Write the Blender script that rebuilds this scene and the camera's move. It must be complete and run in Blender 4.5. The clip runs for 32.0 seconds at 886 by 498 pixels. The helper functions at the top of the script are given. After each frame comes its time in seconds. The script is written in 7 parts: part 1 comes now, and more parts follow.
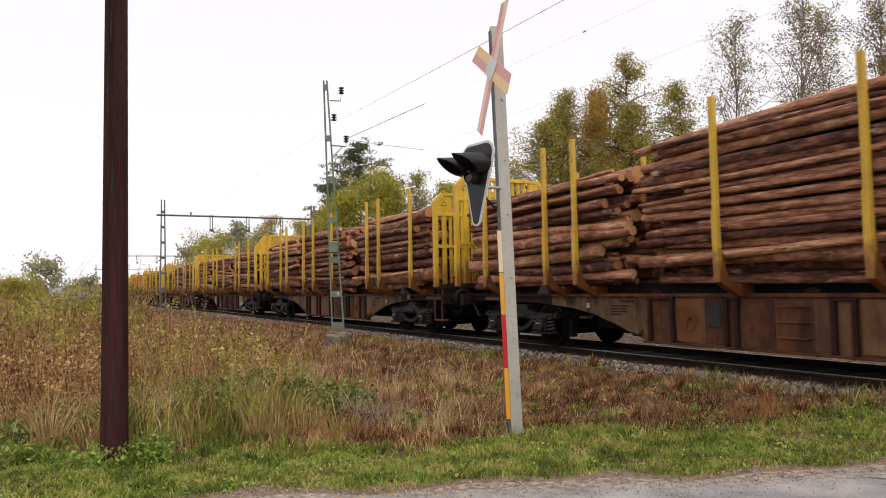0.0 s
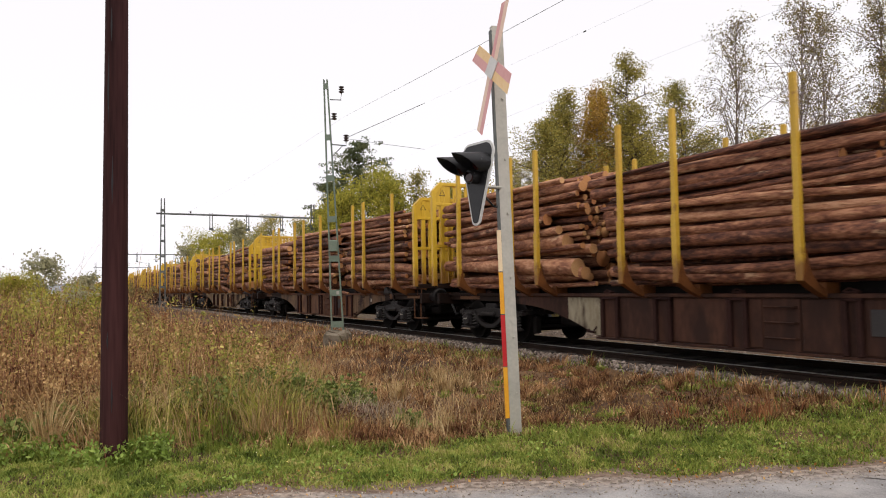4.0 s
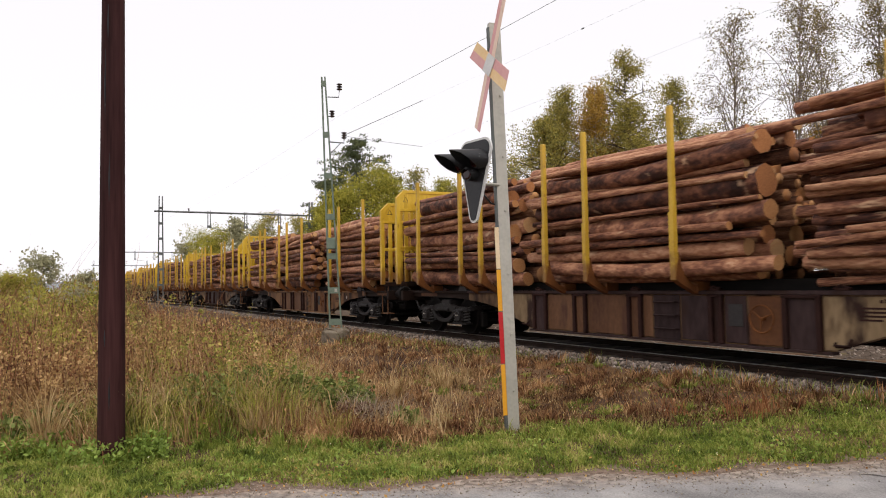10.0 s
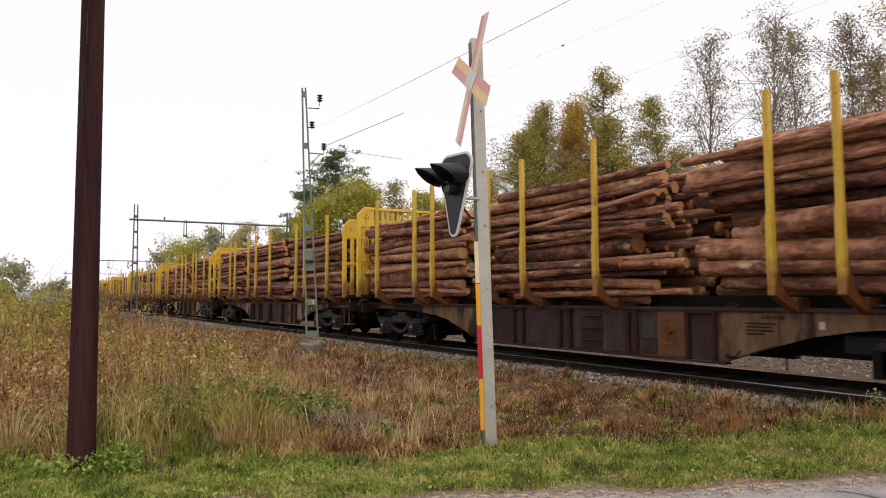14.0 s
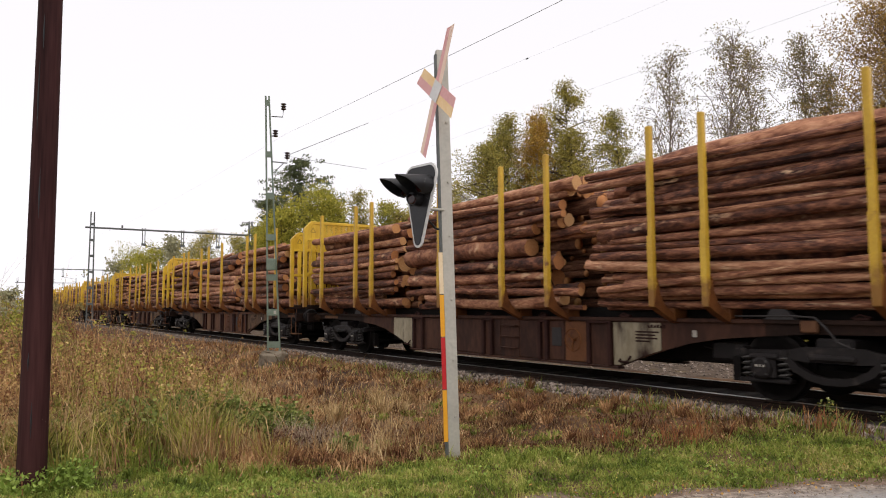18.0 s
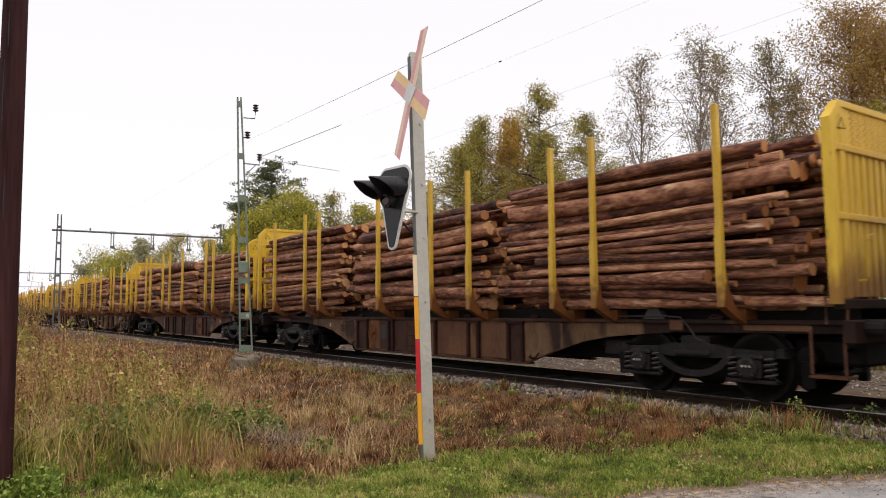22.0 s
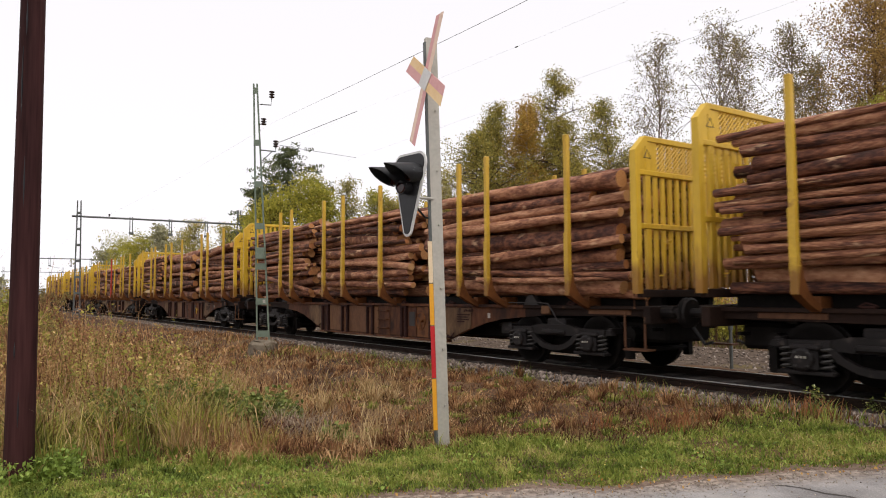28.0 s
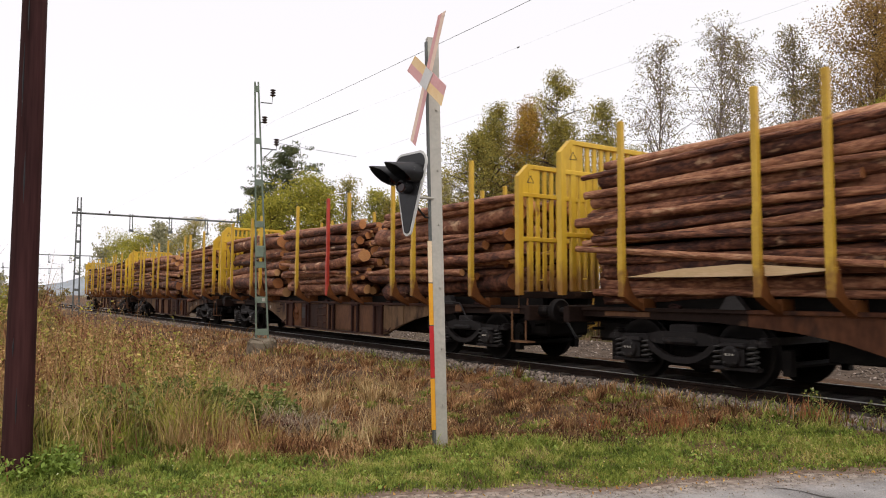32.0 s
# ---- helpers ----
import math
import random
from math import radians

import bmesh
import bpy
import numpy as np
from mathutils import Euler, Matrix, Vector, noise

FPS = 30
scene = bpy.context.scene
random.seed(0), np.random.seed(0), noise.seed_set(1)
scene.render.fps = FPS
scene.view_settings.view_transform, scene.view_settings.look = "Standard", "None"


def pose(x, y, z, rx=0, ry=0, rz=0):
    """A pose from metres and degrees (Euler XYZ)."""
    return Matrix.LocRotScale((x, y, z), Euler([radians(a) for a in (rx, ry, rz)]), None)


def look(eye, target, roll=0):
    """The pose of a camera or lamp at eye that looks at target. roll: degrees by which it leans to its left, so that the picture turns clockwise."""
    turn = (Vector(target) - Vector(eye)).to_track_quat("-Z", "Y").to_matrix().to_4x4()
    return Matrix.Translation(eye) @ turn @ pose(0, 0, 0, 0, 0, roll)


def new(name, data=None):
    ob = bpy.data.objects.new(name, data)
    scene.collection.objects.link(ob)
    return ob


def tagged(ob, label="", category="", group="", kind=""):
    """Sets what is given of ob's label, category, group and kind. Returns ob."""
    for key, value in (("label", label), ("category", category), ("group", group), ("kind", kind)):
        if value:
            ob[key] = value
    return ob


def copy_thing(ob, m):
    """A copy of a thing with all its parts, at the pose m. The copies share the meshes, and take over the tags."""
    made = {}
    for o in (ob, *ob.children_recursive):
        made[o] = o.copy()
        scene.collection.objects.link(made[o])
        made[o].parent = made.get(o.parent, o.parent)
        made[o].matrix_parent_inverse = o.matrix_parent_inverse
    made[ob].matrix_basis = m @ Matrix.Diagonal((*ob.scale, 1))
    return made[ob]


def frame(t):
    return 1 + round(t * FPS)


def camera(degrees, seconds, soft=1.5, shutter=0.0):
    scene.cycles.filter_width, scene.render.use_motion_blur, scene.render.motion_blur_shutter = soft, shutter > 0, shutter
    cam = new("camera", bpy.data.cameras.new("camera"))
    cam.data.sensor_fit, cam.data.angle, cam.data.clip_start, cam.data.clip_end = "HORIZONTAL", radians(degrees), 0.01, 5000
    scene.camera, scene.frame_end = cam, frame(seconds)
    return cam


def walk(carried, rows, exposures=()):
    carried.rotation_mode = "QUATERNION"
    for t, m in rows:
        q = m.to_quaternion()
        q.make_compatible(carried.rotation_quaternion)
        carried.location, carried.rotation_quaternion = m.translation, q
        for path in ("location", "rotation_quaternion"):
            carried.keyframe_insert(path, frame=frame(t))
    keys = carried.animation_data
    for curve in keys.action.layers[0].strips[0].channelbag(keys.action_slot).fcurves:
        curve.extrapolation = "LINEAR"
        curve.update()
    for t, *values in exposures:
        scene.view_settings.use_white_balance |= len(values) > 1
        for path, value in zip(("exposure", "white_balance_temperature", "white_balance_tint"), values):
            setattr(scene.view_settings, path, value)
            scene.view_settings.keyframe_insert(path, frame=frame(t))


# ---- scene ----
# Heights are counted from the top of the rails. The eye stands on a road verge about 1.55 m above it.
cam = camera(63.78, 32.0, soft=1.0, shutter=0.12)
walk(cam, [
    (0, pose(-0.001, -0.000, 1.270, 93.081, 1.173, 0.061)), (0.5, pose(-0.002, -0.001, 1.271, 93.114, 0.981, 0.032)),
    (1, pose(-0.003, -0.000, 1.271, 93.100, 0.948, 0.034)), (1.5, pose(-0.003, 0.001, 1.268, 93.123, 0.982, 0.022)),
    (2, pose(-0.002, 0.001, 1.265, 93.112, 1.048, 0.039)), (2.5, pose(-0.001, -0.000, 1.265, 93.108, 1.060, 0.037)),
    (3, pose(-0.002, -0.003, 1.267, 93.092, 1.053, 0.048)), (3.5, pose(-0.001, -0.006, 1.270, 93.045, 0.996, 0.058)),
    (5.5, pose(0.002, -0.002, 1.268, 93.014, 1.014, -0.084)), (6, pose(0.003, 0.000, 1.268, 93.032, 0.934, -0.093)),
    (6.5, pose(0.004, 0.001, 1.267, 93.037, 0.993, -0.086)), (7, pose(0.005, -0.001, 1.265, 93.047, 1.036, -0.089)),
    (7.5, pose(0.005, -0.003, 1.264, 93.023, 1.082, -0.084)), (8, pose(0.005, -0.003, 1.266, 92.968, 1.092, -0.068)),
    (8.5, pose(0.004, -0.002, 1.267, 92.903, 1.023, -0.073)), (9, pose(0.005, -0.004, 1.267, 92.903, 0.931, -0.100)),
    (9.5, pose(0.008, -0.003, 1.266, 92.874, 0.979, -0.092)), (10, pose(0.007, -0.002, 1.266, 92.831, 1.040, -0.100)),
    (10.5, pose(0.006, -0.002, 1.266, 92.816, 1.081, -0.228)), (11, pose(0.006, -0.002, 1.267, 92.850, 1.026, -0.375)),
    (11.5, pose(0.004, -0.004, 1.268, 92.934, 0.835, -0.549)), (12, pose(0.002, -0.007, 1.269, 93.017, 0.702, -0.749)),
    (12.5, pose(0.001, -0.009, 1.270, 93.125, 0.663, -0.924)), (13, pose(-0.000, -0.007, 1.273, 93.353, 0.678, -1.120)),
    (13.5, pose(-0.004, -0.001, 1.277, 93.572, 0.555, -1.445)), (14, pose(-0.008, 0.003, 1.279, 93.812, 0.392, -1.906)),
    (14.5, pose(-0.011, 0.006, 1.279, 93.967, 0.263, -2.174)), (16.5, pose(-0.015, 0.009, 1.286, 94.422, 0.253, -3.714)),
    (17, pose(-0.017, 0.012, 1.285, 94.506, 0.225, -4.118)), (17.5, pose(-0.016, 0.013, 1.286, 94.560, 0.231, -4.481)),
    (18, pose(-0.013, 0.011, 1.287, 94.614, 0.291, -4.832)), (18.5, pose(-0.015, 0.016, 1.287, 94.653, 0.320, -5.289)),
    (19, pose(-0.018, 0.023, 1.288, 94.709, 0.270, -5.842)), (19.5, pose(-0.019, 0.023, 1.290, 94.765, 0.172, -6.277)),
    (20, pose(-0.019, 0.019, 1.289, 94.823, 0.085, -6.614)), (20.5, pose(-0.018, 0.015, 1.289, 94.878, 0.214, -6.858)),
    (21, pose(-0.016, 0.010, 1.288, 94.851, 0.376, -7.039)), (21.5, pose(-0.015, 0.011, 1.287, 94.797, 0.534, -7.011)),
    (22, pose(-0.017, 0.017, 1.287, 94.777, 0.594, -6.923)), (22.5, pose(-0.016, 0.017, 1.288, 94.736, 0.440, -6.933)),
    (23, pose(-0.015, 0.015, 1.288, 94.676, 0.330, -6.649)), (23.5, pose(-0.014, 0.019, 1.290, 94.543, 0.313, -6.518)),
    (24, pose(-0.012, 0.017, 1.290, 94.396, 0.345, -6.395)), (24.5, pose(-0.010, 0.014, 1.289, 94.260, 0.389, -6.340)),
    (25, pose(-0.010, 0.016, 1.288, 94.168, 0.406, -6.224)), (25.5, pose(-0.011, 0.016, 1.288, 94.108, 0.272, -6.138)),
    (27.5, pose(-0.011, 0.020, 1.285, 93.761, 0.465, -5.700)), (28, pose(-0.010, 0.020, 1.287, 93.713, 0.382, -5.665)),
    (28.5, pose(-0.009, 0.020, 1.288, 93.656, 0.227, -5.637)), (29, pose(-0.007, 0.018, 1.287, 93.644, 0.161, -5.627)),
    (29.5, pose(-0.006, 0.019, 1.287, 93.592, 0.182, -5.580)), (30, pose(-0.007, 0.020, 1.286, 93.590, 0.183, -5.562)),
    (30.5, pose(-0.009, 0.019, 1.285, 93.593, 0.166, -5.563)), (31, pose(-0.009, 0.020, 1.285, 93.611, 0.050, -5.567)),
    (31.5, pose(-0.008, 0.021, 1.286, 93.656, -0.054, -5.630)), (32, pose(-0.009, 0.021, 1.286, 93.704, -0.128, -5.711)),
])

# ---- light: a bright overcast autumn day ----
world = bpy.data.worlds.new("overcast_sky")
scene.world = world
world.use_nodes = True
wn, wl = world.node_tree.nodes, world.node_tree.links
SUN_UP, SUN_TURN = radians(64), radians(162)
sky = wn.new("ShaderNodeTexSky")
sky.sky_type, sky.sun_disc, sky.sun_elevation, sky.sun_rotation = "NISHITA", False, SUN_UP, SUN_TURN
grey = wn.new("ShaderNodeHueSaturation")
grey.inputs["Saturation"].default_value, grey.inputs["Value"].default_value = 0.12, 0.11
cloud = wn.new("ShaderNodeMixRGB")
cloud.inputs[0].default_value, cloud.inputs[2].default_value = 0.8, (1.045, 1.01, 1.05, 1)
wl.new(sky.outputs[0], grey.inputs["Color"])
wl.new(grey.outputs[0], cloud.inputs[1])
wl.new(cloud.outputs[0], wn["Background"].inputs["Color"])
wn["Background"].inputs["Strength"].default_value = 1.07
sun_data = bpy.data.lights.new("sun", "SUN")
sun_data.energy, sun_data.angle, sun_data.color = 1.85, radians(45), (1.0, 0.945, 0.865)
sun = new("sun", sun_data)
sun.matrix_world = look((0, 0, 60), (math.sin(SUN_TURN) * -40 + 0, math.cos(SUN_TURN) * -40, 60 - 40 * math.tan(SUN_UP)))
scene.view_settings.exposure = 0.03

# ---- plan: the track ----
HEAD = radians(28.03)
TURN = 28.03 - 90.0
Q0 = 9.85          # the track's middle, square off the eye
AWAY = Vector((-math.sin(HEAD), math.cos(HEAD), 0))
ACROSS = Vector((math.cos(HEAD), math.sin(HEAD), 0))


def along(s, q, z=0.0):
    """A place s metres up the line (away from the crossing) and q metres across from the eye."""
    return AWAY * s + ACROSS * q + Vector((0, 0, z))


def on_track(s, z=0.0, q=Q0, turn=0.0):
    p = along(s, q, z)
    return pose(p.x, p.y, p.z, 0, 0, TURN + turn)


# ---- mesh helpers ----
def link(name, me, parent=None, m=None, label=""):
    ob = new(name, me)
    if parent:
        ob.parent = parent
    if m is not None:
        ob.matrix_basis = m
    if label:
        ob["label"] = label
    return ob


def mesh_of(name, bm, mats, smooth=False):
    me = bpy.data.meshes.new(name)
    bm.normal_update()
    bm.to_mesh(me)
    bm.free()
    for mat in (mats if isinstance(mats, (list, tuple)) else [mats]):
        me.materials.append(mat)
    if smooth:
        me.polygons.foreach_set("use_smooth", [True] * len(me.polygons))
    return me


def part(name, bm, mats, parent=None, label="", m=None, smooth=False):
    return link(name, mesh_of(name, bm, mats, smooth), parent, m, label)


def box(bm, x0, x1, y0, y1, z0, z1, m=None, mat=0, bevel=0.0):
    made = bmesh.ops.create_cube(bm, size=1.0)["verts"]
    for v in made:
        v.co = Vector((x0 + (v.co.x + 0.5) * (x1 - x0), y0 + (v.co.y + 0.5) * (y1 - y0), z0 + (v.co.z + 0.5) * (z1 - z0)))
    if bevel:
        edges = list({e for v in made for e in v.link_edges})
        got = bmesh.ops.bevel(bm, geom=edges, offset=bevel, segments=1, affect="EDGES", clamp_overlap=True)
        made = list({v for v in got["verts"]} | {v for v in made if v.is_valid})
    if m is not None:
        for v in made:
            v.co = m @ v.co
    if mat:
        for f in {f for v in made for f in v.link_faces}:
            f.material_index = mat
    return made


def tube(bm, points, radii, n=8, cap=True, mat=0):
    """A round bar through the points."""
    points = [Vector(p) for p in points]
    if not isinstance(radii, (list, tuple)):
        radii = [radii] * len(points)
    rings = []
    for i, p in enumerate(points):
        d = (points[min(i + 1, len(points) - 1)] - points[max(i - 1, 0)]).normalized()
        side = d.cross(Vector((0, 0, 1)) if abs(d.z) < 0.9 else Vector((1, 0, 0))).normalized()
        up = side.cross(d)
        rings.append([bm.verts.new(p + (side * math.cos(a) + up * math.sin(a)) * radii[i]) for a in (2 * math.pi * k / n for k in range(n))])
    for a, b in zip(rings, rings[1:]):
        for k in range(n):
            bm.faces.new((a[k], b[k], b[(k + 1) % n], a[(k + 1) % n])).material_index = mat
    if cap:
        bm.faces.new(rings[0]).material_index = mat
        bm.faces.new(rings[-1][::-1]).material_index = mat
    return rings


def prism(bm, outline, y0, y1, mat=0):
    """An outline in x and z, drawn out from y0 to y1."""
    a = [bm.verts.new((x, y0, z)) for x, z in outline]
    b = [bm.verts.new((x, y1, z)) for x, z in outline]
    n = len(outline)
    faces = [bm.faces.new(a), bm.faces.new(b[::-1])]
    for k in range(n):
        faces.append(bm.faces.new((a[k], b[k], b[(k + 1) % n], a[(k + 1) % n])))
    for f in faces:
        f.material_index = mat
    bmesh.ops.recalc_face_normals(bm, faces=faces)


def raw_mesh(name, verts, loops, size, mats, index=None, smooth=False):
    """A mesh from numpy arrays, all faces with the same number of corners."""
    me = bpy.data.meshes.new(name)
    n = len(loops) // size
    me.vertices.add(len(verts))
    me.vertices.foreach_set("co", np.asarray(verts, np.float32).ravel())
    me.loops.add(n * size)
    me.loops.foreach_set("vertex_index", np.asarray(loops, np.int32))
    me.polygons.add(n)
    me.polygons.foreach_set("loop_start", np.arange(0, n * size, size, dtype=np.int32))
    if index is not None:
        me.polygons.foreach_set("material_index", np.asarray(index, np.int32))
    for mat in (mats if isinstance(mats, (list, tuple)) else [mats]):
        me.materials.append(mat)
    if smooth:
        me.polygons.foreach_set("use_smooth", np.ones(n, bool))
    me.update(calc_edges=True)
    return me


# ---- materials ----
def material(name, low, high, rough=0.8, metal=0.0, scale=6.0, fine=40.0, bump=0.3, spot=None, spot_at=0.6, spot_scale=3.0, island=0.0,
             per_object=0.0, stretch=(1, 1, 1), dist=0.01, through_light=0.0, gloss=0.35, spread=0.2, foot=None):
    """Two-scale colour noise between low and high, with a stain colour, relief and a share of change from piece to piece."""
    mat = bpy.data.materials.new(name)
    mat.use_nodes = True
    nodes, links = mat.node_tree.nodes, mat.node_tree.links
    bsdf = nodes["Principled BSDF"]
    bsdf.inputs["Roughness"].default_value, bsdf.inputs["Metallic"].default_value = rough, metal
    bsdf.inputs["Specular IOR Level"].default_value = gloss
    coord = nodes.new("ShaderNodeTexCoord")
    mapping = nodes.new("ShaderNodeMapping")
    mapping.inputs["Scale"].default_value = stretch
    links.new(coord.outputs["Object"], mapping.inputs["Vector"])
    at = mapping.outputs[0]
    if per_object:
        info = nodes.new("ShaderNodeObjectInfo")
        far = nodes.new("ShaderNodeVectorMath")
        far.operation = "MULTIPLY_ADD"
        links.new(info.outputs["Random"], far.inputs[0])
        far.inputs[1].default_value = (37.0, 53.0, 71.0)
        links.new(at, far.inputs[2])
        at = far.outputs[0]

    def grain(s, detail=4.0):
        tex = nodes.new("ShaderNodeTexNoise")
        tex.inputs["Scale"].default_value, tex.inputs["Detail"].default_value = s, detail
        links.new(at, tex.inputs["Vector"])
        return tex.outputs[0]

    def maths(op, a, b):
        m = nodes.new("ShaderNodeMath")
        m.operation = op
        for slot, v in zip(m.inputs, (a, b)):
            if isinstance(v, (int, float)):
                slot.default_value = v
            else:
                links.new(v, slot)
        return m.outputs[0]

    mixed = maths("ADD", maths("MULTIPLY", grain(scale), 0.6), maths("MULTIPLY", grain(fine), 0.4))
    wide = nodes.new("ShaderNodeMapRange")
    wide.inputs[1].default_value, wide.inputs[2].default_value = 0.5 - spread, 0.5 + spread
    links.new(mixed, wide.inputs[0])
    fac = wide.outputs[0]
    if island or per_object:
        if island:
            geo = nodes.new("ShaderNodeNewGeometry")
            rnd = geo.outputs["Random Per Island"]
        else:
            rnd = info.outputs["Random"]
        share = island or per_object
        fac = maths("ADD", maths("MULTIPLY", fac, 1 - share), maths("MULTIPLY", rnd, share))
    ramp = nodes.new("ShaderNodeValToRGB")
    colours = [low, high] if not isinstance(low, list) else low
    for k, c in enumerate(colours):
        e = ramp.color_ramp.elements[k] if k < 2 else ramp.color_ramp.elements.new(1.0)
        e.color = (*c, 1)
    for k, e in enumerate(ramp.color_ramp.elements):
        e.position = k / (len(colours) - 1)
    links.new(fac, ramp.inputs[0])
    colour = ramp.outputs[0]
    if spot:
        stain = nodes.new("ShaderNodeMapRange")
        stain.inputs[1].default_value, stain.inputs[2].default_value = spot_at, spot_at + 0.12
        links.new(grain(spot_scale, 6.0), stain.inputs[0])
        mix = nodes.new("ShaderNodeMixRGB")
        links.new(stain.outputs[0], mix.inputs[0])
        links.new(colour, mix.inputs[1])
        mix.inputs[2].default_value = (*spot, 1)
        colour = mix.outputs[0]
    if foot:
        # rust creeping up from the foot, broken by the grain
        apart = nodes.new("ShaderNodeSeparateXYZ")
        links.new(coord.outputs["Object"], apart.inputs[0])
        level = maths("ADD", apart.outputs["Z"], maths("MULTIPLY", maths("SUBTRACT", grain(7.0, 6.0), 0.5), foot[1] * 1.6))
        rust = nodes.new("ShaderNodeMapRange")
        rust.inputs[1].default_value, rust.inputs[2].default_value, rust.inputs[3].default_value, rust.inputs[4].default_value = foot[1] * 0.35, foot[1], 0.85, 0.0
        links.new(level, rust.inputs[0])
        worn = nodes.new("ShaderNodeMixRGB")
        links.new(rust.outputs[0], worn.inputs[0])
        links.new(colour, worn.inputs[1])
        worn.inputs[2].default_value = (*foot[0], 1)
        colour = worn.outputs[0]
    links.new(colour, bsdf.inputs["Base Color"])
    if bump:
        b = nodes.new("ShaderNodeBump")
        b.inputs["Strength"].default_value, b.inputs["Distance"].default_value = bump, dist
        links.new(mixed, b.inputs["Height"])
        links.new(b.outputs[0], bsdf.inputs["Normal"])
    if through_light:
        bsdf.inputs["Transmission Weight"].default_value = 0.0
        soft = nodes.new("ShaderNodeBsdfTranslucent")
        links.new(colour, soft.inputs["Color"])
        both = nodes.new("ShaderNodeMixShader")
        both.inputs[0].default_value = through_light
        links.new(bsdf.outputs[0], both.inputs[1])
        links.new(soft.outputs[0], both.inputs[2])
        links.new(both.outputs[0], nodes["Material Output"].inputs["Surface"])
    return mat


M_STAKE = material("yellow_stake_paint", (0.43, 0.248, 0.025), (0.66, 0.425, 0.045), 0.45, scale=2.0, fine=30, bump=0.1, spot=(0.2, 0.085, 0.03), spot_at=0.66, spot_scale=5, per_object=0.2, foot=((0.17, 0.066, 0.016), 0.5))
M_GATEFOOT = material("yellow_gate_paint_rusty_foot", (0.49, 0.29, 0.022), (0.75, 0.495, 0.045), 0.45, scale=1.1, fine=12, bump=0.1, spot=(0.25, 0.1, 0.025), spot_at=0.66, spot_scale=9, per_object=0.25, stretch=(1, 1, 0.35), foot=((0.21, 0.085, 0.018), 0.6))
M_GATE = material("yellow_gate_paint", (0.49, 0.29, 0.022), (0.75, 0.495, 0.045), 0.42, scale=1.1, fine=12, bump=0.1, spot=(0.25, 0.1, 0.025), spot_at=0.66, spot_scale=9, per_object=0.25, stretch=(1, 1, 0.35))
M_RED = material("red_stake_paint", (0.35, 0.03, 0.02), (0.5, 0.06, 0.03), 0.45, scale=2.0, bump=0.1)
M_RUST = material("rusty_orange_steel", (0.07, 0.024, 0.01), (0.22, 0.08, 0.022), 0.7, scale=5, fine=60, bump=0.25, per_object=0.2, gloss=0.15)
def body_paint(name, low, high):
    return material(name, low, high, 0.62, scale=1.7, fine=13, bump=0.2, spot=(0.034, 0.017, 0.013), spot_at=0.51, spot_scale=2.3, per_object=0.26, stretch=(1, 1, 0.4), gloss=0.12, spread=0.12)


M_BODY = body_paint("brown_wagon_paint", (0.026, 0.013, 0.0105), (0.085, 0.038, 0.024))
M_BODYTAN = body_paint("beige_wagon_paint", (0.07, 0.038, 0.021), (0.2, 0.12, 0.064))
M_BODYRUST = body_paint("rust_red_wagon_paint", (0.05, 0.019, 0.011), (0.15, 0.06, 0.028))
M_BODYPALE = body_paint("pale_tan_wagon_paint", (0.13, 0.082, 0.043), (0.31, 0.215, 0.12))
M_BODYORANGE = body_paint("orange_tan_wagon_paint", (0.1, 0.045, 0.02), (0.27, 0.14, 0.06))
M_BODYGREY = body_paint("purple_grey_wagon_paint", (0.024, 0.0135, 0.0135), (0.068, 0.041, 0.039))
M_CREAM = body_paint("cream_wagon_paint", (0.2, 0.165, 0.105), (0.4, 0.35, 0.25))
M_PANEL = material("faded_tan_wagon_paint", [(0.044, 0.0172, 0.0117), (0.132, 0.06192, 0.0315), (0.22, 0.1204, 0.0594)], None, 0.65, scale=1.6, fine=20, bump=0.15, spot=(0.09, 0.04, 0.025), spot_at=0.57, spot_scale=2.6, per_object=0.4, stretch=(1, 1, 0.4), gloss=0.15)
M_RIB = material("dark_wagon_steel", (0.018, 0.009, 0.008), (0.05, 0.022, 0.018), 0.65, scale=3, bump=0.2, per_object=0.2, gloss=0.08)
M_PLATE = material("grey_wagon_plate", (0.025, 0.023, 0.024), (0.06, 0.054, 0.052), 0.6, scale=3, bump=0.1, per_object=0.3, gloss=0.15)
M_WHITE = material("chalky_white_marking", (0.3, 0.27, 0.22), (0.48, 0.45, 0.4), 0.7, scale=8, bump=0.05)
# oily steel, its colour lowered further for the shade beneath the wagons
M_BOGIE = material("oily_shade_dark_bogie_steel", (0.0045, 0.0036, 0.0036), (0.017, 0.0135, 0.013), 0.55, scale=4, fine=40, bump=0.25, spot=(0.04, 0.032, 0.028), spot_at=0.6, spot_scale=7, per_object=0.2, gloss=0.2)
# near-black steel; on deck and underframe gear the colour stands in for shade
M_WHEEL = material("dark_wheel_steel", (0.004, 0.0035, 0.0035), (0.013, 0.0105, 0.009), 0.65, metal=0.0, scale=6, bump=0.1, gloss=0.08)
M_GRIME = material("grimy_brown_steel", (0.008, 0.0052, 0.0045), (0.034, 0.018, 0.013), 0.65, scale=1.4, fine=18, bump=0.2, spot=(0.11, 0.06, 0.035), spot_at=0.64, spot_scale=2.2, per_object=0.25, gloss=0.1)
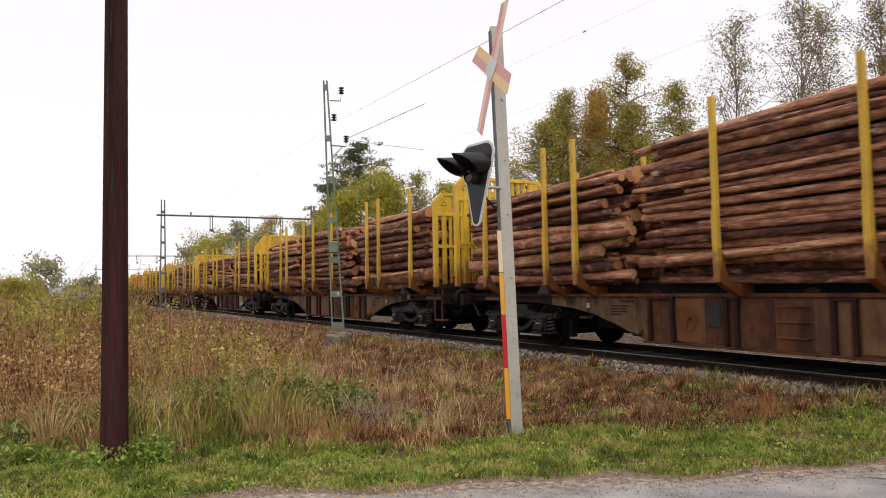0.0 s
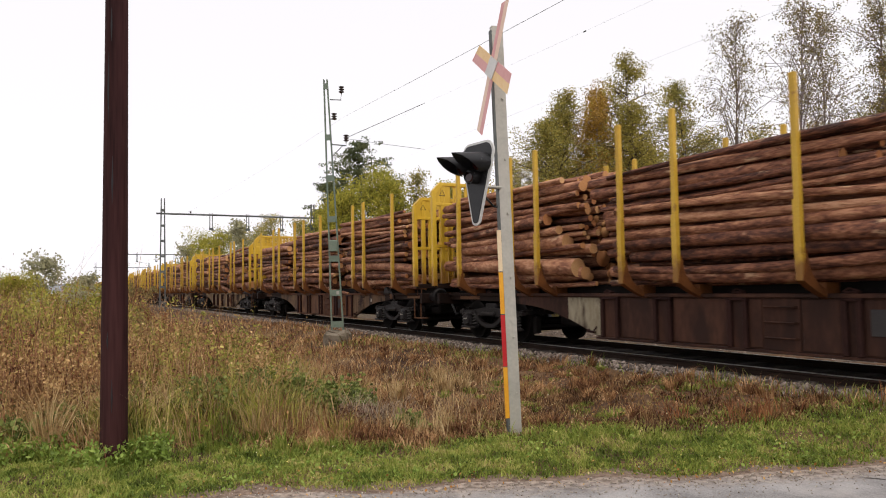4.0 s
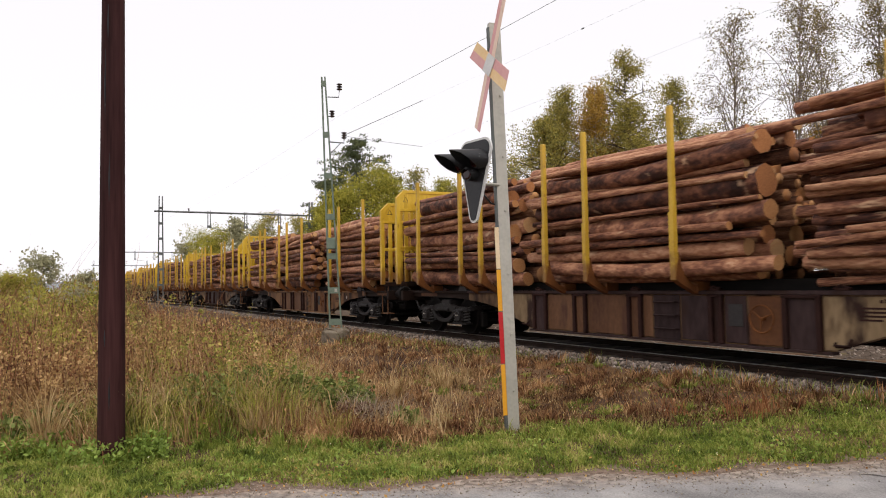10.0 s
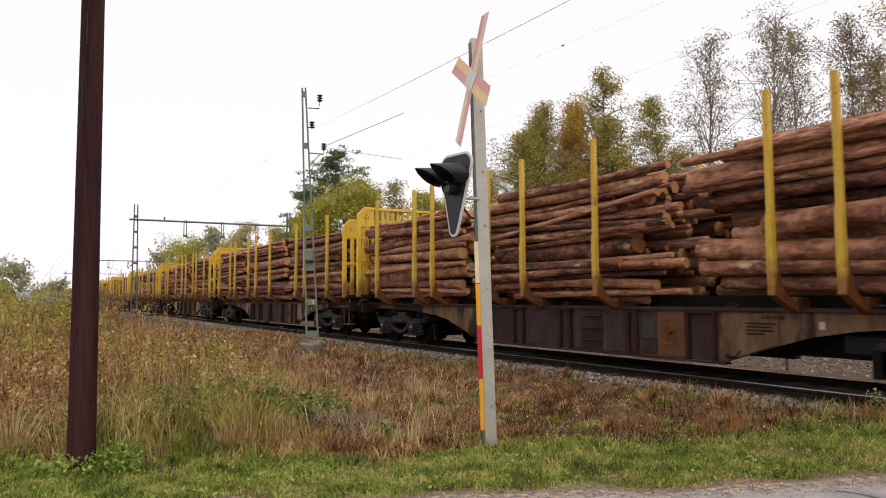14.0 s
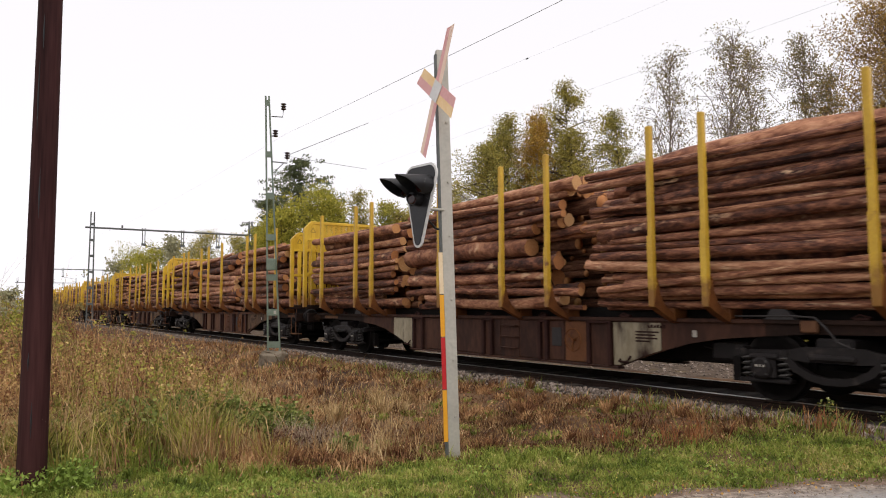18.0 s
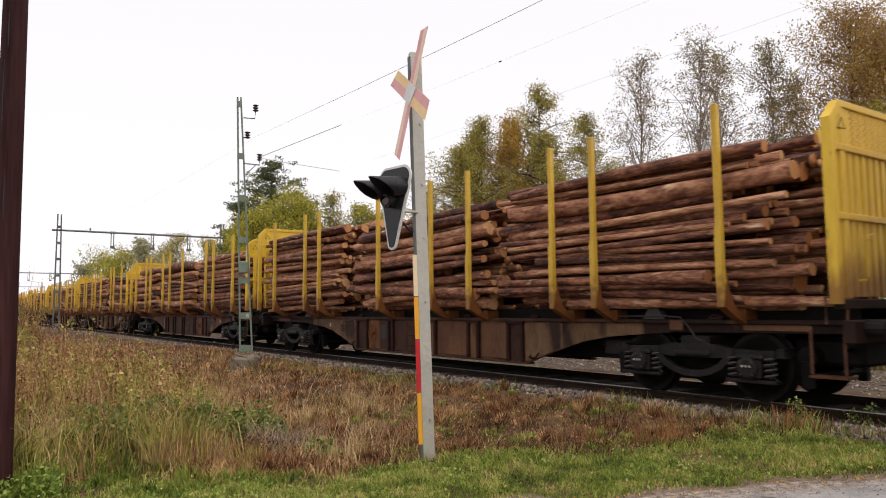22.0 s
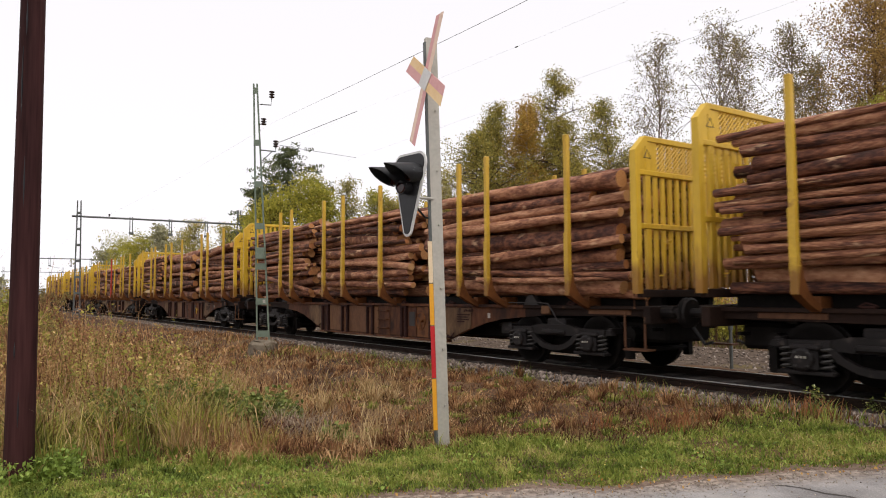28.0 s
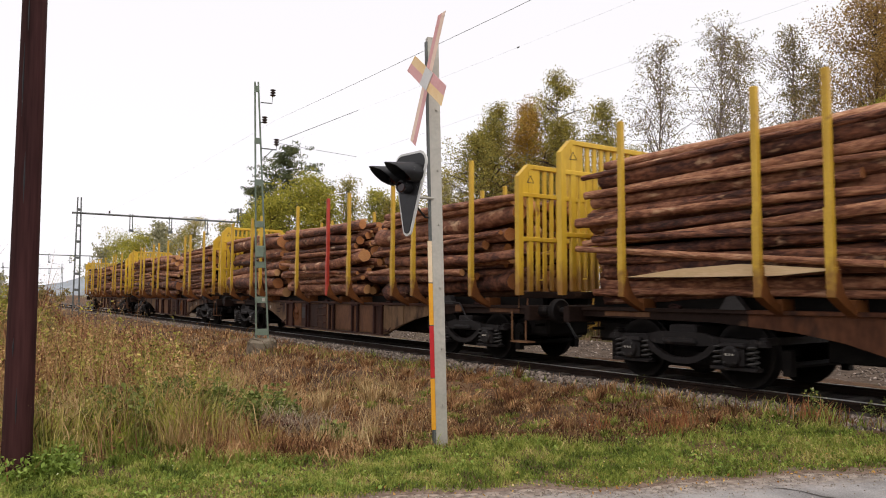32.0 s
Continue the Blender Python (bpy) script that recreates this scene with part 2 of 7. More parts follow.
M_PATH = material("brown_trackside_gravel", [(0.03, 0.022, 0.016), (0.088, 0.063, 0.047), (0.17, 0.13, 0.1)], None, 0.95, scale=3, fine=45, bump=0.9, dist=0.04, spot=(0.12, 0.09, 0.04), spot_at=0.57, spot_scale=0.8, gloss=0.1)
M_PETAL = material("small_yellow_white_petals", [(0.6, 0.45, 0.07), (0.65, 0.58, 0.2), (0.62, 0.6, 0.5)], None, 0.7, scale=3, fine=9, bump=0, island=0.8)
M_SPRING = material("dusty_spring_steel", (0.02, 0.018, 0.017), (0.075, 0.07, 0.066), 0.6, scale=10, bump=0.1, gloss=0.15)
M_RAIL = material("brown_rail_steel", (0.012, 0.008, 0.006), (0.032, 0.019, 0.014), 0.7, scale=4, fine=50, bump=0.2, gloss=0.08)
M_RAILTOP = material("worn_rail_head", (0.35, 0.34, 0.33), (0.5, 0.49, 0.47), 0.3, metal=0.9, scale=10, bump=0.02)
M_BARK = material("log_bark", [(0.01795, 0.008075, 0.006305), (0.07854, 0.02826, 0.01794), (0.2132, 0.08479, 0.04656), (0.3983, 0.1867, 0.1009), (0.561, 0.3129, 0.1843)], None, 0.72, scale=7, fine=24, bump=0.65, dist=0.1,
                  spot=(0.62, 0.41, 0.25), spot_at=0.62, spot_scale=6, per_object=0.52, stretch=(1.9, 0.1, 0.1), gloss=0.3, spread=0.115)
M_BARK_ALL = material("log_bark_inner", [(0.02, 0.01, 0.008), (0.085, 0.037, 0.023), (0.22, 0.105, 0.06), (0.42, 0.25, 0.16)], None, 0.92, scale=3.5, fine=26, bump=0.9, dist=0.03, island=0.5, stretch=(0.8, 4, 4), gloss=0.1, spread=0.14)
M_CUT = material("cut_log_end", [(0.2, 0.085, 0.04), (0.42, 0.17, 0.06), (0.55, 0.29, 0.12), (0.62, 0.42, 0.22)], None, 0.85, scale=7, fine=60, bump=0.2, per_object=0.6)
M_CUT_ALL = material("cut_log_end_inner", [(0.2, 0.085, 0.04), (0.42, 0.17, 0.06), (0.55, 0.29, 0.12), (0.62, 0.42, 0.22)], None, 0.85, scale=7, fine=60, bump=0.2, island=0.6)
M_SPLIT = material("split_pale_wood", (0.5, 0.33, 0.16), (0.68, 0.5, 0.3), 0.8, scale=4, fine=60, stretch=(0.15, 1, 1))
M_STONE = material("ballast_stone", [(0.045, 0.036, 0.03), (0.135, 0.108, 0.09), (0.25, 0.195, 0.16), (0.48, 0.41, 0.36)], None, 0.9, scale=20, fine=90, bump=0.4, island=0.65, gloss=0.15)
M_BED = material("dirty_ballast_bed", (0.06, 0.047, 0.039), (0.22, 0.18, 0.155), 0.95, scale=14, fine=70, bump=0.9, dist=0.04, gloss=0.15)
# oil stain and the shade under the train, both put into this colour
M_OILSHADEBED = material("oily_shaded_track_bed", (0.012, 0.009, 0.008), (0.04, 0.031, 0.026), 0.9, scale=14, fine=70, bump=0.9, dist=0.04, gloss=0.1)
M_LONG = material("long_straw_green_grass", [(0.045, 0.048, 0.014), (0.19, 0.19, 0.04), (0.42, 0.36, 0.09), (0.68, 0.52, 0.22)], None, 0.8, scale=2.4, fine=8, bump=0, island=0.3, through_light=0.22, gloss=0.15, spread=0.1)
M_NETTLE = material("dark_nettle_leaves", [(0.035, 0.048, 0.014), (0.12, 0.15, 0.036), (0.25, 0.29, 0.075), (0.4, 0.4, 0.13)], None, 0.65, scale=2.0, fine=5, bump=0, island=0.55, through_light=0.25, gloss=0.2, spread=0.14)
M_CRACK = material("dark_crack_grit", (0.03, 0.026, 0.023), (0.1, 0.088, 0.078), 0.95, scale=20, fine=80, bump=0.4)
M_DOCK = material("rust_red_stalks", [(0.14, 0.045, 0.02), (0.34, 0.13, 0.05), (0.5, 0.26, 0.11)], None, 0.85, scale=2, fine=6, bump=0, island=0.6, through_light=0.2)
M_SLEEPER = material("old_sleeper", (0.03, 0.024, 0.02), (0.075, 0.06, 0.05), 0.9, scale=4, bump=0.3, stretch=(1, 0.2, 1), gloss=0.15)
M_SOIL = material("soil_and_thatch", [(0.02, 0.011, 0.008), (0.065, 0.036, 0.021), (0.14, 0.08, 0.042), (0.09, 0.08, 0.03)], None, 0.95, scale=0.7, fine=14, bump=0.7, dist=0.05, gloss=0.15)
M_ASPHALT = material("worn_asphalt", (0.14, 0.132, 0.13), (0.36, 0.34, 0.33), 0.9, scale=2.2, fine=70, bump=0.8, spot=(0.36, 0.33, 0.31), spot_at=0.6, spot_scale=1.4, spread=0.15)
M_GRAVEL = material("road_edge_dirt", (0.07, 0.045, 0.031), (0.27, 0.195, 0.15), 0.95, scale=20, fine=60, bump=0.8, dist=0.03, gloss=0.15)
M_GRIT = material("pale_road_grit", [(0.12, 0.09, 0.07), (0.3, 0.25, 0.2), (0.5, 0.46, 0.4)], None, 0.9, scale=20, fine=90, bump=0.3, island=0.7)
M_BROWN = material("rusty_brown_panel", (0.08, 0.032, 0.017), (0.2, 0.085, 0.034), 0.7, scale=1.5, fine=20, bump=0.2, spot=(0.07, 0.03, 0.02), spot_at=0.56, spot_scale=2.6, per_object=0.45, gloss=0.15)
M_GREEN = material("green_grass", [(0.03517, 0.04696, 0.01153), (0.1465, 0.1986, 0.03075), (0.3223, 0.3522, 0.07303), (0.5275, 0.3973, 0.1826)], None, 0.7, scale=3.0, fine=10, bump=0, island=0.38, through_light=0.25, gloss=0.15, spread=0.11)
M_DRY = material("dry_grass", [(0.03245, 0.01372, 0.00954), (0.1622, 0.07054, 0.03392), (0.4002, 0.2204, 0.09752), (0.7354, 0.4899, 0.265)], None, 0.85, scale=2.4, fine=8, bump=0, island=0.3, through_light=0.2, gloss=0.15, spread=0.1)
M_BANK = material("dull_bank_grass", [(0.02425, 0.01226, 0.008316), (0.09794, 0.04902, 0.02402), (0.2239, 0.1266, 0.05544), (0.4291, 0.2778, 0.1386)], None, 0.85, scale=2.4, fine=8, bump=0, island=0.3, through_light=0.2, gloss=0.12, spread=0.1)
M_WEED = material("withered_weeds", [(0.03816, 0.01744, 0.01342), (0.1272, 0.05349, 0.03294), (0.2926, 0.1337, 0.0671), (0.5088, 0.2965, 0.1342), (0.4579, 0.3488, 0.122), (0.229, 0.2209, 0.061)], None, 0.85, scale=2.0, fine=7, bump=0, island=0.28, through_light=0.2, gloss=0.15, spread=0.1)
M_THATCH = material("brown_thatch", [(0.02912, 0.01164, 0.00954), (0.1352, 0.05432, 0.0318), (0.3536, 0.1843, 0.09328), (0.5824, 0.3977, 0.2332)], None, 0.9, scale=2.4, fine=8, bump=0, island=0.3, gloss=0.1, spread=0.1)
M_HAZYTWIG = material("grey_birch_twigs", (0.17, 0.13, 0.115), (0.33, 0.275, 0.245), 0.9, scale=4, bump=0.2, gloss=0.1)
M_BIRCHBARK = material("birch_bark", (0.28, 0.26, 0.24), (0.55, 0.52, 0.48), 0.85, scale=3, fine=20, bump=0.3, spot=(0.05, 0.04, 0.035), spot_at=0.55, spot_scale=4, stretch=(1, 1, 2.5))
M_TWIG = material("dark_twigs", (0.05, 0.035, 0.028), (0.12, 0.085, 0.07), 0.9, scale=4, bump=0.2, gloss=0.15)
M_GALV = material("galvanised_steel", (0.38, 0.36, 0.315), (0.54, 0.51, 0.445), 0.5, metal=0.35, scale=3, fine=30, bump=0.08, spot=(0.22, 0.22, 0.2), spot_at=0.62)
M_POST = material("creosoted_wood", (0.017, 0.007, 0.007), (0.066, 0.026, 0.025), 0.8, scale=5, fine=40, bump=0.5, stretch=(1, 1, 0.06), gloss=0.08)
M_MASTGREEN = material("weathered_green_steel", (0.1, 0.135, 0.1), (0.19, 0.23, 0.175), 0.6, scale=3, fine=30, bump=0.1, spot=(0.1, 0.06, 0.04), spot_at=0.68, spot_scale=7)
M_GREYSTEEL = material("grey_mast_steel", (0.07, 0.076, 0.074), (0.15, 0.158, 0.15), 0.6, scale=3, bump=0.1)
M_PORCELAIN = material("dark_porcelain", (0.03, 0.02, 0.018), (0.06, 0.04, 0.035), 0.25, scale=8, bump=0)
M_WIRE = material("wire_copper_dark", (0.1, 0.1, 0.1), (0.16, 0.155, 0.15), 0.6, metal=0.4, scale=5, bump=0)
M_CONCRETE = material("rough_concrete", (0.1, 0.075, 0.05), (0.24, 0.2, 0.15), 0.92, scale=4, fine=40, bump=0.6, spot=(0.14, 0.13, 0.07), spot_at=0.58)
M_BLACK = material("black_signal_paint", (0.008, 0.008, 0.009), (0.022, 0.022, 0.024), 0.42, scale=6, bump=0.05, spot=(0.35, 0.34, 0.33), spot_at=0.68, spot_scale=22)
M_RIM = material("white_rim_paint", (0.55, 0.54, 0.52), (0.72, 0.71, 0.69), 0.5, scale=6, bump=0.05, spot=(0.25, 0.25, 0.24), spot_at=0.68, spot_scale=14)
M_SIGNRED = material("faded_red_sheet", (0.62, 0.28, 0.27), (0.74, 0.42, 0.4), 0.5, scale=3, bump=0.02)
M_SIGNYEL = material("faded_yellow_sheet", (0.74, 0.47, 0.2), (0.85, 0.64, 0.36), 0.5, scale=3, bump=0.02)
M_SIGNPALE = material("bleached_sign_sheet", (0.72, 0.5, 0.38), (0.82, 0.64, 0.52), 0.5, scale=3, bump=0.02)
M_TAPERED = material("red_post_marker", (0.42, 0.012, 0.02), (0.55, 0.03, 0.03), 0.45, scale=3, bump=0.02)
M_TAPEYEL = material("orange_post_marker", (0.7, 0.3, 0.015), (0.8, 0.4, 0.04), 0.45, scale=3, bump=0.02)
M_TAPEWHITE = material("pale_post_marker", (0.7, 0.5, 0.3), (0.8, 0.66, 0.45), 0.5, scale=3, bump=0.02)
M_LENS = material("dark_red_lens", (0.02, 0.004, 0.004), (0.03, 0.005, 0.005), 0.15, scale=4, bump=0)


def leaf_material(name, colours):
    return material(name, colours, None, 0.75, scale=0.9, fine=2.4, bump=0, island=0.4, through_light=0.35, gloss=0.15, spread=0.16)


# dirt swept from the verge over the asphalt's rim
def dirt_over_asphalt(mat):
    nodes, links = mat.node_tree.nodes, mat.node_tree.links
    bsdf = nodes["Principled BSDF"]
    under = bsdf.inputs["Base Color"].links[0].from_socket
    coord = nodes.new("ShaderNodeTexCoord")
    dot = nodes.new("ShaderNodeVectorMath")
    dot.operation = "DOT_PRODUCT"
    dot.inputs[1].default_value = (-0.09, 1.0, 0.0)
    links.new(coord.outputs["Object"], dot.inputs[0])
    total = dot.outputs["Value"]
    for scale, share in ((1.1, 0.3), (9.0, 0.3), (60.0, 0.4)):
        tex = nodes.new("ShaderNodeTexNoise")
        tex.inputs["Scale"].default_value, tex.inputs["Detail"].default_value = scale, 5.0
        links.new(coord.outputs["Object"], tex.inputs["Vector"])
        m = nodes.new("ShaderNodeMath")
        m.operation = "MULTIPLY_ADD"
        m.inputs[1].default_value = share
        links.new(tex.outputs[0], m.inputs[0])
        links.new(total, m.inputs[2])
        total = m.outputs[0]
    edge = nodes.new("ShaderNodeMapRange")
    edge.inputs[1].default_value, edge.inputs[2].default_value = 5.72, 6.06
    links.new(total, edge.inputs[0])
    tone = nodes.new("ShaderNodeValToRGB")
    tone.color_ramp.elements[0].color, tone.color_ramp.elements[1].color = (0.11, 0.078, 0.058, 1), (0.36, 0.29, 0.235, 1)
    grit = nodes.new("ShaderNodeTexNoise")
    grit.inputs["Scale"].default_value, grit.inputs["Detail"].default_value = 14.0, 12.0
    links.new(coord.outputs["Object"], grit.inputs["Vector"])
    wide = nodes.new("ShaderNodeMapRange")
    wide.inputs[1].default_value, wide.inputs[2].default_value = 0.36, 0.66
    links.new(grit.outputs[0], wide.inputs[0])
    links.new(wide.outputs[0], tone.inputs[0])
    mix = nodes.new("ShaderNodeMixRGB")
    links.new(edge.outputs[0], mix.inputs[0])
    links.new(under, mix.inputs[1])
    links.new(tone.outputs[0], mix.inputs[2])
    links.new(mix.outputs[0], bsdf.inputs["Base Color"])


dirt_over_asphalt(M_ASPHALT)
L_GREEN = leaf_material("green_birch_leaves", [(0.06875, 0.0744, 0.0275), (0.2375, 0.222, 0.0625), (0.45, 0.366, 0.0875), (0.65, 0.444, 0.1063)])
L_GOLD = leaf_material("golden_brown_leaves", [(0.115, 0.0728, 0.03), (0.345, 0.2072, 0.054), (0.552, 0.3472, 0.072), (0.437, 0.3696, 0.078)])
L_OLIVE = leaf_material("turning_birch_leaves", [(0.08464, 0.07713, 0.02875), (0.2645, 0.229, 0.05875), (0.4549, 0.3736, 0.08), (0.529, 0.4338, 0.09375)])
L_BROWN = leaf_material("brown_autumn_leaves", [(0.08299, 0.05174, 0.03029), (0.2655, 0.1604, 0.06056), (0.4537, 0.2898, 0.08479), (0.3984, 0.3312, 0.08479)])
L_PALE = leaf_material("thin_grey_green_leaves", [(0.086, 0.0704, 0.036), (0.1892, 0.154, 0.064), (0.301, 0.2376, 0.084), (0.3956, 0.2728, 0.088)])
L_YELLOW = leaf_material("yellow_green_leaves", [(0.11, 0.115, 0.025), (0.3, 0.29, 0.05), (0.48, 0.43, 0.07), (0.58, 0.47, 0.1)])
L_DARK = leaf_material("dark_pine_needles", [(0.04, 0.054, 0.03), (0.095, 0.115, 0.055), (0.17, 0.185, 0.085), (0.25, 0.235, 0.11)])
# distance haze is mixed into this paler leaf colour
L_FAR = leaf_material("haze_tinted_far_leaves", [(0.22, 0.22, 0.14), (0.33, 0.32, 0.2), (0.42, 0.4, 0.24), (0.48, 0.42, 0.24)])
L_WILLOW = leaf_material("olive_willow_leaves", [(0.08, 0.08, 0.024), (0.26, 0.25, 0.05), (0.46, 0.42, 0.08), (0.55, 0.43, 0.13)])
L_FALLEN = leaf_material("fallen_yellow_leaves", [(0.2, 0.08, 0.03), (0.46, 0.22, 0.06), (0.66, 0.43, 0.14), (0.75, 0.62, 0.42)])


# ---- ground ----
def rise(a, b, v):
    t = np.clip((v - a) / (b - a), 0, 1)
    return t * t * (3 - 2 * t)


def road_edge(x):
    return 5.62 + 0.09 * x - 0.35 * np.clip(-1.6 - x, 0, 9) + 0.07 * np.sin(x * 2.3) + 0.05 * np.sin(x * 5.1 + 1)


def road_height(x):
    return -0.275 + 0.2 * rise(3.5, 8.0, x)


def ground_height(x, y):
    s, q = -math.sin(HEAD) * x + math.cos(HEAD) * y, math.cos(HEAD) * x + math.sin(HEAD) * y
    near = rise(90, 40, np.hypot(x, y))
    z = -0.285 + near * (0.25 + 0.75 * rise(6.9, 8.4, y - 0.12 * x)) * (0.035 * np.sin(x * 1.7 + y * 0.6) + 0.03 * np.sin(y * 2.3 - x * 0.8) + 0.02 * np.sin(x * 5.3 + y * 4.1))
    beyond_verge = rise(6.9, 8.6, y - 0.12 * x)
    z = z - 0.3 * np.exp(-((q - 4.6) / 1.5) ** 2) * rise(5.5, 9, s) * beyond_verge
    z = z - 0.35 * rise(3.4, -1.5, q) * rise(6.9, 11, s)
    z = z + 0.2 * np.exp(-((x + 0.4) / 0.8) ** 2 - ((y - 10.8) / 1.1) ** 2) + 0.12 * np.exp(-((x - 2.4) / 0.6) ** 2 - ((y - 9.2) / 0.5) ** 2)
    z = z + 0.1 * rise(5.8, 8.0, q) * rise(13.5, 12.0, q) - 0.22 * rise(8.3, 8.7, q) * rise(11.4, 11.0, q)
    z = z - 0.25 * rise(12.2, 14.5, q)
    under_road = rise(-0.05, -0.25, y - road_edge(x)) * rise(8.4, 8.0, q) * rise(60, 40, np.abs(x))
    return z * (1 - under_road) + (road_height(x) - 0.05) * under_road


def graded(inner, step, far):
    out, v, d = [], inner, step
    while v < far:
        d *= 1.22
        v += d
        out.append(v)
    return out


def build_ground():
    xs = np.arange(-26, 22.01, 0.3)
    xs = np.concatenate([[-v for v in graded(26, 0.3, 3000)][::-1], xs, graded(22, 0.3, 3000)])
    ys = np.arange(2.0, 40.01, 0.3)
    ys = np.concatenate([[2 - v for v in graded(0, 0.3, 3000)][::-1], ys, graded(40, 0.3, 3000)])
    gx, gy = np.meshgrid(xs, ys)
    verts = np.stack([gx, gy, ground_height(gx, gy)], -1).reshape(-1, 3)
    n = len(xs)
    i, j = np.meshgrid(np.arange(n - 1), np.arange(len(ys) - 1))
    a = (j * n + i).ravel()
    me = raw_mesh("ground", verts, np.stack([a, a + 1, a + n + 1, a + n], 1).ravel(), 4, M_SOIL, smooth=True)
    tagged(new("ground", me), "brown soil and matted dry grass beside the railway", "ground", kind="structure")


def build_road():
    xs = np.arange(-9, 10.01, 0.2)
    verts, loops = [], []
    cols = np.concatenate([np.linspace(-9, 0, 6), np.linspace(0.12, 1, 10)])
    for x in xs:
        e = road_edge(x)
        for c in cols:
            y = e * c if c > 0 else c
            verts.append((x, y, road_height(x)))
    n = len(cols)
    for i in range(len(xs) - 1):
        for j in range(n - 1):
            q = math.cos(HEAD) * xs[i] + math.sin(HEAD) * verts[i * n + j][1]
            if q < 8.1:
                loops += [i * n + j, (i + 1) * n + j, (i + 1) * n + j + 1, i * n + j + 1]
    for k, (x, y, z) in enumerate(verts):
        over = math.cos(HEAD) * x + math.sin(HEAD) * y - 8.1
        if over > 0:
            verts[k] = (x - over * math.cos(HEAD), y - over * math.sin(HEAD), z)
    me = raw_mesh("road", verts, loops, 4, M_ASPHALT, smooth=True)
    tagged(new("road", me), "grey worn asphalt road with a crumbling edge", "road", kind="structure")
    # crumbled dirt along the edge
    rng = np.random.default_rng(5)
    verts, loops = [], []
    for k, x in enumerate(np.arange(-9, 6.6, 0.12)):
        e = road_edge(x)
        inner, outer = e - 0.03 - 0.03 * rng.random(), e + 0.1 + 0.2 * rng.random()
        for y in (inner, e + 0.02, outer):
            low = road_height(x) if y <= e else max(road_height(x) - 0.03 * (y > e + 0.05), float(ground_height(x, y)))
            verts.append((x, y, low + (-0.004 if y == inner else 0.004)))
        if k:
            for j in (0, 1):
                a = (k - 1) * 3 + j
                loops += [a, a + 3, a + 4, a + 1]
    tagged(new("road_edge", raw_mesh("road_edge", verts, loops, 4, M_GRAVEL, smooth=True)), "brown dirt and grit along the asphalt edge", "dirt strip", kind="structure")


def build_crack():
    """A winding crack in the asphalt, a shallow strip of dark grit."""
    rng = random.Random(31)
    line = [(3.2, 5.62), (3.32, 5.6), (3.42, 5.52), (3.5, 5.36), (3.62, 5.26), (3.7, 5.1), (3.84, 4.94), (3.95, 4.72), (4.15, 4.4), (4.2, 4.1)]
    bm = bmesh.new()
    prev = None
    for i, (x, y) in enumerate(line):
        w = 0.004 + 0.011 * rng.random()
        dx, dy = rng.gauss(0, 0.012), rng.gauss(0, 0.012)
        z = float(road_height(np.array(x))) + 0.004
        pair = [bm.verts.new((x + dx - w, y + dy - w * 0.6, z)), bm.verts.new((x + dx + w, y + dy + w * 0.6, z))]
        if prev:
            bm.faces.new((prev[0], prev[1], pair[1], pair[0]))
        prev = pair
    tagged(part("road_crack", bm, M_CRACK), "dark winding crack in the asphalt", "crack", kind="structure")


def build_grit():
    rng = np.random.default_rng(6)
    x = -5 + 12 * rng.random(4200)
    y = road_edge(x) - 0.12 + rng.normal(0, 0.22, len(x))
    z = np.where(y < road_edge(x), road_height(x), np.maximum(road_height(x) - 0.02, ground_height(x, y))) + 0.01
    keep = math.cos(HEAD) * x + math.sin(HEAD) * y < 7.8
    me = stones("road_grit", np.stack([x, y, z - 0.006], 1)[keep], 0.007, M_GRIT, 7)
    tagged(new("road_grit", me), "loose grit and small stones along the road edge", "grit", kind="stuff")


def stones(name, xyz, size, mat, seed):
    """Many small angular stones in one mesh."""
    rng = np.random.default_rng(seed)
    n = len(xyz)
    base = np.array([(1, 0, 0), (-1, 0, 0), (0, 1, 0), (0, -1, 0), (0, 0, 1), (0, 0, -1)], float)
    tri = np.array([(0, 2, 4), (2, 1, 4), (1, 3, 4), (3, 0, 4), (2, 0, 5), (1, 2, 5), (3, 1, 5), (0, 3, 5)])
    v = base[None] * (0.6 + 0.7 * rng.random((n, 6, 1))) + rng.normal(0, 0.22, (n, 6, 3))
    a = rng.random(n) * 6.283
    c, sn = np.cos(a)[:, None], np.sin(a)[:, None]
    v = np.stack([v[..., 0] * c - v[..., 1] * sn, v[..., 0] * sn + v[..., 1] * c, v[..., 2] * 0.8], -1)
    v = v * (size * (0.6 + 0.8 * rng.random(n)))[:, None, None] + np.asarray(xyz)[:, None, :]
    loops = (tri[None] + (np.arange(n) * 6)[:, None, None]).ravel()
    return raw_mesh(name, v.reshape(-1, 3), loops, 3, mat)


def bed_height(q):
    """Height of the ballast across the line; q counted from the track's middle."""
    a = np.abs(q)
    return -0.13 - 0.2 * rise(1.15, 1.85, a) - 0.06 * rise(0.5, 0.72, a) * rise(1.0, 0.8, a)


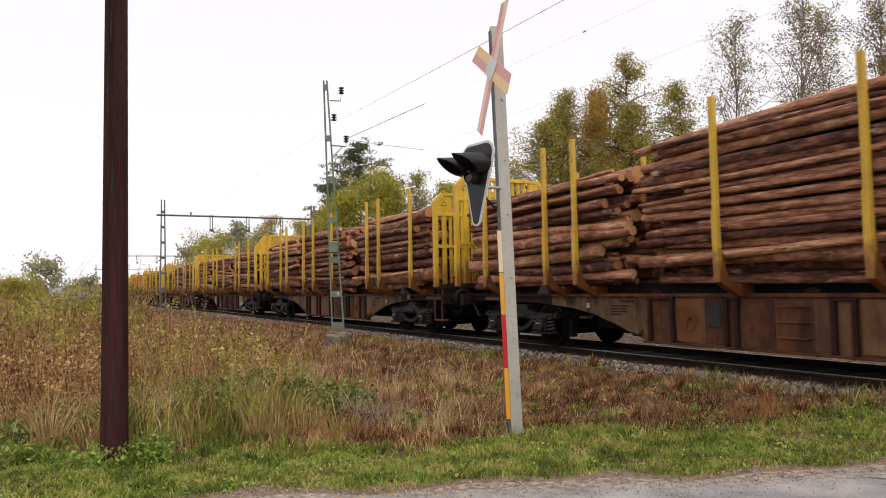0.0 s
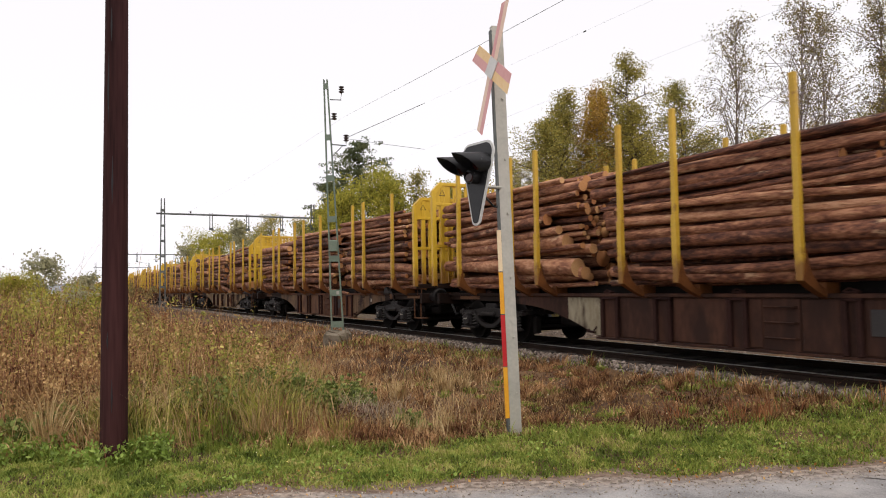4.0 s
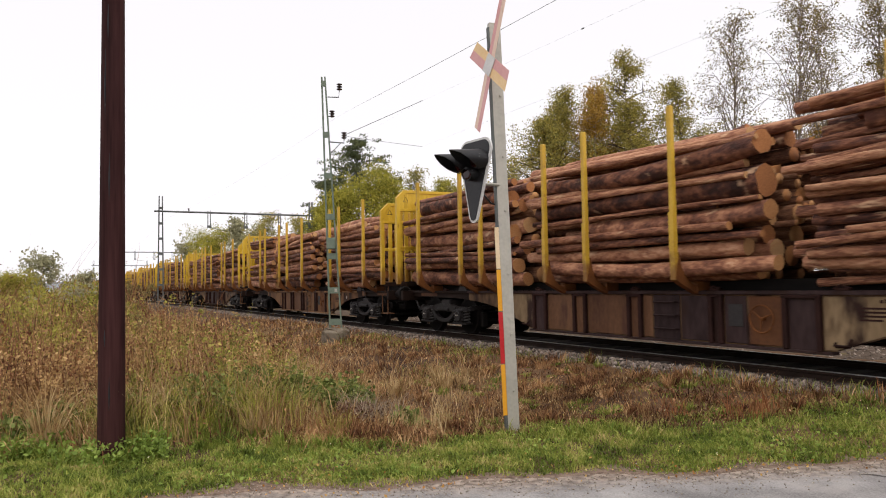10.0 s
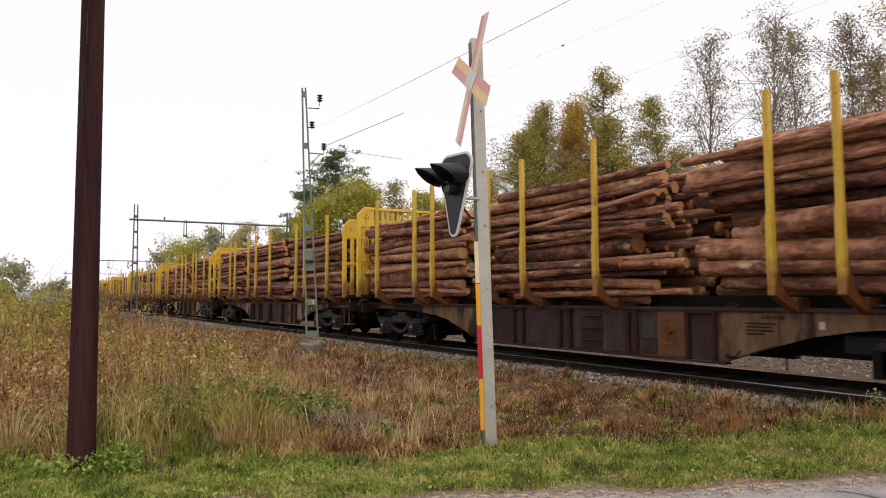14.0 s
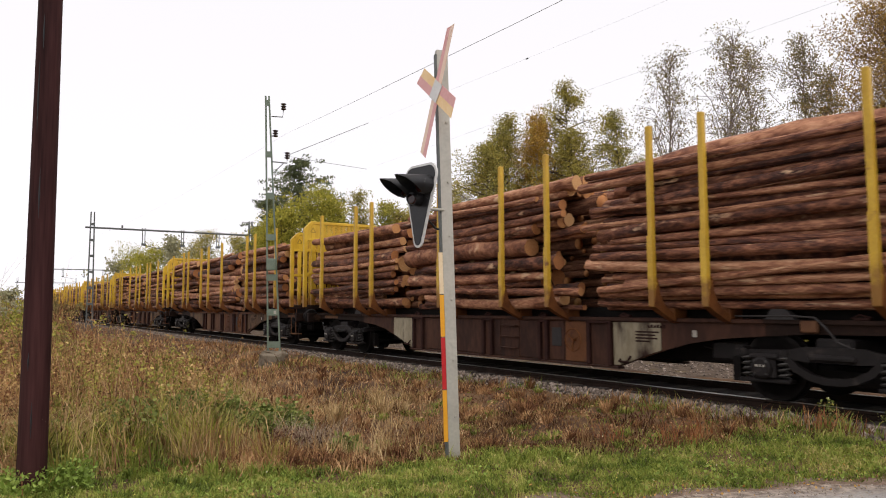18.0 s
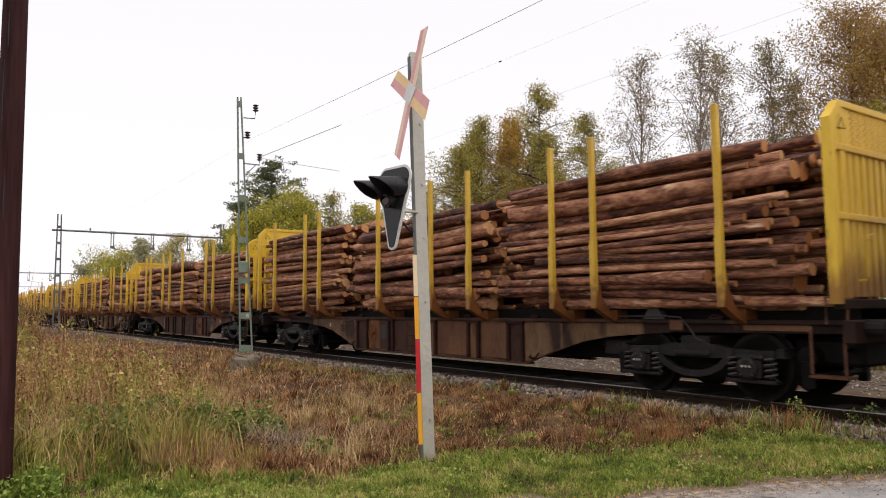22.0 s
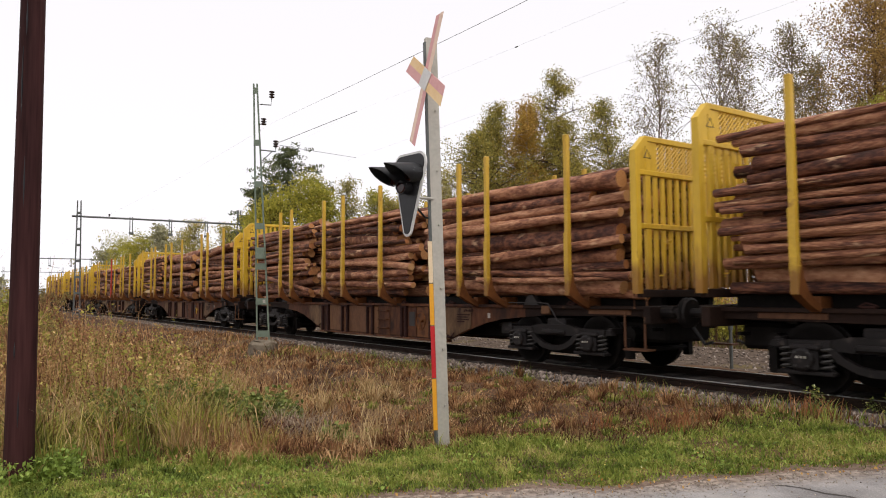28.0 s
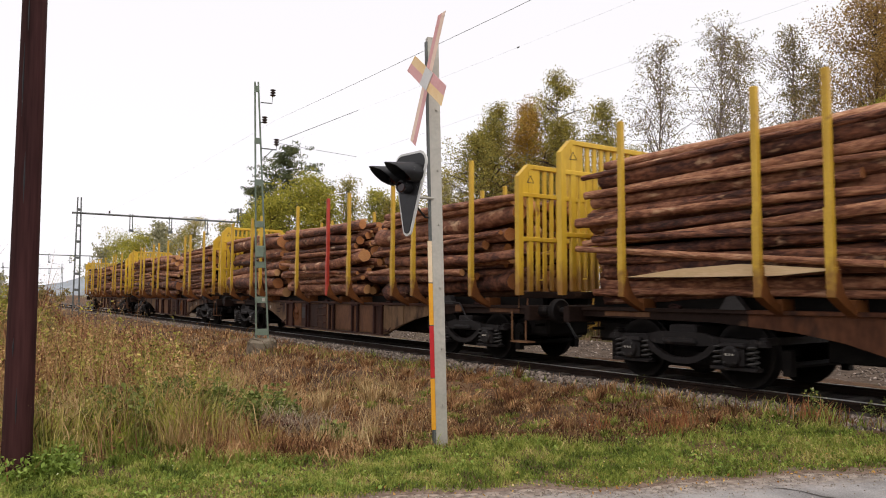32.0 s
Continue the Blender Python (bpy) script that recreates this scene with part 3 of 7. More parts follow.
def build_track():
    # ballast bed
    qs = np.linspace(-1.95, 1.95, 15)
    ss = np.concatenate([np.arange(-60, 60, 1.0), np.arange(60, 700, 20.0)])
    verts = [tuple(along(s, Q0 + q, float(bed_height(q)) - 0.02)) for s in ss for q in qs]
    n = len(qs)
    loops = []
    for i in range(len(ss) - 1):
        for j in range(n - 1):
            loops += [i * n + j, (i + 1) * n + j, (i + 1) * n + j + 1, i * n + j + 1]
    bed = tagged(new("ballast_bed", raw_mesh("ballast_bed", verts, loops, 4, M_BED, smooth=True)), "grey and pinkish crushed stone under the track", "ballast", kind="structure")
    # dark sheet between the rails: oily stone with the train's shade painted in
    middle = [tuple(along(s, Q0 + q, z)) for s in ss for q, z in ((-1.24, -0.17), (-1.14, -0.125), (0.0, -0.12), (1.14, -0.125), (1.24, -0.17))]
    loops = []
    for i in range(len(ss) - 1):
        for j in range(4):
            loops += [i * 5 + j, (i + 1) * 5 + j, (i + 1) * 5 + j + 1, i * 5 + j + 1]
    tagged(new("track_bed", raw_mesh("track_bed", middle, loops, 4, M_OILSHADEBED, smooth=True)), "stone bed between the rails, blackened for oil and the train's shade", "track bed", kind="structure")
    strip = [tuple(along(s, q, z)) for s in ss for q, z in ((11.6, -0.42), (12.0, -0.33), (19.0, -0.36), (20.5, -0.62))]
    loops = []
    for i in range(len(ss) - 1):
        for j in range(3):
            loops += [i * 4 + j, (i + 1) * 4 + j, (i + 1) * 4 + j + 1, i * 4 + j + 1]
    tagged(new("gravel_strip", raw_mesh("gravel_strip", strip, loops, 4, M_PATH, smooth=True)), "brownish trackside gravel path beyond the line", "gravel", kind="structure")
    rng = np.random.default_rng(3)
    m = 15000
    s = 3 + 57 * rng.random(m) ** 1.7
    q = np.where(rng.random(m) < 0.85, -1.85 + 0.72 * rng.random(m), 1.13 + 0.7 * rng.random(m))
    p = [tuple(along(a, Q0 + b, c)) for a, b, c in zip(s, q, bed_height(q) + 0.01)]
    p += [tuple(along(3 + 30 * rng.random() ** 1.5, 12.0 + 6.5 * rng.random(), -0.345 + 0.02 * rng.random())) for _ in range(3600)]
    tagged(new("ballast_stones", stones("ballast_stones", p, 0.038, M_STONE, 4)), "angular grey and pinkish ballast stones", "ballast", kind="stuff")
    # rails: foot, web and head
    for name, side in (("rail_near", -1), ("rail_far", 1)):
        bm = bmesh.new()
        half = [(-0.075, -0.172), (-0.075, -0.155), (-0.012, -0.14), (-0.009, -0.05), (-0.036, -0.038), (-0.036, -0.006)]
        prof = half + [(-x, z) for x, z in half[::-1]]
        for s0, s1 in ((-60, 700),):
            a = [bm.verts.new(along(s0, Q0 + side * 0.7535 + x, z)) for x, z in prof]
            b = [bm.verts.new(along(s1, Q0 + side * 0.7535 + x, z)) for x, z in prof]
            for k in range(len(prof)):
                bm.faces.new((a[k], a[(k + 1) % len(prof)], b[(k + 1) % len(prof)], b[k]))
            bm.faces.new(a)
            bm.faces.new(b[::-1])
        rail = tagged(part(name, bm, M_RAIL), "rust-brown steel rail with a worn running surface", "rail", kind="structure")
        bm = bmesh.new()
        top = [bm.verts.new(along(s, Q0 + side * 0.7535 + x, z)) for s in (-60, 700) for x, z in ((-0.033, -0.006), (-0.028, 0.0), (0.028, 0.0), (0.033, -0.006))]
        for k in range(3):
            bm.faces.new((top[k], top[k + 1], top[k + 5], top[k + 4]))
        part("running_surface", bm, M_RAILTOP, rail, "bright worn steel strip on the rail head")
    bm = bmesh.new()
    box(bm, -0.12, 0.12, -1.25, 1.25, -0.19, 0.0, bevel=0.02)
    me = mesh_of("sleeper", bm, M_SLEEPER)
    for k in range(110):
        link("sleeper", me, bed, pose(*along(-6 + 0.65 * k, Q0, -0.115), 0, 0, TURN))


# ---- timber wagons ----
W_LEN = 18.6                                     # between the two end gates; x runs from 0 (leading gate) to -18.6
STAKE_AT = (1.48, 3.75, 4.7, 8.12, 10.25, 11.5, 13.98, 14.92, 17.22)
STAKE_TURNED = (1.48, 3.75, 4.7, 7.08, 8.42, 10.68, 13.98, 14.92, 17.22)      # wagons coupled the other way round
STACKS = ((0.32, 6.25), (6.6, 12.5), (12.85, 18.3))
SIDE_Y = 0.86                                    # half width of the underframe
STAKE_Y = 1.35
FOOT_Z = 1.29
SIDE_PIECES = ((4.98, 5.98, "slant"), (6.0, 6.58, "rib"), (6.6, 7.17, "orange"), (7.19, 7.6, "grey"), (7.61, 7.88, "rib"), (7.9, 8.48, "brown"), (8.5, 9.08, "ladder"), (9.1, 9.33, "tan"),
               (9.34, 9.7, "rib"), (9.72, 10.82, "tan"), (10.84, 11.24, "rib"), (11.26, 12.1, "tan"), (12.12, 12.6, "rib"), (12.62, 13.62, "slope"))


def stake_mesh(mat):
    bm = bmesh.new()
    box(bm, -0.045, 0.045, -0.045, 0.045, 0.28, 2.74, bevel=0.012)
    box(bm, -0.056, 0.056, -0.052, 0.052, -0.03, 0.34, bevel=0.012)
    box(bm, -0.05, 0.05, -0.053, -0.04, 0.26, 1.05)
    return mesh_of("stake", bm, mat)


def bunk_mesh():
    """A cross beam under the logs, with curved knees up to both stakes."""
    bm = bmesh.new()
    box(bm, -0.07, 0.07, -0.95, 0.95, 1.06, 1.24, bevel=0.01)
    for side in (-1, 1):
        pts_in, pts_out = [], []
        for k in range(6):
            a = k / 5
            y = 0.8 + (STAKE_Y - 0.8) * a
            pts_in.append((side * (0.74 + (STAKE_Y - 0.79) * (1 - (1 - a) ** 1.6)), 1.1 + 0.2 * a + 0.4 * a ** 3))
            pts_out.append((side * (y + 0.045 * a), 0.99 + 0.24 * a + 0.05 * a ** 3))
        ring = pts_out + pts_in[::-1]
        a = [bm.verts.new((-0.06, y, z)) for y, z in ring]
        b = [bm.verts.new((0.06, y, z)) for y, z in ring]
        faces = []
        m = len(ring)
        for k in range(m):
            faces.append(bm.faces.new((a[k], a[(k + 1) % m], b[(k + 1) % m], b[k])))
        for k in range(5):
            for r in (a, b):
                faces.append(bm.faces.new((r[k], r[k + 1], r[m - 2 - k], r[m - 1 - k])))
        bmesh.ops.recalc_face_normals(bm, faces=faces)
    return mesh_of("bunk", bm, M_RUST)


def gate_parts(parent, x, top, taller, style="bars"):
    """An end gate: side posts, cross rails, upright bars, and plated shoulders with cut-off corners."""
    half = STAKE_Y + 0.03
    gate = link("end_gate", MESHES["gate_sill"], parent, pose(x, 0, FOOT_Z), "yellow steel end gate with plated shoulders")
    for side in (-1, 1):
        link("gate_post", MESHES[f"gate_post_{taller}"], gate, pose(0, side * (half - 0.055), 0, 0, 0, 0 if side < 0 else 180))
        link("shoulder_plate", MESHES["shoulder_l" if side < 0 else "shoulder_r"], gate, pose(0, 0, top - 0.02))
    link("top_rail", MESHES["top_rail"], gate, pose(0, 0, top - 0.045))
    for z in (top - 0.58, 1.045):
        link("cross_rail", MESHES["cross_rail"], gate, pose(0, 0, z))
    for side in (-1, 1):
        link("inner_post", MESHES["inner_post_tall" if taller else "inner_post"], gate, pose(0.008, side * 1.07, 0.06))
        link("grab_rail", MESHES["grab_rail"], gate, pose(0.03, side * 0.78, 0.28, 0, 0, 0))
    for k in range(11):
        link("gate_bar", MESHES["gate_bar_tall" if taller else "gate_bar"], gate, pose(0, -0.87 + 1.74 * k / 10, 0.08))
    if style == "mesh":
        link("wire_mesh", MESHES["wire_mesh"], gate, pose(0, 0, top), "yellow expanded-metal mesh across the gate's top")
    if style == "plate":
        link("upper_plate", MESHES["upper_plate"], gate, pose(0, 0, top), "solid yellow plate across the gate's top")
    link("warning_triangle", MESHES["triangle"], gate, pose(0.036, -half + 0.3, top - 0.3), "small black-edged warning triangle")
    return gate


MESHES = {}


def prepare_meshes():
    MESHES["stake"], MESHES["stake_red"], MESHES["bunk"] = stake_mesh(M_STAKE), stake_mesh(M_RED), bunk_mesh()
    half, cut = STAKE_Y + 0.03, 0.24
    for key, ww, dd, hh in (("gate_sill", half - 0.1, 0.06, 0.06), ("top_rail", half - cut, 0.055, 0.045), ("cross_rail", half - 0.1, 0.05, 0.042)):
        bm = bmesh.new()
        box(bm, -dd, dd, -ww, ww, -hh, hh, bevel=0.01)
        MESHES[key] = mesh_of(key, bm, M_GRIME if key == "gate_sill" else M_GATE)
    for taller, top in ((0, 2.46), (1, 2.72)):
        bm = bmesh.new()
        ring = [(-0.055, 0.0), (-0.055, top - cut), (cut - 0.055, top), (cut, top - 0.1), (0.055, top - cut - 0.06), (0.055, 0.0)]
        f1 = [bm.verts.new((-0.058, y, z)) for y, z in ring]
        f2 = [bm.verts.new((0.058, y, z)) for y, z in ring]
        faces = [bm.faces.new((f1[k], f2[k], f2[(k + 1) % 6], f1[(k + 1) % 6])) for k in range(6)]
        for r in (f1, f2):
            faces += [bm.faces.new((r[0], r[1], r[4], r[5])), bm.faces.new((r[1], r[2], r[3], r[4]))]
        bmesh.ops.recalc_face_normals(bm, faces=faces)
        MESHES[f"gate_post_{taller}"] = mesh_of("gate_post", bm, M_GATEFOOT)
    for key, h in (("gate_bar", 2.36), ("gate_bar_tall", 2.62)):
        bm = bmesh.new()
        box(bm, -0.025, 0.025, -0.043, 0.043, 0, h, bevel=0.008)
        MESHES[key] = mesh_of("gate_bar", bm, M_GATEFOOT)
        bm = bmesh.new()
        box(bm, -0.035, 0.035, -0.06, 0.06, 0, h - 0.04, bevel=0.01)
        MESHES[key.replace("gate_bar", "inner_post")] = mesh_of("inner_post", bm, M_GATEFOOT)
    bm = bmesh.new()
    tube(bm, [(0.02, -0.09, 0), (0.1, -0.09, 0.0), (0.12, -0.09, 0.05), (0.12, -0.09, 0.52), (0.12, 0.09, 0.56), (0.1, 0.09, 0.5), (0.02, 0.09, 0.5)], 0.014, 5)
    MESHES["grab_rail"] = mesh_of("grab_rail", bm, M_GATE)
    for key, side in (("shoulder_l", -1), ("shoulder_r", 1)):
        bm = bmesh.new()
        half = STAKE_Y + 0.03
        a = [(side * (half - 0.08), -0.26), (side * (half - 0.26), -0.05), (side * (half - 0.52), -0.05), (side * (half - 0.52), -0.56), (side * (half - 0.08), -0.56)]
        f1 = [bm.verts.new((0.022, y, z)) for y, z in a]
        f2 = [bm.verts.new((0.034, y, z)) for y, z in a]
        faces = [bm.faces.new(f1), bm.faces.new(f2[::-1])] + [bm.faces.new((f1[k], f2[k], f2[(k + 1) % 5], f1[(k + 1) % 5])) for k in range(5)]
        bmesh.ops.recalc_face_normals(bm, faces=faces)
        MESHES[key] = mesh_of("shoulder_plate", bm, M_GATE)
    bm = bmesh.new()
    box(bm, 0.026, 0.034, -half + 0.5, half - 0.1, -0.56, -0.04)
    MESHES["upper_plate"] = mesh_of("upper_plate", bm, M_GATE)
    bm = bmesh.new()
    y0, y1, z0, z1, pitch = -half + 0.5, half - 0.1, -0.55, -0.05, 0.075
    n = int((y1 - y0 + z1 - z0) / pitch)
    for lean in (1, -1):
        for k in range(n):
            a = y0 + pitch * k - (z1 - z0)
            pts = [(a + (z - z0) if lean > 0 else y1 + y0 - a - (z - z0), z) for z in (max(z0, z0 + y0 - a), min(z1, z0 + y1 - a))]
            if pts[1][1] - pts[0][1] > 0.02:
                tube(bm, [(0.028 + 0.004 * lean, *pts[0]), (0.028 + 0.004 * lean, *pts[1])], 0.011, 4, cap=False)
    MESHES["wire_mesh"] = mesh_of("wire_mesh", bm, M_GATE)
    bm = bmesh.new()
    for k in range(3):
        a, b = [math.pi / 2 + 2 * math.pi * (k + d) / 3 for d in (0, 1)]
        pa, pb = Vector((0.006, 0.09 * math.cos(a), 0.09 * math.sin(a))), Vector((0.006, 0.09 * math.cos(b), 0.09 * math.sin(b)))
        tube(bm, [pa, pb], 0.007, 4)
    MESHES["triangle"] = mesh_of("warning_triangle", bm, M_BLACK)

    # underframe: shallow over the bogies, a deep fish belly between them
    low = [(-3.2, 0.86), (-3.9, 0.8), (-4.5, 0.7), (-5.2, 0.5), (-5.85, 0.28)]
    outline = [(-3.2, 1.09)] + low + [(-W_LEN - x, z) for x, z in low[::-1]] + [(-W_LEN + 3.2, 1.09)]
    bm = bmesh.new()
    prism(bm, outline, 0.0, 0.05)
    MESHES["underframe"] = mesh_of("side_sill", bm, M_BODY)
    for key, x0, x1, z0, z1 in (("top_flange", -W_LEN + 3.2, -3.2, 1.03, 1.09), ("bottom_flange", -W_LEN + 5.85, -5.85, 0.235, 0.275)):
        bm = bmesh.new()
        box(bm, x0, x1, -0.06, 0.1, z0, z1, bevel=0.008)
        MESHES[key] = mesh_of(key, bm, M_BODY)
    # grimy end of the frame over a bogie, with its headstock
    bm = bmesh.new()
    for side in (-1, 1):
        y0, y1 = sorted((side * SIDE_Y, side * (SIDE_Y - 0.05)))
        prism(bm, [(0.02, 1.09), (0.02, 0.93), (-2.6, 0.9), (-3.2, 0.86), (-3.2, 1.09)], y0, y1)
        ya, yb = sorted((side * (SIDE_Y + 0.06), side * (SIDE_Y - 0.1)))
        box(bm, -3.2, 0.02, ya, yb, 1.03, 1.09, bevel=0.008)
    box(bm, -0.02, 0.12, -1.2, 1.2, 0.82, 1.1, bevel=0.015)
    MESHES["frame_end"] = mesh_of("frame_end", bm, M_GRIME)
    bm = bmesh.new()
    box(bm, -1.5, -0.55, -0.012, 0.0, 0.945, 1.025, bevel=0.004)
    MESHES["end_strip"] = mesh_of("end_strip", bm, M_PANEL)
    # made-up block and bars that darken the gap under the headstock
    bm = bmesh.new()
    box(bm, -1.0, -0.08, -0.55, 0.55, 0.5, 0.86, bevel=0.05)
    tube(bm, [(-0.7, -0.75, 0.62), (-0.7, 0.75, 0.62)], 0.13, 10)
    tube(bm, [(-0.2, -0.8, 0.72), (-0.2, 0.8, 0.72)], 0.03, 6)
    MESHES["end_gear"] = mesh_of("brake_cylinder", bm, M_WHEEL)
    # deck: centre sill, cross bearers, floor and the beams under the logs, near-black in place of shade
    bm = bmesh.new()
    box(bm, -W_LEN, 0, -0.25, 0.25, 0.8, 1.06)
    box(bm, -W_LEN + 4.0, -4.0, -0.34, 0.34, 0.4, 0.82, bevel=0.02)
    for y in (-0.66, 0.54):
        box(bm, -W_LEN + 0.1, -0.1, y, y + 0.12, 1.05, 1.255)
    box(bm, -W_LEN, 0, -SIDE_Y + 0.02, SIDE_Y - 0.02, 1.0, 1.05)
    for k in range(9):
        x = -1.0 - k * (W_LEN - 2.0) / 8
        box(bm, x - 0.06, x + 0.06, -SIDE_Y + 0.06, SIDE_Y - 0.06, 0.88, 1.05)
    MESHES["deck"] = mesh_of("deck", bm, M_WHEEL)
    # small cleats and brackets on the top flange
    bm = bmesh.new()
    box(bm, -0.09, 0.09, -0.05, 0.05, 0.0, 0.035, bevel=0.008)
    tube(bm, [(-0.12, -0.03, 0.02), (-0.02, -0.04, 0.07), (0.1, -0.02, 0.03)], 0.014, 5)
    MESHES["cleat"] = mesh_of("cleat", bm, M_RIB)

    for x0, x1, kind in SIDE_PIECES:
        bm = bmesh.new()
        if kind == "rib":
            box(bm, -x1, -x1 + 0.075, -0.075, 0.0, 0.275, 1.03, bevel=0.012)
            box(bm, -x0 - 0.075, -x0, -0.075, 0.0, 0.275, 1.03, bevel=0.012)
            box(bm, -x1 + 0.08, -x0 - 0.08, -0.014, 0.0, 0.275, 1.03, mat=1)
            box(bm, -x1 - 0.01, -x0 + 0.01, -0.075, 0.0, 0.985, 1.028, bevel=0.008)
            MESHES[x0] = mesh_of("side_rib", bm, [M_RIB, M_PANEL if x0 in (9.34, 10.84) else M_BODY])
        elif kind in ("slant", "slope"):
            edge = [(-x0, 1.01), (-x0, 0.585), (-x0 - 0.35, 0.475), (-x0 - 0.85, 0.3), (-x1, 0.3), (-x1, 1.01)]
            if kind == "slope":
                edge = [(-x0 - x1 - x, z) for x, z in edge]
            prism(bm, edge, -0.014, 0.0)
            MESHES[x0, False] = mesh_of("side_panel", bm, M_PANEL if kind == "slant" else M_BODY)
            MESHES[x0, True] = MESHES[x0, False].copy()
            MESHES[x0, True].materials[0] = M_BODY if kind == "slant" else M_PANEL
        elif kind == "ladder":
            box(bm, -x1, -x0, -0.012, 0.0, 0.28, 1.02)
            for z in (0.46, 0.68, 0.9):
                tube(bm, [(-x1 + 0.04, -0.01, z), (-x1 + 0.05, -0.07, z), (-x0 - 0.05, -0.07, z), (-x0 - 0.04, -0.01, z)], 0.016, 5)
            MESHES[x0] = mesh_of("side_ladder", bm, M_BODY)
        else:
            box(bm, -x1 + 0.01, -x0 - 0.01, -0.014, 0.0, 0.3, 1.01, bevel=0.008)
            MESHES[x0] = mesh_of("side_panel", bm, {"tan": M_PANEL, "brown": M_BODY, "grey": M_BODY, "orange": M_BROWN}[kind])
    bm = bmesh.new()
    box(bm, -0.13, 0.13, -0.012, 0.0, -0.17, 0.17, bevel=0.006)
    MESHES["plate"] = mesh_of("grey_plate", bm, M_PLATE)
    bm = bmesh.new()
    box(bm, -0.24, 0.24, -0.006, 0.0, 0.05, 0.075)
    box(bm, -0.24, 0.16, -0.006, 0.0, -0.0, 0.025)
    box(bm, -0.24, 0.2, -0.006, 0.0, -0.05, -0.025)
    box(bm, -0.24, 0.05, -0.006, 0.0, -0.1, -0.075)
    for k in range(6):
        box(bm, 0.02 + 0.06 * k, 0.06 + 0.06 * k, -0.006, 0.0, 0.13, 0.17 + 0.012 * (k % 2))
    MESHES["markings"] = mesh_of("markings", bm, M_RIB)
    bm = bmesh.new()
    tube(bm, [(-0.11, 0.0, 0.03), (-0.1, -0.06, 0.0), (0.08, -0.06, 0.0), (0.11, 0.0, 0.09)], 0.016, 6)
    box(bm, -0.1, 0.1, -0.05, 0.0, -0.03, 0.0, bevel=0.008)
    MESHES["bracket"] = mesh_of("jacking_bracket", bm, M_RIB)
    bm = bmesh.new()
    box(bm, -0.04, 0.04, -0.006, 0.0, -0.05, 0.05)
    MESHES["label"] = mesh_of("white_label", bm, M_WHITE)
    bm = bmesh.new()
    ring = [(0.2 * math.cos(a), -0.06, 0.2 * math.sin(a)) for a in (2 * math.pi * k / 18 for k in range(19))]
    tube(bm, ring, 0.013, 6)
    MESHES["handwheel"] = mesh_of("handwheel", bm, M_RUST)
    bm = bmesh.new()
    for a in (0.4, 2.5, 4.6):
        tube(bm, [(0, -0.06, 0), (0.12 * math.cos(a), -0.063, 0.12 * math.sin(a)), (0.195 * math.cos(a), -0.06, 0.195 * math.sin(a))], [0.016, 0.013, 0.008], 5)
    tube(bm, [(0, 0.0, 0), (0, -0.07, 0)], 0.03, 8)
    MESHES["spider"] = mesh_of("wheel_spider", bm, M_RUST)
    # buffers, hook, step, hose, side bracket
    bm = bmesh.new()
    tube(bm, [(0.1, 0, 0), (0.34, 0, 0)], [0.11, 0.1], 12)
    tube(bm, [(0.34, 0, 0), (0.5, 0, 0)], 0.07, 12)
    tube(bm, [(0.5, 0, 0), (0.53, 0, 0), (0.555, 0, 0)], [0.2, 0.23, 0.19], 16)
    MESHES["buffer"] = mesh_of("buffer", bm, M_BOGIE)
    bm = bmesh.new()
    tube(bm, [(0.1, 0, 0), (0.3, 0, 0.0), (0.42, 0, 0.03), (0.45, 0, 0.1)], [0.06, 0.05, 0.045, 0.03], 8)
    tube(bm, [(0.3, -0.05, -0.02), (0.5, -0.04, -0.16), (0.57, 0.0, -0.2)], 0.025, 6)
    MESHES["hook"] = mesh_of("coupling_hook", bm, M_BOGIE)
    bm = bmesh.new()
    tube(bm, [(0.1, 0, -0.05), (0.28, 0, -0.25), (0.42, 0, -0.42), (0.56, 0, -0.38)], 0.025, 7)
    MESHES["hose"] = mesh_of("brake_hose", bm, M_BLACK)
    bm = bmesh.new()
    tube(bm, [(0, 0, 0.98), (0, 0, 0.45), (0.0, 0.03, 0.42)], 0.018, 6)
    tube(bm, [(0.4, 0, 0.98), (0.4, 0, 0.45)], 0.018, 6)
    box(bm, -0.03, 0.43, -0.02, 0.2, 0.4, 0.43)
    tube(bm, [(0.44, 0, 1.0), (0.46, 0, 1.35), (0.2, 0, 1.38), (0.2, 0, 1.05)], 0.016, 6)
    MESHES["step"] = mesh_of("shunter_step", bm, M_PANEL)
    bm = bmesh.new()
    prism(bm, [(-0.2, 0.0), (0.22, 0.0), (0.05, 0.2), (-0.08, 0.18)], -0.06, 0.06)
    MESHES["lock"] = mesh_of("container_lock", bm, M_PLATE)
    bm = bmesh.new()
    tube(bm, [(-3.6, 0, 1.13), (-2.75, 0, 1.14), (-2.45, -0.02, 1.12), (-2.3, -0.05, 1.0), (-2.15, -0.06, 0.82), (-1.9, -0.04, 0.72)], 0.014, 6)
    MESHES["pipe"] = mesh_of("brake_pipe", bm, M_PLATE)
    bm = bmesh.new()
    box(bm, -0.12, 0.12, -0.03, 0.03, -0.08, 0.08, bevel=0.02)
    MESHES["valve"] = mesh_of("brake_valve", bm, M_PANEL)
    bm = bmesh.new()
    box(bm, -0.3, 0.3, -0.18, 0.18, -0.14, 0.14, bevel=0.03)
    tube(bm, [(-0.55, 0, 0.05), (-0.3, 0, 0.0)], 0.03, 6)
    tube(bm, [(0.3, 0, 0.0), (0.7, 0.05, 0.06)], 0.03, 6)
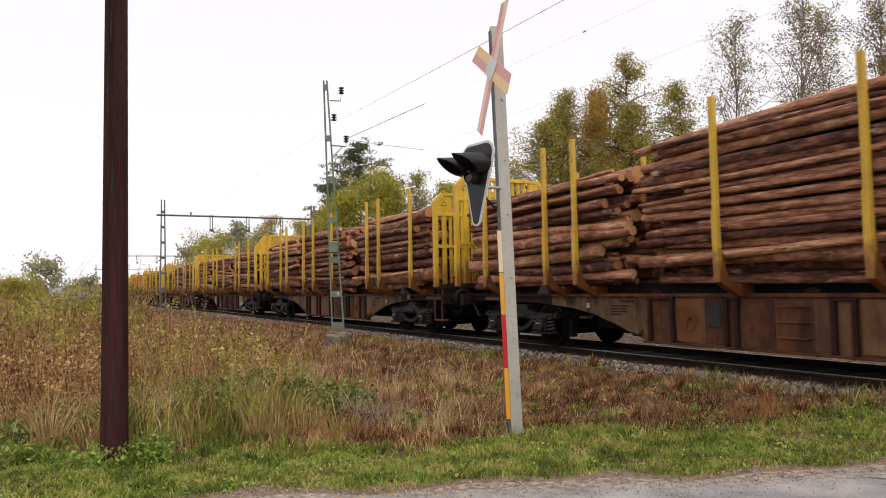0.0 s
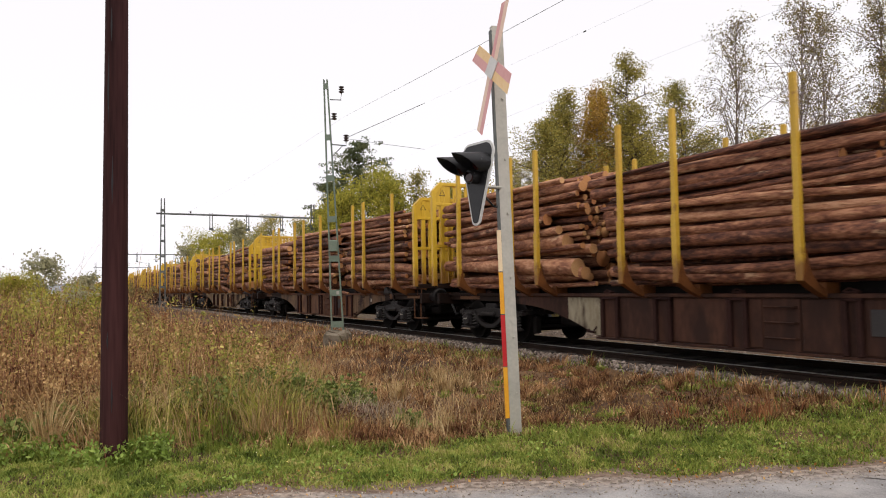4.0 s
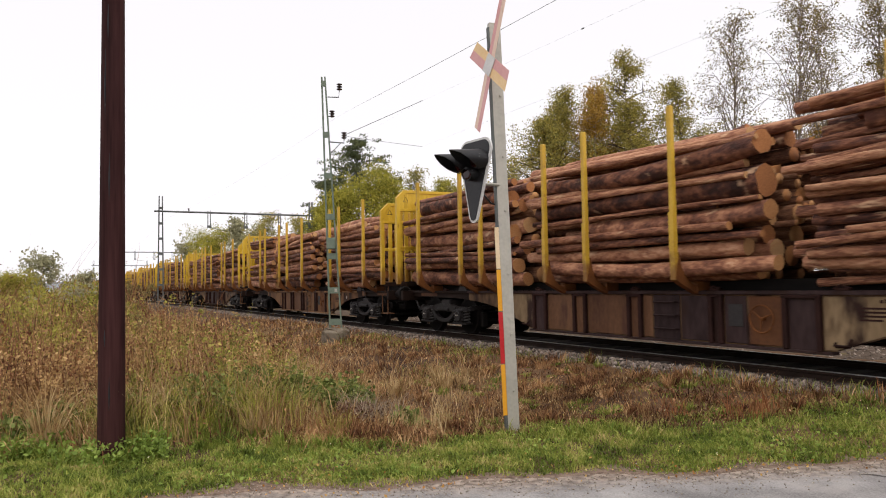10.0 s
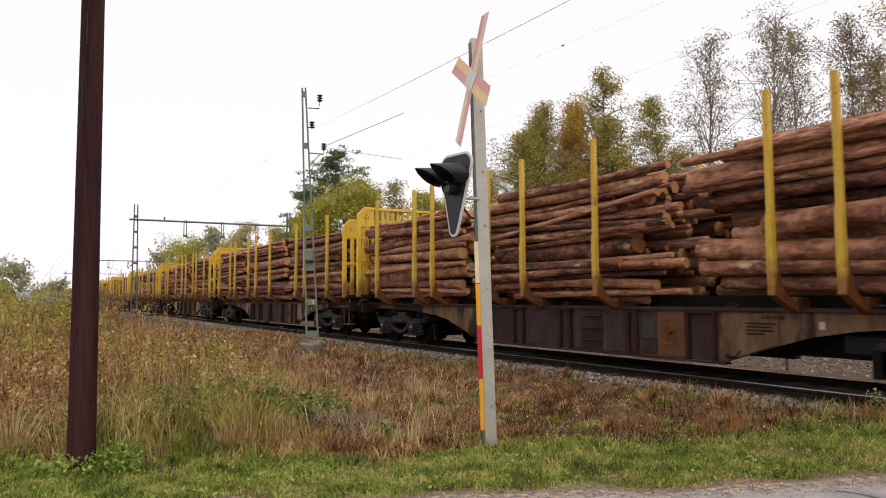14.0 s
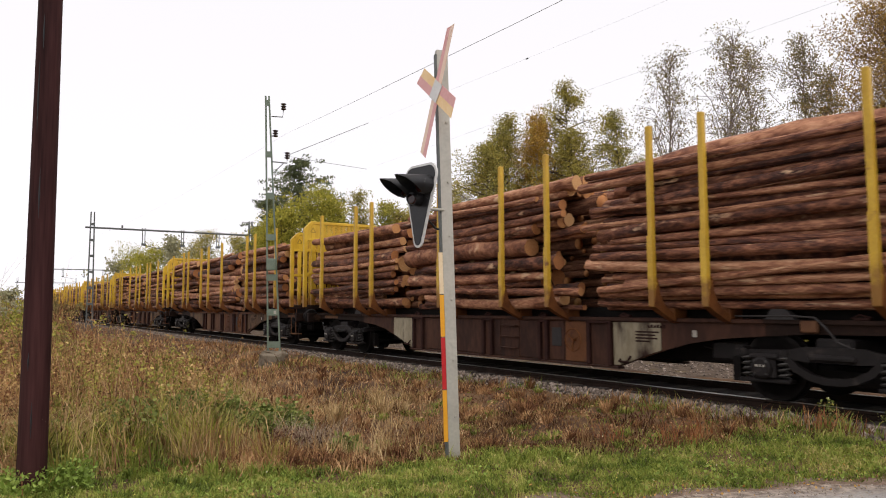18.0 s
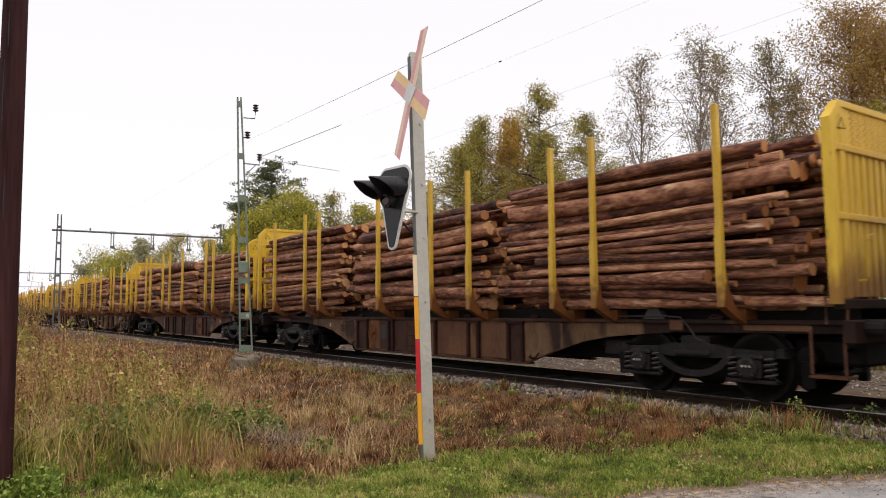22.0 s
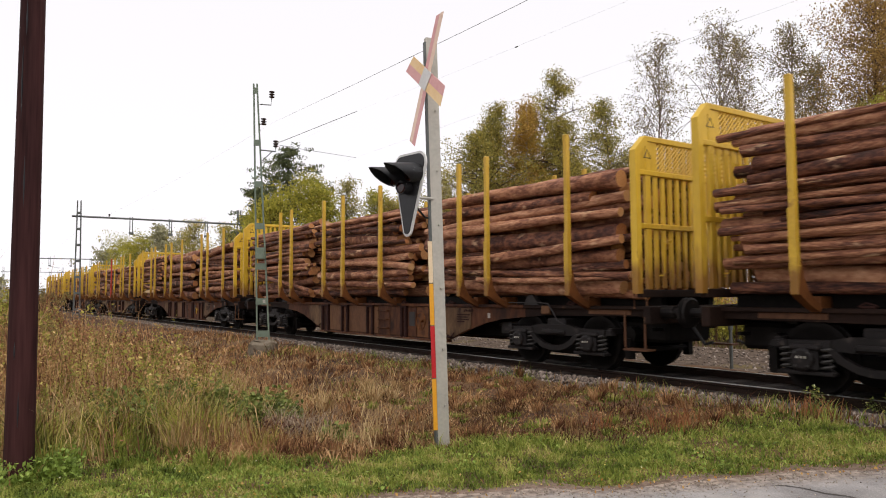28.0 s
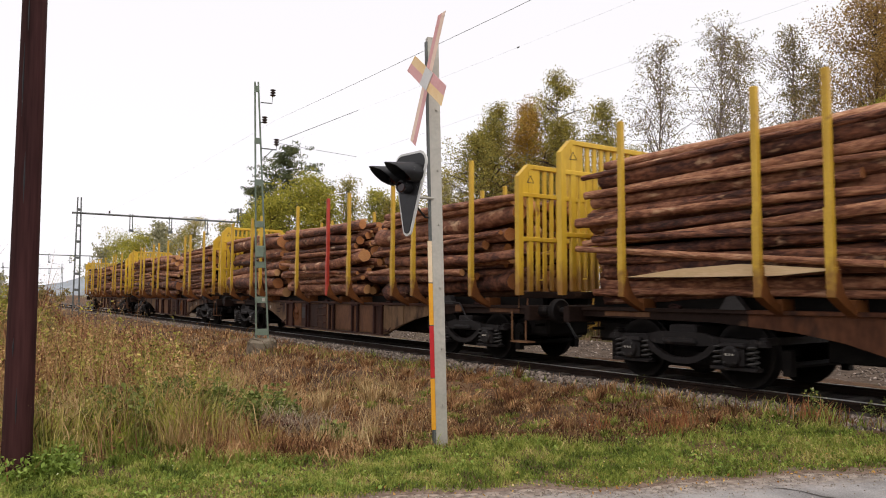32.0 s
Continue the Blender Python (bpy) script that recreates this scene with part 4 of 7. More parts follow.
    MESHES["brakebox"] = mesh_of("brake_box", bm, M_BOGIE)

    # bogie: side frames with boxes and springs, cross beam, two wheelsets
    bm = bmesh.new()
    outline = [(-1.4, 0.6), (-1.36, 0.68), (-0.6, 0.7), (-0.36, 0.75), (0.36, 0.75), (0.6, 0.7), (1.36, 0.68), (1.4, 0.6), (0.6, 0.58), (0.36, 0.56), (-0.36, 0.56), (-0.6, 0.58)]
    prism(bm, outline, -0.05, 0.05)
    prism(bm, [(-0.66, 0.6), (-0.5, 0.43), (-0.3, 0.33), (-0.12, 0.29), (0.12, 0.29), (0.3, 0.33), (0.5, 0.43), (0.66, 0.6), (0.54, 0.6), (0.42, 0.49), (0.26, 0.41), (0.1, 0.38), (-0.1, 0.38), (-0.26, 0.41), (-0.42, 0.49), (-0.54, 0.6)], -0.07, 0.03)
    box(bm, -0.3, 0.3, -0.1, 0.06, 0.57, 0.66, bevel=0.03)
    for x in (-1.2, -0.62, 0.62, 1.2):
        box(bm, x - 0.05, x + 0.05, -0.075, -0.05, 0.6, 0.7, bevel=0.01)
    MESHES["side_frame"] = mesh_of("side_frame", bm, M_BOGIE)
    bm = bmesh.new()
    box(bm, -0.24, 0.24, -1.0, 1.0, 0.58, 0.86, bevel=0.03)
    box(bm, -1.35, -1.25, -1.0, 1.0, 0.62, 0.72)
    box(bm, 1.25, 1.35, -1.0, 1.0, 0.62, 0.72)
    MESHES["bolster"] = mesh_of("bolster", bm, M_BOGIE)
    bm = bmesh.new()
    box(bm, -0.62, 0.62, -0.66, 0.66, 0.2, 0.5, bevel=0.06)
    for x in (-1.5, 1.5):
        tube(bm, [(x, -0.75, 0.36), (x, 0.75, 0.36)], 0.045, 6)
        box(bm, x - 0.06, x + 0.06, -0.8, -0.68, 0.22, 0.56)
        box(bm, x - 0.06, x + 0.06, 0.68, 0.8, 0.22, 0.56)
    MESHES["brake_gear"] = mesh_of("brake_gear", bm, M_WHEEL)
    bm = bmesh.new()
    box(bm, -0.17, 0.17, -0.12, 0.1, 0.3, 0.6, bevel=0.04)
    tube(bm, [(0, -0.1, 0.46), (0, -0.15, 0.46), (0, -0.165, 0.46)], [0.15, 0.145, 0.11], 14)
    for a in (0.8, 2.35, 3.95, 5.5):
        tube(bm, [(0.115 * math.cos(a), -0.15, 0.46 + 0.115 * math.sin(a)), (0.115 * math.cos(a), -0.172, 0.46 + 0.115 * math.sin(a))], 0.018, 5, mat=2)
    box(bm, -0.2, 0.2, -0.13, 0.1, 0.56, 0.64, bevel=0.03)
    box(bm, -0.36, 0.36, -0.1, 0.08, 0.26, 0.31, bevel=0.01)
    for x0, x1 in ((-0.07, -0.04), (-0.01, 0.01), (0.04, 0.06)):
        box(bm, x0, x1, -0.172, -0.163, 0.47, 0.5, mat=1)
    MESHES["axle_box"] = mesh_of("axle_box", bm, [M_BOGIE, M_WHITE, M_SPRING])
    bm = bmesh.new()
    turns = [(0.075 * math.cos(a), 0.075 * math.sin(a), 0.31 + 0.29 * k / 28) for k, a in ((k, 2 * math.pi * 4 * k / 28) for k in range(29))]
    tube(bm, turns, 0.019, 4)
    MESHES["spring"] = mesh_of("coil_spring", bm, M_SPRING)
    bm = bmesh.new()
    tube(bm, [(0, -0.95, 0), (0, 0.95, 0)], 0.07, 10)
    for side in (-1, 1):
        prof = [(0.69, 0.1), (0.705, 0.38), (0.68, 0.4), (0.68, 0.49), (0.71, 0.49), (0.72, 0.465), (0.82, 0.46), (0.82, 0.4), (0.77, 0.38), (0.76, 0.1)]
        tube(bm, [(0, side * y, 0) for y, r in prof], [r for y, r in prof], 22, cap=False)
        for a in (0, 2.094, 4.189):
            tube(bm, [(0.24 * math.cos(a), side * 0.77, 0.24 * math.sin(a)), (0.24 * math.cos(a), side * 0.79, 0.24 * math.sin(a))], 0.03, 6)
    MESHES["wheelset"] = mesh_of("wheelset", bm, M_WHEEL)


WHEELS = {-0.9: [], 0.9: []}


def bogie(parent, x):
    b = link("bogie", MESHES["bolster"], parent, pose(x, 0, 0), "dark oily two-axle bogie")
    for side in (-1, 1):
        turn = 0 if side < 0 else 180
        link("side_frame", MESHES["side_frame"], b, pose(0, side * 1.0, 0, 0, 0, turn))
        for ax in (-0.9, 0.9):
            link("axle_box", MESHES["axle_box"], b, pose(ax, side * 1.0, 0, 0, 0, turn))
            for d in (-0.26, 0.26):
                link("coil_spring", MESHES["spring"], b, pose(ax + d, side * 1.02, 0))
    link("brake_gear", MESHES["brake_gear"], b)
    for ax in (-0.9, 0.9):
        WHEELS[ax].append(link("wheelset", MESHES["wheelset"], b, pose(ax, 0, 0.46)))


def build_wagon(stakes, lead, trail, turned):
    w = new("timber_wagon")
    w.empty_display_size = 0.5
    for at in (pose(0, -SIDE_Y, 0), pose(-W_LEN, SIDE_Y, 0, 0, 0, 180)):
        link("side_sill", MESHES["underframe"], w, at, "faded brown fish-bellied steel side sill")
        link("top_flange", MESHES["top_flange"], w, at)
        link("bottom_flange", MESHES["bottom_flange"], w, at)
    link("frame_end", MESHES["frame_end"], w, None, "grimy frame end and headstock over the bogie")
    link("frame_end", MESHES["frame_end"], w, pose(-W_LEN, 0, 0, 0, 0, 180), "grimy frame end and headstock over the bogie")
    link("deck", MESHES["deck"], w, None, "deck beams under the logs, painted near-black for shade")
    for x, t in ((0.0, 0), (-W_LEN, 180)):
        link("brake_cylinder", MESHES["end_gear"], w, pose(x, 0, 0, 0, 0, t), "added black block and bars filling the dark space under the headstock")
        link("end_strip", MESHES["end_strip"], w, pose(0.0, -SIDE_Y - 0.002, 0) if not t else pose(-W_LEN + 2.05, -SIDE_Y - 0.002, 0), "faded tan strip on the frame's end")
    for x in stakes:
        link("bunk", MESHES["bunk"], w, pose(-x, 0, 0), "rusty orange cross bunk with curved knees")
        for side in (-1, 1):
            link("stake", MESHES["stake"], w, pose(-x, side * STAKE_Y, FOOT_Z), "yellow painted steel stake")
    gate_parts(w, 0.0, 2.46, 0, lead)
    gate_parts(w, -W_LEN, 2.72, 1, trail)
    bogie(w, -2.2)
    bogie(w, -W_LEN + 2.2)
    for side in (-1, 1):
        turn = 0 if side < 0 else 180
        for x0, x1, kind in SIDE_PIECES:
            mid = -0.5 * (x0 + x1)
            spot = -W_LEN - mid if turned else mid
            at = pose(spot - mid, -SIDE_Y - 0.002, 0) if side < 0 else pose(spot + mid, SIDE_Y + 0.002, 0, 0, 0, 180)
            piece = MESHES.get(x0)
            if kind in ("slant", "slope"):
                at = pose(0, -SIDE_Y - 0.002, 0) if side < 0 else pose(-W_LEN, SIDE_Y + 0.002, 0, 0, 0, 180)
                piece = MESHES[x0, turned]
            link({"rib": "side_rib", "ladder": "side_ladder"}.get(kind, "side_panel"), piece, w, at, {"rib": "dark double rib", "ladder": "dark rung ladder", "tan": "sun-faded tan panel", "slant": "faded tan panel cut to the sloping belly", "grey": "dull maroon-brown panel", "orange": "rust-orange panel"}.get(kind, ""))
        flip = lambda x: -W_LEN - x if turned else x
        wheel = link("handwheel", MESHES["handwheel"], w, pose(flip(-6.9), side * (SIDE_Y + 0.02), 0.68, 0, 0, turn), "rusty brake handwheel")
        link("wheel_spider", MESHES["spider"], wheel)
        link("markings", MESHES["markings"], w, pose(flip(-5.25), side * (SIDE_Y + 0.016), 0.8, 0, 0, turn), "unreadable dark stencilled lines")
        link("grey_plate", MESHES["plate"], w, pose(flip(-7.39), side * (SIDE_Y + 0.016), 0.72, 0, 0, turn), "small dark grey data plate")
        for x in (5.72, W_LEN - 5.72):
            link("jacking_bracket", MESHES["bracket"], w, pose(-x, side * (SIDE_Y + 0.016), 0.37, 0, 0, turn), "dark jacking bracket low on the frame")
        for x in (1.9, 5.7, 7.75, 9.5, 12.4, 16.6):
            link("cleat", MESHES["cleat"], w, pose(-x, side * SIDE_Y, 1.09, 0, 0, turn))
        link("white_label", MESHES["label"], w, pose(flip(-4.35), side * (SIDE_Y + 0.002), 0.86, 0, 0, turn), "small white paper label")
        link("container_lock", MESHES["lock"], w, pose(-2.95, side * (SIDE_Y + 0.02), 1.09))
        link("container_lock", MESHES["lock"], w, pose(-W_LEN + 3.0, side * (SIDE_Y + 0.02), 1.09))
        for x, t in ((0.0, 0), (-W_LEN, 180)):
            link("buffer", MESHES["buffer"], w, pose(x, side * 0.875, 1.0, 0, 0, t))
        link("shunter_step", MESHES["step"], w, pose(-0.42, side * 1.16, 0, 0, 0, turn) if side < 0 else pose(-0.02, 1.16, 0, 0, 0, 180), "grey step and handrail at the wagon's corner")
        link("brake_pipe", MESHES["pipe"], w, pose(0, -SIDE_Y - 0.08, 0) if side < 0 else pose(-W_LEN, SIDE_Y + 0.08, 0, 0, 0, 180), "thin grey brake pipe bent down to the bogie")
        link("brake_valve", MESHES["valve"], w, pose(-2.55, -SIDE_Y - 0.05, 1.0) if side < 0 else pose(-W_LEN + 2.55, SIDE_Y + 0.05, 1.0), "dusty tan valve block")
        link("brake_box", MESHES["brakebox"], w, pose(-3.9, side * 0.5, 0.62))
    for x, t in ((0.0, 0), (-W_LEN, 180)):
        link("coupling_hook", MESHES["hook"], w, pose(x, 0, 1.0, 0, 0, t))
        link("brake_hose", MESHES["hose"], w, pose(x, -0.3 if t == 0 else 0.3, 0.92, 0, 0, t))
    return tagged(w, "brown bogie flat wagon with yellow stakes and end gates", "railway wagon", "timber train")


# ---- log loads ----
def log_variant(seed):
    """A log of unit length and radius about the x axis, a little bent and knobbly; corners and faces as lists."""
    rng = np.random.default_rng(seed)
    n, m = 11, 10
    bend = rng.normal(0, 0.34, 2)
    taper = (0.05 + 0.2 * rng.random()) * rng.choice((-1, 1))
    flat, turn = 1 + rng.normal(0, 0.07), 6.28 * rng.random()
    verts, quads, idx = [], [], []
    for i in range(m):
        u = i / (m - 1) - 0.5
        for k in range(n):
            a = 2 * math.pi * k / n
            r = (1 + taper * 2 * u) * (1 + rng.normal(0, 0.06)) * (1 + (flat - 1) * math.cos(2 * a + turn))
            verts.append((u, r * math.cos(a) + bend[0] * (0.25 - u * u) * 4, r * math.sin(a) + bend[1] * (0.25 - u * u) * 4))
    for i in range(m - 1):
        for k in range(n):
            quads.append((i * n + k, i * n + (k + 1) % n, (i + 1) * n + (k + 1) % n, (i + 1) * n + k))
            idx.append(0)
    # cut ends, a short rim back from the bark
    for i, sgn in ((0, -1), (m - 1, 1)):
        c = len(verts)
        mid = np.mean(verts[i * n:(i + 1) * n], axis=0)
        verts.append((mid[0] + 0.0, mid[1], mid[2]))
        for k in range(n):
            q = (i * n + k, i * n + (k + 1) % n, c)
            q = q if sgn > 0 else q[::-1]
            quads.append((*q, q[2]))
            idx.append(1)
    return np.array(verts), quads, idx


LOGS = []


def prepare_logs():
    for seed in range(28):
        v, faces, idx = log_variant(100 + seed)
        me = bpy.data.meshes.new("log")
        me.from_pydata([tuple(p) for p in v], [], [f[:3] if f[2] == f[3] else f for f in faces])
        me.materials.append(M_BARK)
        me.materials.append(M_CUT)
        me.polygons.foreach_set("material_index", idx)
        me.polygons.foreach_set("use_smooth", [i == 0 for i in idx])
        # a plainer log for the inside of the stacks
        c = 9
        pv = [(u, math.cos(a), math.sin(a)) for u in (-0.5, 0.5) for a in (2 * math.pi * k / c for k in range(c))]
        tri = [(k, (k + 1) % c, c + k) for k in range(c)] + [((k + 1) % c, c + (k + 1) % c, c + k) for k in range(c)]
        tri += [(0, k + 1, k) for k in range(1, c - 1)] + [(c, c + k, c + 1 + k) for k in range(1, c - 1)]
        LOGS.append((me, np.array(pv), np.array(tri), np.array([0] * 2 * c + [1] * 2 * (c - 2))))


def section(rng, height, mean):
    """Logs laid into the bunk from below: y, z, radius."""
    half, done = 1.27, []
    for _ in range(400):
        r = min(max(mean * math.exp(rng.gauss(-0.07, 0.38)), 0.052), 0.215)
        best = None
        for _ in range(14):
            y = rng.uniform(-half + r, half - r)
            z = r
            for (a, b, c) in done:
                d = abs(a - y)
                if d < r + c:
                    z = max(z, b + math.sqrt((r + c) ** 2 - d * d) * 0.96)
            if best is None or z < best[1]:
                best = (y, z)
        if abs(best[0]) + r > half - 0.34 * max(0.0, 1 - best[1] / 0.55) ** 2:
            continue
        crown = height - 0.16 * (best[0] / half) ** 2
        if best[1] + r > crown:
            if best[1] > height - 0.1:
                break
            continue
        done.append((best[0], best[1], r))
    return done


def build_stack(k, j, height, mean):
    """A stack of round timber in the space of its wagon."""
    rng = random.Random(1000 + 17 * k + j)
    x0, x1 = STACKS[j]
    ob = new("log_stack")
    bulk_v, bulk_t, bulk_i, count = [], [], [], 0
    tilt = rng.gauss(0, 0.5)
    usual, room = rng.uniform(4.85, 5.55), x1 - x0
    for y, z, r in section(rng, height, mean):
        length = min(usual + rng.gauss(0, 0.22), room + 0.1) if rng.random() < 0.8 else rng.uniform(3.9, 5.0)
        slack = max(0.0, room - length)
        lead = -x0 - min(slack + 0.1, max(-0.2, slack * rng.choice((0.0, 0.25, 0.5, 0.75, 1.0)) + rng.gauss(0, 0.14)))
        mid = lead - length / 2
        shown = y < -0.62 or z > height - 0.4
        yaw, pitch = (rng.gauss(0, 0.5), rng.gauss(tilt, 1.05 if rng.random() < 0.8 else 2.8)) if shown else (0, 0)
        if z > height - 0.5:
            pitch = max(-1.6, min(1.6, pitch))
        m = pose(mid, y, FOOT_Z - 0.05 + z, rng.uniform(0, 360), pitch, yaw)
        pick = rng.randrange(len(LOGS))
        flip = rng.choice((-1, 1))
        sc = Matrix.Diagonal((length, r * 0.925, r * 0.925, 1))
        me, v, tri, idx = LOGS[pick]
        if shown:
            log = link("log", me, ob)
            log.matrix_basis = m @ sc
        else:
            full = np.array(m @ sc)
            bulk_v.append(v @ full[:3, :3].T + full[:3, 3])
            bulk_t.append(tri + count)
            bulk_i.append(idx)
            count += len(v)
    if bulk_v:
        me = raw_mesh("pile_core", np.concatenate(bulk_v), np.concatenate(bulk_t).ravel(), 3, [M_BARK_ALL, M_CUT_ALL], np.concatenate(bulk_i))
        tagged(link("pile_core", me, ob), kind="stuff")
    return tagged(ob, "stack of rough pine and spruce logs with bark on", "log stack", "timber load")


TRAIN = []
LOAD = ((2.3, 2.45, 2.1), (2.3, 2.3, 2.2), (2.15, 2.05, 2.2), (2.3, 2.3, 2.1), (2.3, 2.35, 2.4), (2.4, 2.35, 2.42), (2.3, 2.3, 2.48), (2.3, 2.25, 2.2), (2.3, 2.4, 2.47), (2.3, 2.37, 2.35),
        (2.32, 2.35, 2.37), (2.25, 2.1, 2.4), (2.2, 2.2, 2.3), (2.3, 2.3, 2.3), (2.2, 2.2, 2.3), (2.25, 2.2, 2.3), (2.1, 2.2, 2.2), (2.2, 2.1, 2.2), (2.2, 2.2, 2.2))
TURNED = (0, 9, 11, 16)
LEAD = {2: "mesh", 4: "mesh", 6: "mesh", 9: "mesh", 10: "mesh", 11: "mesh", 12: "plate", 13: "mesh", 14: "mesh"}
TRAIL = {1: "mesh", 3: "mesh", 4: "mesh", 5: "plate", 8: "plate", 9: "mesh", 10: "mesh", 11: "plate", 12: "mesh", 13: "mesh"}


def build_train():
    prepare_meshes()
    prepare_logs()
    rng = random.Random(8)
    made = {}
    for k in range(19):
        kind = (k in TURNED, k in TURNED and k != 9, LEAD.get(k, "bars"), TRAIL.get(k, "bars"))
        if kind in made:
            w = copy_thing(made[kind], Matrix())
            for b in [o for o in w.children if o.name.startswith("bogie")]:
                for o in b.children:
                    if o.name.startswith("wheelset"):
                        WHEELS[0.9 if o.location.x > 0 else -0.9].append(o)
        else:
            w = made[kind] = build_wagon(STAKE_TURNED if kind[0] else STAKE_AT, kind[2], kind[3], kind[1])
        body = {4: M_BODYPALE, 6: M_BODYORANGE, 8: M_BODYGREY, 5: M_BODYGREY, 7: M_BODYGREY, 0: M_BODYRUST, 3: M_BODYRUST, 10: M_BODYRUST, 14: M_BODYRUST, 15: M_BODYRUST}.get(k, M_BODY)
        frame_paint = {2: M_BODY, 6: M_BODYORANGE, 9: M_BODY, 8: M_BODYTAN, 4: M_BODYPALE, 12: M_BODYRUST, 14: M_BODYRUST, 15: M_BODYRUST}.get(k, M_BODYTAN)
        slope = {2: M_CREAM, 9: M_CREAM, 4: M_BODYPALE, 5: M_BODYPALE, 8: M_BODYPALE, 6: M_BODYORANGE}.get(k, M_BODYTAN)
        for o in w.children:
            kept = o.data.name.startswith("side_panel") and len(o.data.vertices) == 12
            for slot, own in zip(o.material_slots, o.data.materials):
                if kept or own == M_BODY or (k in (2, 4, 7, 8, 9, 12) and own == M_PANEL and o.data.name.startswith("side_")):
                    slot.link, slot.material = "OBJECT", slope if kept else frame_paint if o.name.startswith("side_sill") else body
                else:
                    slot.link = "DATA"
        for o in [o for o in w.children if o.name.startswith("handwheel") and o.location.y < 0]:
            slot = o.children[0].material_slots[0]
            if k == 15:
                slot.link, slot.material = "OBJECT", M_GATE
                o["label"] = "rusty brake handwheel with yellow painted spokes"
            else:
                slot.link = "DATA"
                o["label"] = "rusty brake handwheel"
        if k == 16:
            red = next(o for o in w.children if o.name.startswith("stake") and abs(o.location.x + 8.42) < 0.01 and o.location.y < 0)
            red.data, red["label"] = MESHES["stake_red"], "red painted replacement stake"
        stacks = [build_stack(k, j, LOAD[k][j] + 0.11, (0.076 if k == 0 else rng.choice((0.074, 0.085, 0.095, 0.107, 0.124)))) for j in range(3)]
        TRAIN.append((k, w, stacks))
    # a long pale splinter on one load
    bm = bmesh.new()
    prism(bm, [(-1.6, 0.0), (-0.6, 0.1), (0.4, 0.14), (1.7, 0.03), (0.9, -0.03), (-0.5, -0.02)], -0.03, 0.03)
    part("splintered_log", bm, M_SPLIT, TRAIN[15][2][2], "pale freshly splintered log", pose(-15.6, -1.28, FOOT_Z + 0.28))


build_ground()
build_road()
build_crack()
build_grit()
build_track()
build_train()


# ---- the crossing's post, sign and signal ----
def flat_board(bm, ring, p, u, v, n, thick, mat=0):
    """A flat board: outline in (a, b) on the axes u and v at p, with thickness against n."""
    f1 = [bm.verts.new(p + u * a + v * b) for a, b in ring]
    f2 = [bm.verts.new(p + u * a + v * b - n * thick) for a, b in ring]
    k = len(ring)
    faces = [bm.faces.new(f1), bm.faces.new(f2[::-1])] + [bm.faces.new((f1[i], f2[i], f2[(i + 1) % k], f1[(i + 1) % k])) for i in range(k)]
    for f in faces:
        f.material_index = mat
    bmesh.ops.recalc_face_normals(bm, faces=faces)


def channel_between(bm, a, b, wide, deep, wall, m_turn):
    """A U-shaped steel section from a up to b, its web turned by m_turn degrees."""
    a, b = Vector(a), Vector(b)
    h = wide / 2
    ring = [(-h, 0), (h, 0), (h, deep), (h - wall, deep), (h - wall, wall), (-h + wall, wall), (-h + wall, deep), (-h, deep)]
    c, s = math.cos(radians(m_turn)), math.sin(radians(m_turn))
    low = [bm.verts.new(a + Vector((x * c - y * s, x * s + y * c, 0))) for x, y in ring]
    high = [bm.verts.new(b + Vector((x * c - y * s, x * s + y * c, 0))) for x, y in ring]
    faces = [bm.faces.new((low[k], low[(k + 1) % 8], high[(k + 1) % 8], high[k])) for k in range(8)]
    for r in (low, high):
        faces += [bm.faces.new((r[0], r[1], r[4], r[5])), bm.faces.new((r[1], r[2], r[3], r[4])), bm.faces.new((r[0], r[5], r[6], r[7]))]
    bmesh.ops.recalc_face_normals(bm, faces=faces)


